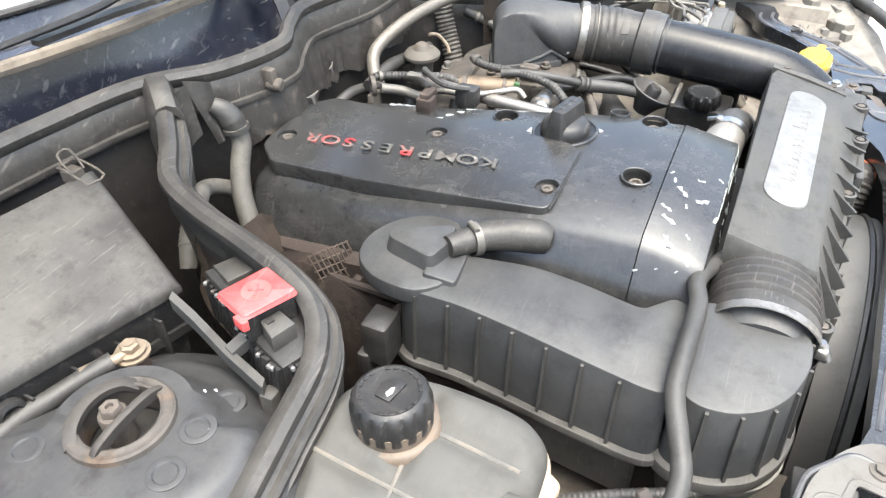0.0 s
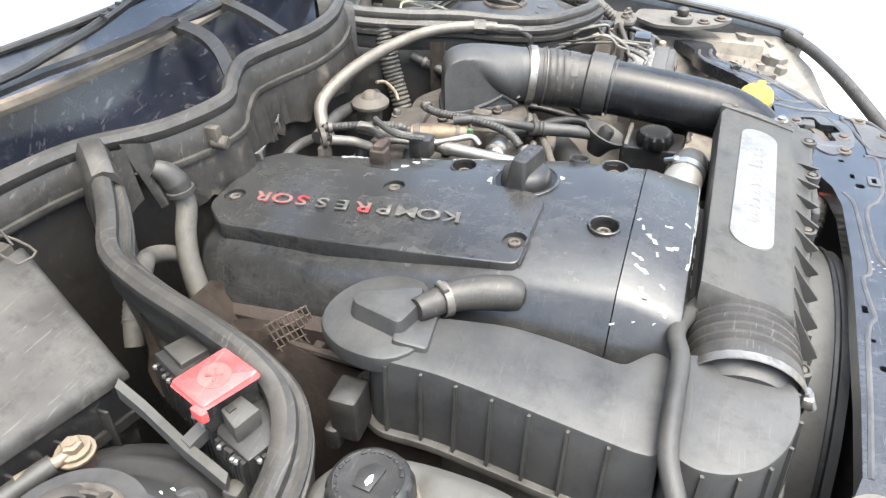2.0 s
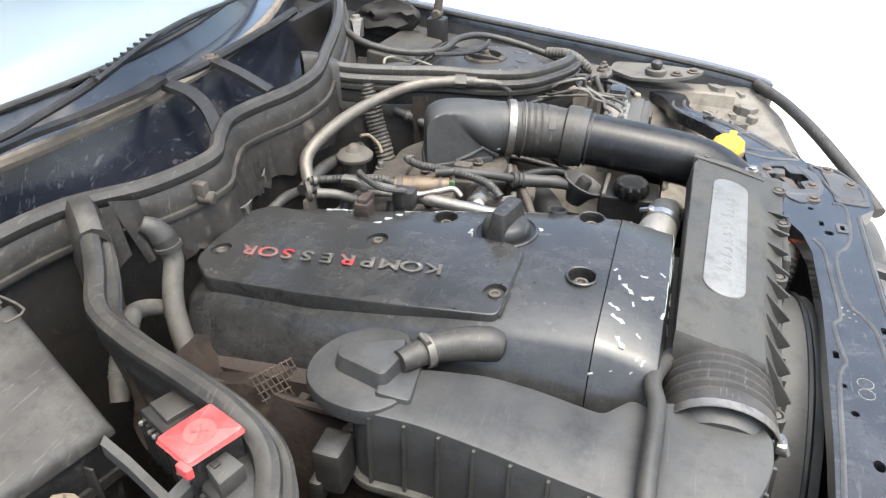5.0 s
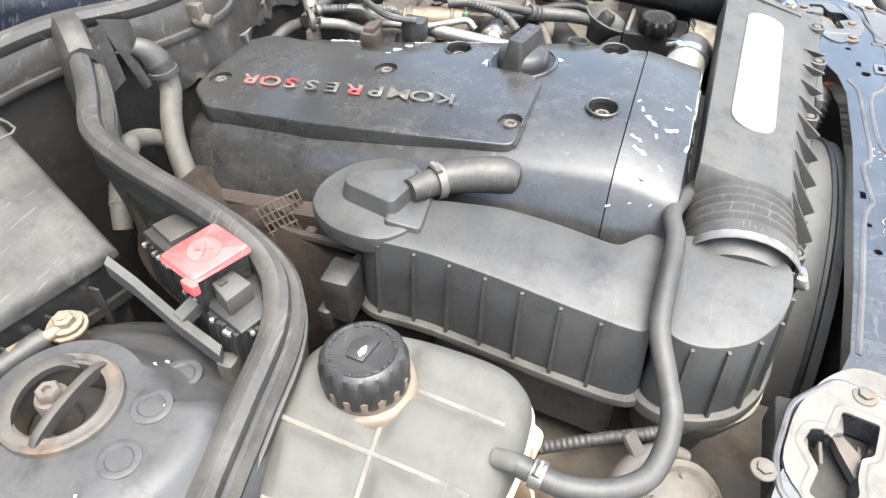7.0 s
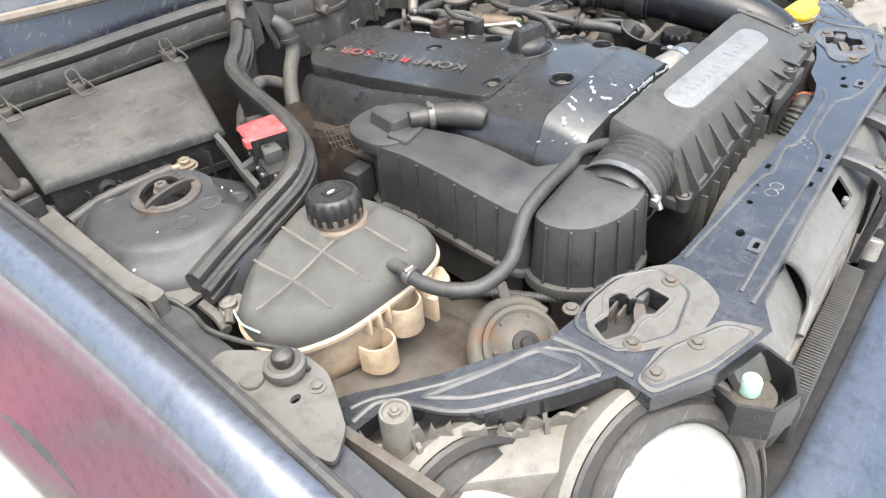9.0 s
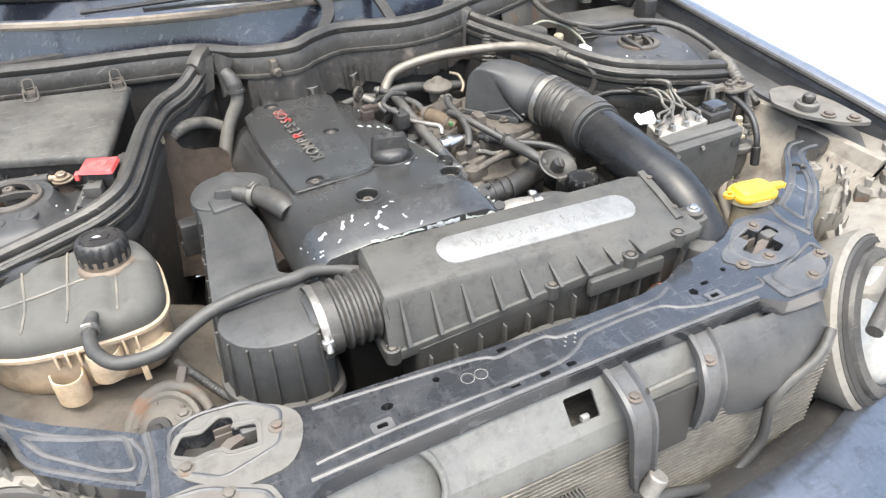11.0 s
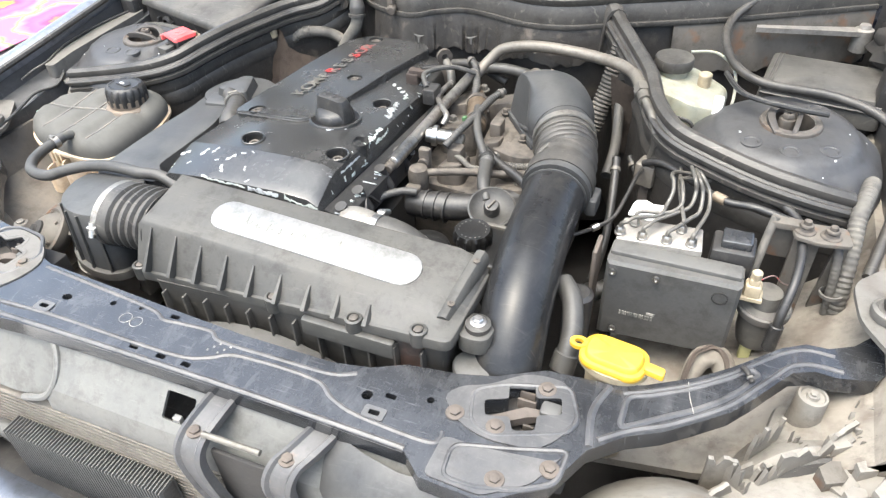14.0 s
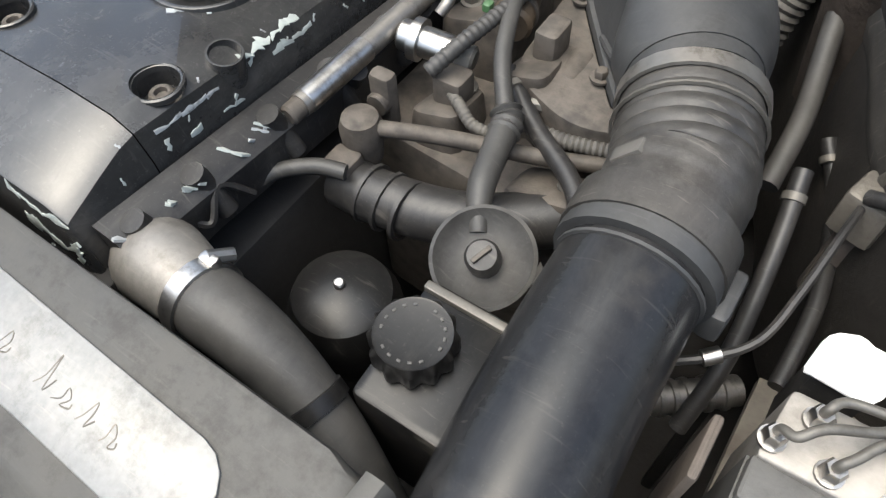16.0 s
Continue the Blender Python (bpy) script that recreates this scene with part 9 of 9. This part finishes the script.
put("fitting", merge(rod((0.3605, 0.566, 0.835), (0.366, 0.548, 0.834), 0.0115, 6), rod((0.366, 0.548, 0.834), (0.372, 0.531, 0.833), 0.009, 12)), PIPE, bhz, "steel end fitting")
put("pipe", tube([(0.371, 0.534, 0.833), (0.386, 0.503, 0.829), (0.396, 0.483, 0.816), (0.400, 0.482, 0.794), (0.396, 0.491, 0.765)], 0.006, 10), PIPE, bhz)
hb2 = thing("hose_bracket", (0.393, 0.484, 0.70), "pale steel hose bracket below the seal", "bracket")
put("plate", prism(rounded([(0.378, 0.470), (0.406, 0.462), (0.415, 0.490), (0.386, 0.498)], 0.004, 2), 0.735, 0.768, 0.003), PALE_STEEL, hb2)
put("stem", box((0.388, 0.474, 0.66), (0.404, 0.488, 0.737), 0.003), RUSTY, hb2)
hs = thing("heat_felt", (0.34, 0.625, 0.70), "crumpled brown heat felt behind the inlet dome", "heat shield")
put("sheet", leaf(((0.306, 0.622, 0.822), (0.352, 0.614, 0.806), (0.366, 0.608, 0.700), (0.322, 0.628, 0.690)), 0.004, -0.010), FELT, hs)
put("mount", box((0.335, 0.622, 0.64), (0.352, 0.634, 0.72), 0.003), DARK, hs)
for pts, r in (([(0.366, 0.690, 0.665), (0.372, 0.640, 0.672), (0.384, 0.585, 0.668), (0.398, 0.545, 0.660), (0.410, 0.50, 0.640)], 0.0035), ([(0.377, 0.690, 0.662), (0.390, 0.620, 0.664), (0.404, 0.560, 0.660), (0.418, 0.52, 0.645)], 0.003), ([(0.386, 0.655, 0.655), (0.400, 0.60, 0.657), (0.425, 0.525, 0.655), (0.445, 0.468, 0.648)], 0.004)):
    t = thing("brake_line", pts[2], "thin tan metal brake line low in the bay", "pipe", "low brake lines")
    put("line", tube(pts, r, 8), PIPE, t)
    put("clip", box((pts[2][0] - 0.008, pts[2][1] - 0.006, pts[2][2] - 0.010), (pts[2][0] + 0.008, pts[2][1] + 0.006, pts[2][2] + 0.004), 0.002), RUSTY, t)
lift = thing("lifting_eye", (0.012, 0.665, 0.74), "rusty engine lifting eye bracket", "bracket")
put("eye", loft([[(0.011 + r * math.cos(a), 0.663 + h, 0.790 + r * math.sin(a)) for a in [2 * math.pi * j / 20 for j in range(20)]] for r, h in ((0.014, -0.003), (0.014, 0.003), (0.006, 0.003), (0.006, -0.003))], caps=False, closed=True), CASTING, lift, m=Matrix.Translation((0.011, 0.663, 0)) @ pose(0, 0, 0, 0, 0, 40) @ Matrix.Translation((-0.011, -0.663, 0)))
put("stem", box((0.000, 0.658, 0.72), (0.024, 0.668, 0.78), 0.002), CASTING, lift)
put("pipe", tube([(0.018, 0.655, 0.785), (0.035, 0.632, 0.778), (0.045, 0.61, 0.768)], 0.007, 10), PIPE, lift)
ac = thing("ribbed_duct", (0.29, 0.68, 0.70), "ribbed grey air duct behind the inlet dome", "duct")
put("duct", tube([(0.307, 0.705, 0.842), (0.303, 0.697, 0.81), (0.296, 0.686, 0.77), (0.287, 0.672, 0.735), (0.28, 0.66, 0.70)], 0.0165, 16, 8, 0.0065, 0.13), PALE_HOSE, ac)
ev = thing("vacuum_valve", (0.174, 0.67, 0.73), "round tan vacuum valve on the manifold", "valve")
put("body", lathe([(0.016, -0.035), (0.018, -0.014), (0.028, -0.010), (0.0285, -0.005), (0.024, 0.0), (0.014, 0.003), (0.010, 0.009), (0.006, 0.012), (0.001, 0.012)], 28), TAN_STEEL, ev, m=Matrix.Translation((0.174, 0.670, 0.775)))
put("yellow_wire", tube([(0.20, 0.67, 0.79), (0.215, 0.662, 0.785), (0.218, 0.648, 0.77), (0.21, 0.64, 0.76)], 0.0028, 8), BRASS, ev, "yellow looped wire")
HOSES = [
    ("corrugated conduit along the fuel rail", [(0.050, 0.684, 0.782), (0.066, 0.668, 0.780), (0.083, 0.630, 0.779), (0.096, 0.592, 0.778), (0.10, 0.57, 0.77)], 0.0065, HOSE, 0.005),
    ("corrugated conduit across the manifold", [(0.150, 0.575, 0.790), (0.138, 0.550, 0.787), (0.132, 0.495, 0.787), (0.122, 0.445, 0.783), (0.11, 0.42, 0.77)], 0.0062, HOSE, 0.005),
    ("bent tan metal tube by the injectors", [(0.050, 0.600, 0.776), (0.050, 0.572, 0.782), (0.053, 0.533, 0.783), (0.074, 0.502, 0.784), (0.088, 0.482, 0.784), (0.086, 0.470, 0.775)], 0.0045, RAILM, 0),
    ("dusty dark hose behind the inlet pipe", [(0.318, 0.660, 0.79), (0.332, 0.585, 0.755), (0.338, 0.54, 0.742), (0.338, 0.49, 0.725)], 0.008, HOSE, 0),
    ("black cable across the manifold front", [(0.15, 0.46, 0.76), (0.19, 0.43, 0.752), (0.235, 0.40, 0.75), (0.262, 0.362, 0.745), (0.255, 0.33, 0.73)], 0.007, BLACK, 0),
    ("thin conduit dropping behind the pipe", [(0.352, 0.47, 0.77), (0.36, 0.42, 0.74), (0.365, 0.37, 0.70), (0.36, 0.33, 0.66)], 0.006, BLACK, 0),
    ("rubber hose at the manifold rear", [(0.06, 0.70, 0.76), (0.12, 0.70, 0.765), (0.18, 0.70, 0.755), (0.24, 0.69, 0.75)], 0.010, HOSE, 0),
    ("dark conduit behind the cover", [(-0.02, 0.73, 0.74), (0.03, 0.72, 0.755), (0.07, 0.715, 0.75), (0.11, 0.71, 0.735)], 0.008, HOSE, 0),
    ("black cable in the deep bay", [(0.36, 0.56, 0.72), (0.385, 0.52, 0.70), (0.40, 0.45, 0.69), (0.40, 0.38, 0.68)], 0.006, BLACK, 0),
]
for lab2, pts, r, mt, pit in HOSES:
    t = thing("engine_hose", pts[len(pts) // 2], lab2, "hose", "engine hoses")
    put("hose", tube(pts, r, 10, 6, pit, 0.14), mt, t)
    q0, q1 = Vector(pts[0]), Vector(pts[1])
    put("end_clip", clamp_band(q0.lerp(q1, 0.25), q0.lerp(q1, 0.25) + (q1 - q0).normalized() * 0.006, r * 1.02, 0.0014, 14), PIPE, t, "dull spring clip")
cn = thing("coil_connector", (-0.005, 0.575, 0.785), "brown plug connector beside the engine cover", "connector")
put("plug", merge(box((-0.018, 0.562, 0.782), (0.004, 0.584, 0.800), 0.003), box((-0.014, 0.566, 0.795), (0.014, 0.580, 0.806), 0.002)), SHIELD, cn)
put("lead", tube([(0.006, 0.575, 0.806), (0.03, 0.60, 0.802), (0.05, 0.63, 0.79)], 0.004, 8), BLACK, cn)
cn2 = thing("rear_connector", (0.01, 0.52, 0.78), "black bracketed plug behind the oil cap", "connector")
put("plug", box((0.030, 0.52, 0.775), (0.052, 0.55, 0.80), 0.003), BLACK, cn2)
put("lead", tube([(0.035, 0.53, 0.80), (0.02, 0.56, 0.808), (0.05, 0.60, 0.805), (0.085, 0.62, 0.79)], 0.0045, 8, 6, 0.004, 0.14), HOSE, cn2)
gt = thing("green_tag", (0.115, 0.505, 0.76), "small green plastic tag on the fuel rail", "tag")
put("tag", box((0.110, 0.488, 0.776), (0.117, 0.496, 0.782), 0.0015), GREEN_B, gt)
fan = thing("cooling_fan_cowl", (0.0, 0.03, 0.45), "black curved fan cowl below the filter box", "fan cowl")
put("cowl", loft([[(0.02 + r * math.cos(a), y, 0.47 + r * math.sin(a)) for a in [math.pi * j / 30 for j in range(31)]] for r, y in ((0.225, 0.004), (0.236, 0.006), (0.236, 0.056), (0.215, 0.056))], caps=False, closed=True), CTRL, fan)
for k, yy in ((0.228, 0.02), (0.221, 0.038)):
    put("ring_ridge", tube([(0.02 + (k + 0.008) * math.cos(math.pi * j / 24), yy, 0.47 + (k + 0.008) * math.sin(math.pi * j / 24)) for j in range(25)], 0.004, 6, 1), BLACK, fan)
og = thing("orange_hose", (0.19, 0.055, 0.60), "ribbed hose with orange sleeve beside the filter box", "hose")
put("hose", tube([(0.16, 0.045, 0.64), (0.175, 0.035, 0.69), (0.20, 0.035, 0.70), (0.225, 0.04, 0.66)], 0.018, 14, 8, 0.006, 0.1), HOSE, og)
put("sleeve", tube([(0.190, 0.0345, 0.699), (0.205, 0.035, 0.697), (0.214, 0.036, 0.686)], 0.0195, 14), ORANGE, og, "orange sleeve")

# ---- wipers and cowl linkage ----
wp = thing("windscreen_wiper", (0.0, 0.90, 0.93), "black windscreen wiper arm and blade on the glass", "wiper")
put("arm", loft([[Vector(p) + Vector(o) for o in ((0, -w, -0.003), (0, w, -0.003), (0, w, 0.003), (0, -w, 0.003))] for p, w in (((0.014, 0.866, 0.925), 0.011), ((-0.04, 0.850, 0.930), 0.010), ((-0.13, 0.857, 0.932), 0.008), ((-0.20, 0.869, 0.934), 0.007), ((-0.30, 0.872, 0.937), 0.006))]), BLACK, wp)
BLADE = [(-0.40, 0.885, 0.945), (-0.25, 0.858, 0.950), (-0.19, 0.862, 0.951), (-0.10, 0.876, 0.952), (0.0, 0.902, 0.953), (0.09, 0.922, 0.954), (0.19, 0.935, 0.954), (0.31, 0.930, 0.954)]
put("blade", tube(BLADE, [0.003, 0.0045, 0.005, 0.006, 0.006, 0.005, 0.0045, 0.003], 8), BLACK, wp)
put("rubber_edge", tube([(x, y + 0.008, z - 0.004) for x, y, z in BLADE], 0.0025, 6), RUBBER, wp)
for i in range(9):
    p = Vector((-0.085, 0.876, 0.960)).lerp(Vector((0.07, 0.918, 0.962)), i / 8)
    put("blade_rung", box(tuple(p + Vector((-0.0018, -0.011, -0.002))), tuple(p + Vector((0.0018, 0.004, 0.002))), 0.0006), BLACK, wp)
put("spoiler", tube([(-0.097, 0.862, 0.960), (-0.008, 0.886, 0.961), (0.082, 0.910, 0.962)], 0.0034, 6), BLACK, wp)
wl = thing("wiper_linkage", (0.06, 0.86, 0.88), "black curved wiper linkage arms with rusty pivots", "linkage")
put("curved_arm", loft([[Vector(p) + Vector(o) for o in ((-0.012, 0, -0.004), (0.012, 0, -0.004), (0.012, 0, 0.004), (-0.012, 0, 0.004))] for p in catmull([(0.014, 0.862, 0.918), (0.022, 0.83, 0.905), (0.012, 0.80, 0.89), (-0.02, 0.765, 0.872)], 6)]), BLACK, wl)
put("strap", loft([[Vector(p) + Vector(o) for o in ((-0.010, 0, -0.004), (0.010, 0, -0.004), (0.010, 0, 0.004), (-0.010, 0, 0.004))] for p in catmull([(0.118, 0.862, 0.918), (0.125, 0.82, 0.90), (0.13, 0.775, 0.875)], 6)]), BLACK, wl)
for x, y in ((0.012, 0.868), (0.120, 0.862)):
    put("pivot", lathe([(0.013, -0.012), (0.013, 0.0), (0.010, 0.002), (0.008, -0.001), (0.006, 0.003), (0.001, 0.003)], 18), RUSTY, wl, "rusty pivot", m=Matrix.Translation((x, y, 0.922)))
put("bar", tube([(0.012, 0.868, 0.916), (0.12, 0.862, 0.916), (0.30, 0.872, 0.914), (0.42, 0.89, 0.910)], 0.0075, 8), BLACK, wl)

sclip = thing("seal_clip", (-0.118, 0.722, 0.80), "tan clip stud on the bulkhead", "clip", "bulkhead clips")
put("clip", merge(rod((-0.118, 0.735, 0.838), (-0.114, 0.716, 0.836), 0.0085, 12, 0.002), box((-0.124, 0.722, 0.838), (-0.112, 0.738, 0.858), 0.002)), CASTING, sclip)

# ---- things on the ground beside the car ----
def floral(name, pale):
    m = bpy.data.materials.new(name)
    m.use_nodes = True
    N, L = m.node_tree.nodes, m.node_tree.links
    b = N["Principled BSDF"]
    b.inputs["Roughness"].default_value = 0.85
    tc = N.new("ShaderNodeTexCoord")
    v = N.new("ShaderNodeTexVoronoi")
    v.inputs["Scale"].default_value = 3.2
    nz = N.new("ShaderNodeTexNoise")
    nz.inputs["Scale"].default_value, nz.inputs["Detail"].default_value = 9.0, 4.0
    mixv = N.new("ShaderNodeMix")
    mixv.data_type = "VECTOR"
    mixv.inputs["Factor"].default_value = 0.12
    L.new(tc.outputs["Object"], nz.inputs["Vector"])
    L.new(tc.outputs["Object"], mixv.inputs["A"])
    L.new(nz.outputs["Color"], mixv.inputs["B"])
    L.new(mixv.outputs["Result"], v.inputs["Vector"])
    r = N.new("ShaderNodeValToRGB")
    cols = [(0.0, (0.34, 0.20, 0.01)), (0.16, (0.34, 0.17, 0.02)), (0.22, (0.30, 0.02, 0.08)), (0.34, (0.32, 0.07, 0.15)), (0.46, (0.30, 0.045, 0.13)), (0.56, (0.32, 0.12, 0.18)), (0.62, (0.08, 0.14, 0.05)), (0.68, (0.31, 0.08, 0.16))]
    if not pale:
        cols = [(0.0, (0.22, 0.14, 0.05)), (0.14, (0.20, 0.04, 0.05)), (0.4, (0.16, 0.02, 0.05)), (0.6, (0.12, 0.02, 0.05)), (0.7, (0.05, 0.08, 0.05))]
    while len(r.color_ramp.elements) < len(cols):
        r.color_ramp.elements.new(0.5)
    for e, (p, c) in zip(r.color_ramp.elements, cols):
        e.position, e.color = p, (*c, 1)
    L.new(v.outputs["Distance"], r.inputs[0])
    L.new(r.outputs[0], b.inputs["Base Color"])
    return m


def cloth(x0, x1, y0, y1, seed, lift):
    bm = bmesh.new()
    bmesh.ops.create_grid(bm, x_segments=40, y_segments=40, size=0.5)
    for vv in bm.verts:
        u, w = vv.co.x + 0.5, vv.co.y + 0.5
        n1 = noise.noise(Vector((u * 5 + seed, w * 5, 0)))
        vv.co = Vector((x0 + (x1 - x0) * u + 0.02 * noise.noise(Vector((w * 6, seed, 1))), y0 + (y1 - y0) * w, 0.008 + lift * (0.5 + 0.5 * n1)))
    bmesh.ops.solidify(bm, geom=bm.faces[:], thickness=-0.004)
    return bm


fl = thing("floral_cloth", (-3.6, 2.6, 0.0), "pink cloth printed with yellow flowers spread on ground", "cloth")
put("cloth", cloth(-4.8, -2.6, 1.0, 4.2, 2, 0.02), floral("pink_floral", True), fl)
fl2 = thing("maroon_cloth", (-1.6, 0.9, 0.0), "maroon flowered cloth lying beside the car", "cloth")
put("cloth", cloth(-2.15, -1.12, -0.8, 2.6, 6, 0.02), floral("maroon_floral", False), fl2)

# wheels carry the body
def wheel(x, y):
    w = put("wheel", lathe([(0.10, -0.10), (0.19, -0.10), (0.21, -0.095), (0.30, -0.10), (0.315, -0.08), (0.315, 0.08), (0.30, 0.10), (0.21, 0.095), (0.19, 0.06), (0.05, 0.05), (0.001, 0.05)], 40), RUBBER, car, "black tyre", m=Matrix.Translation((x, y, 0.315)) @ pose(0, 0, 0, 0, -90 if x < 0 else 90, 0))
    put("rim", lathe([(0.19, 0.05), (0.19, 0.07), (0.03, 0.065), (0.001, 0.065)], 30), ALU, w, "alloy rim", m=Matrix.Translation((x, y, 0.315)) @ pose(0, 0, 0, 0, -90 if x < 0 else 90, 0))


for wx, wy in ((-0.72, 0.57), (0.775, 0.57)):
    wheel(wx, wy)
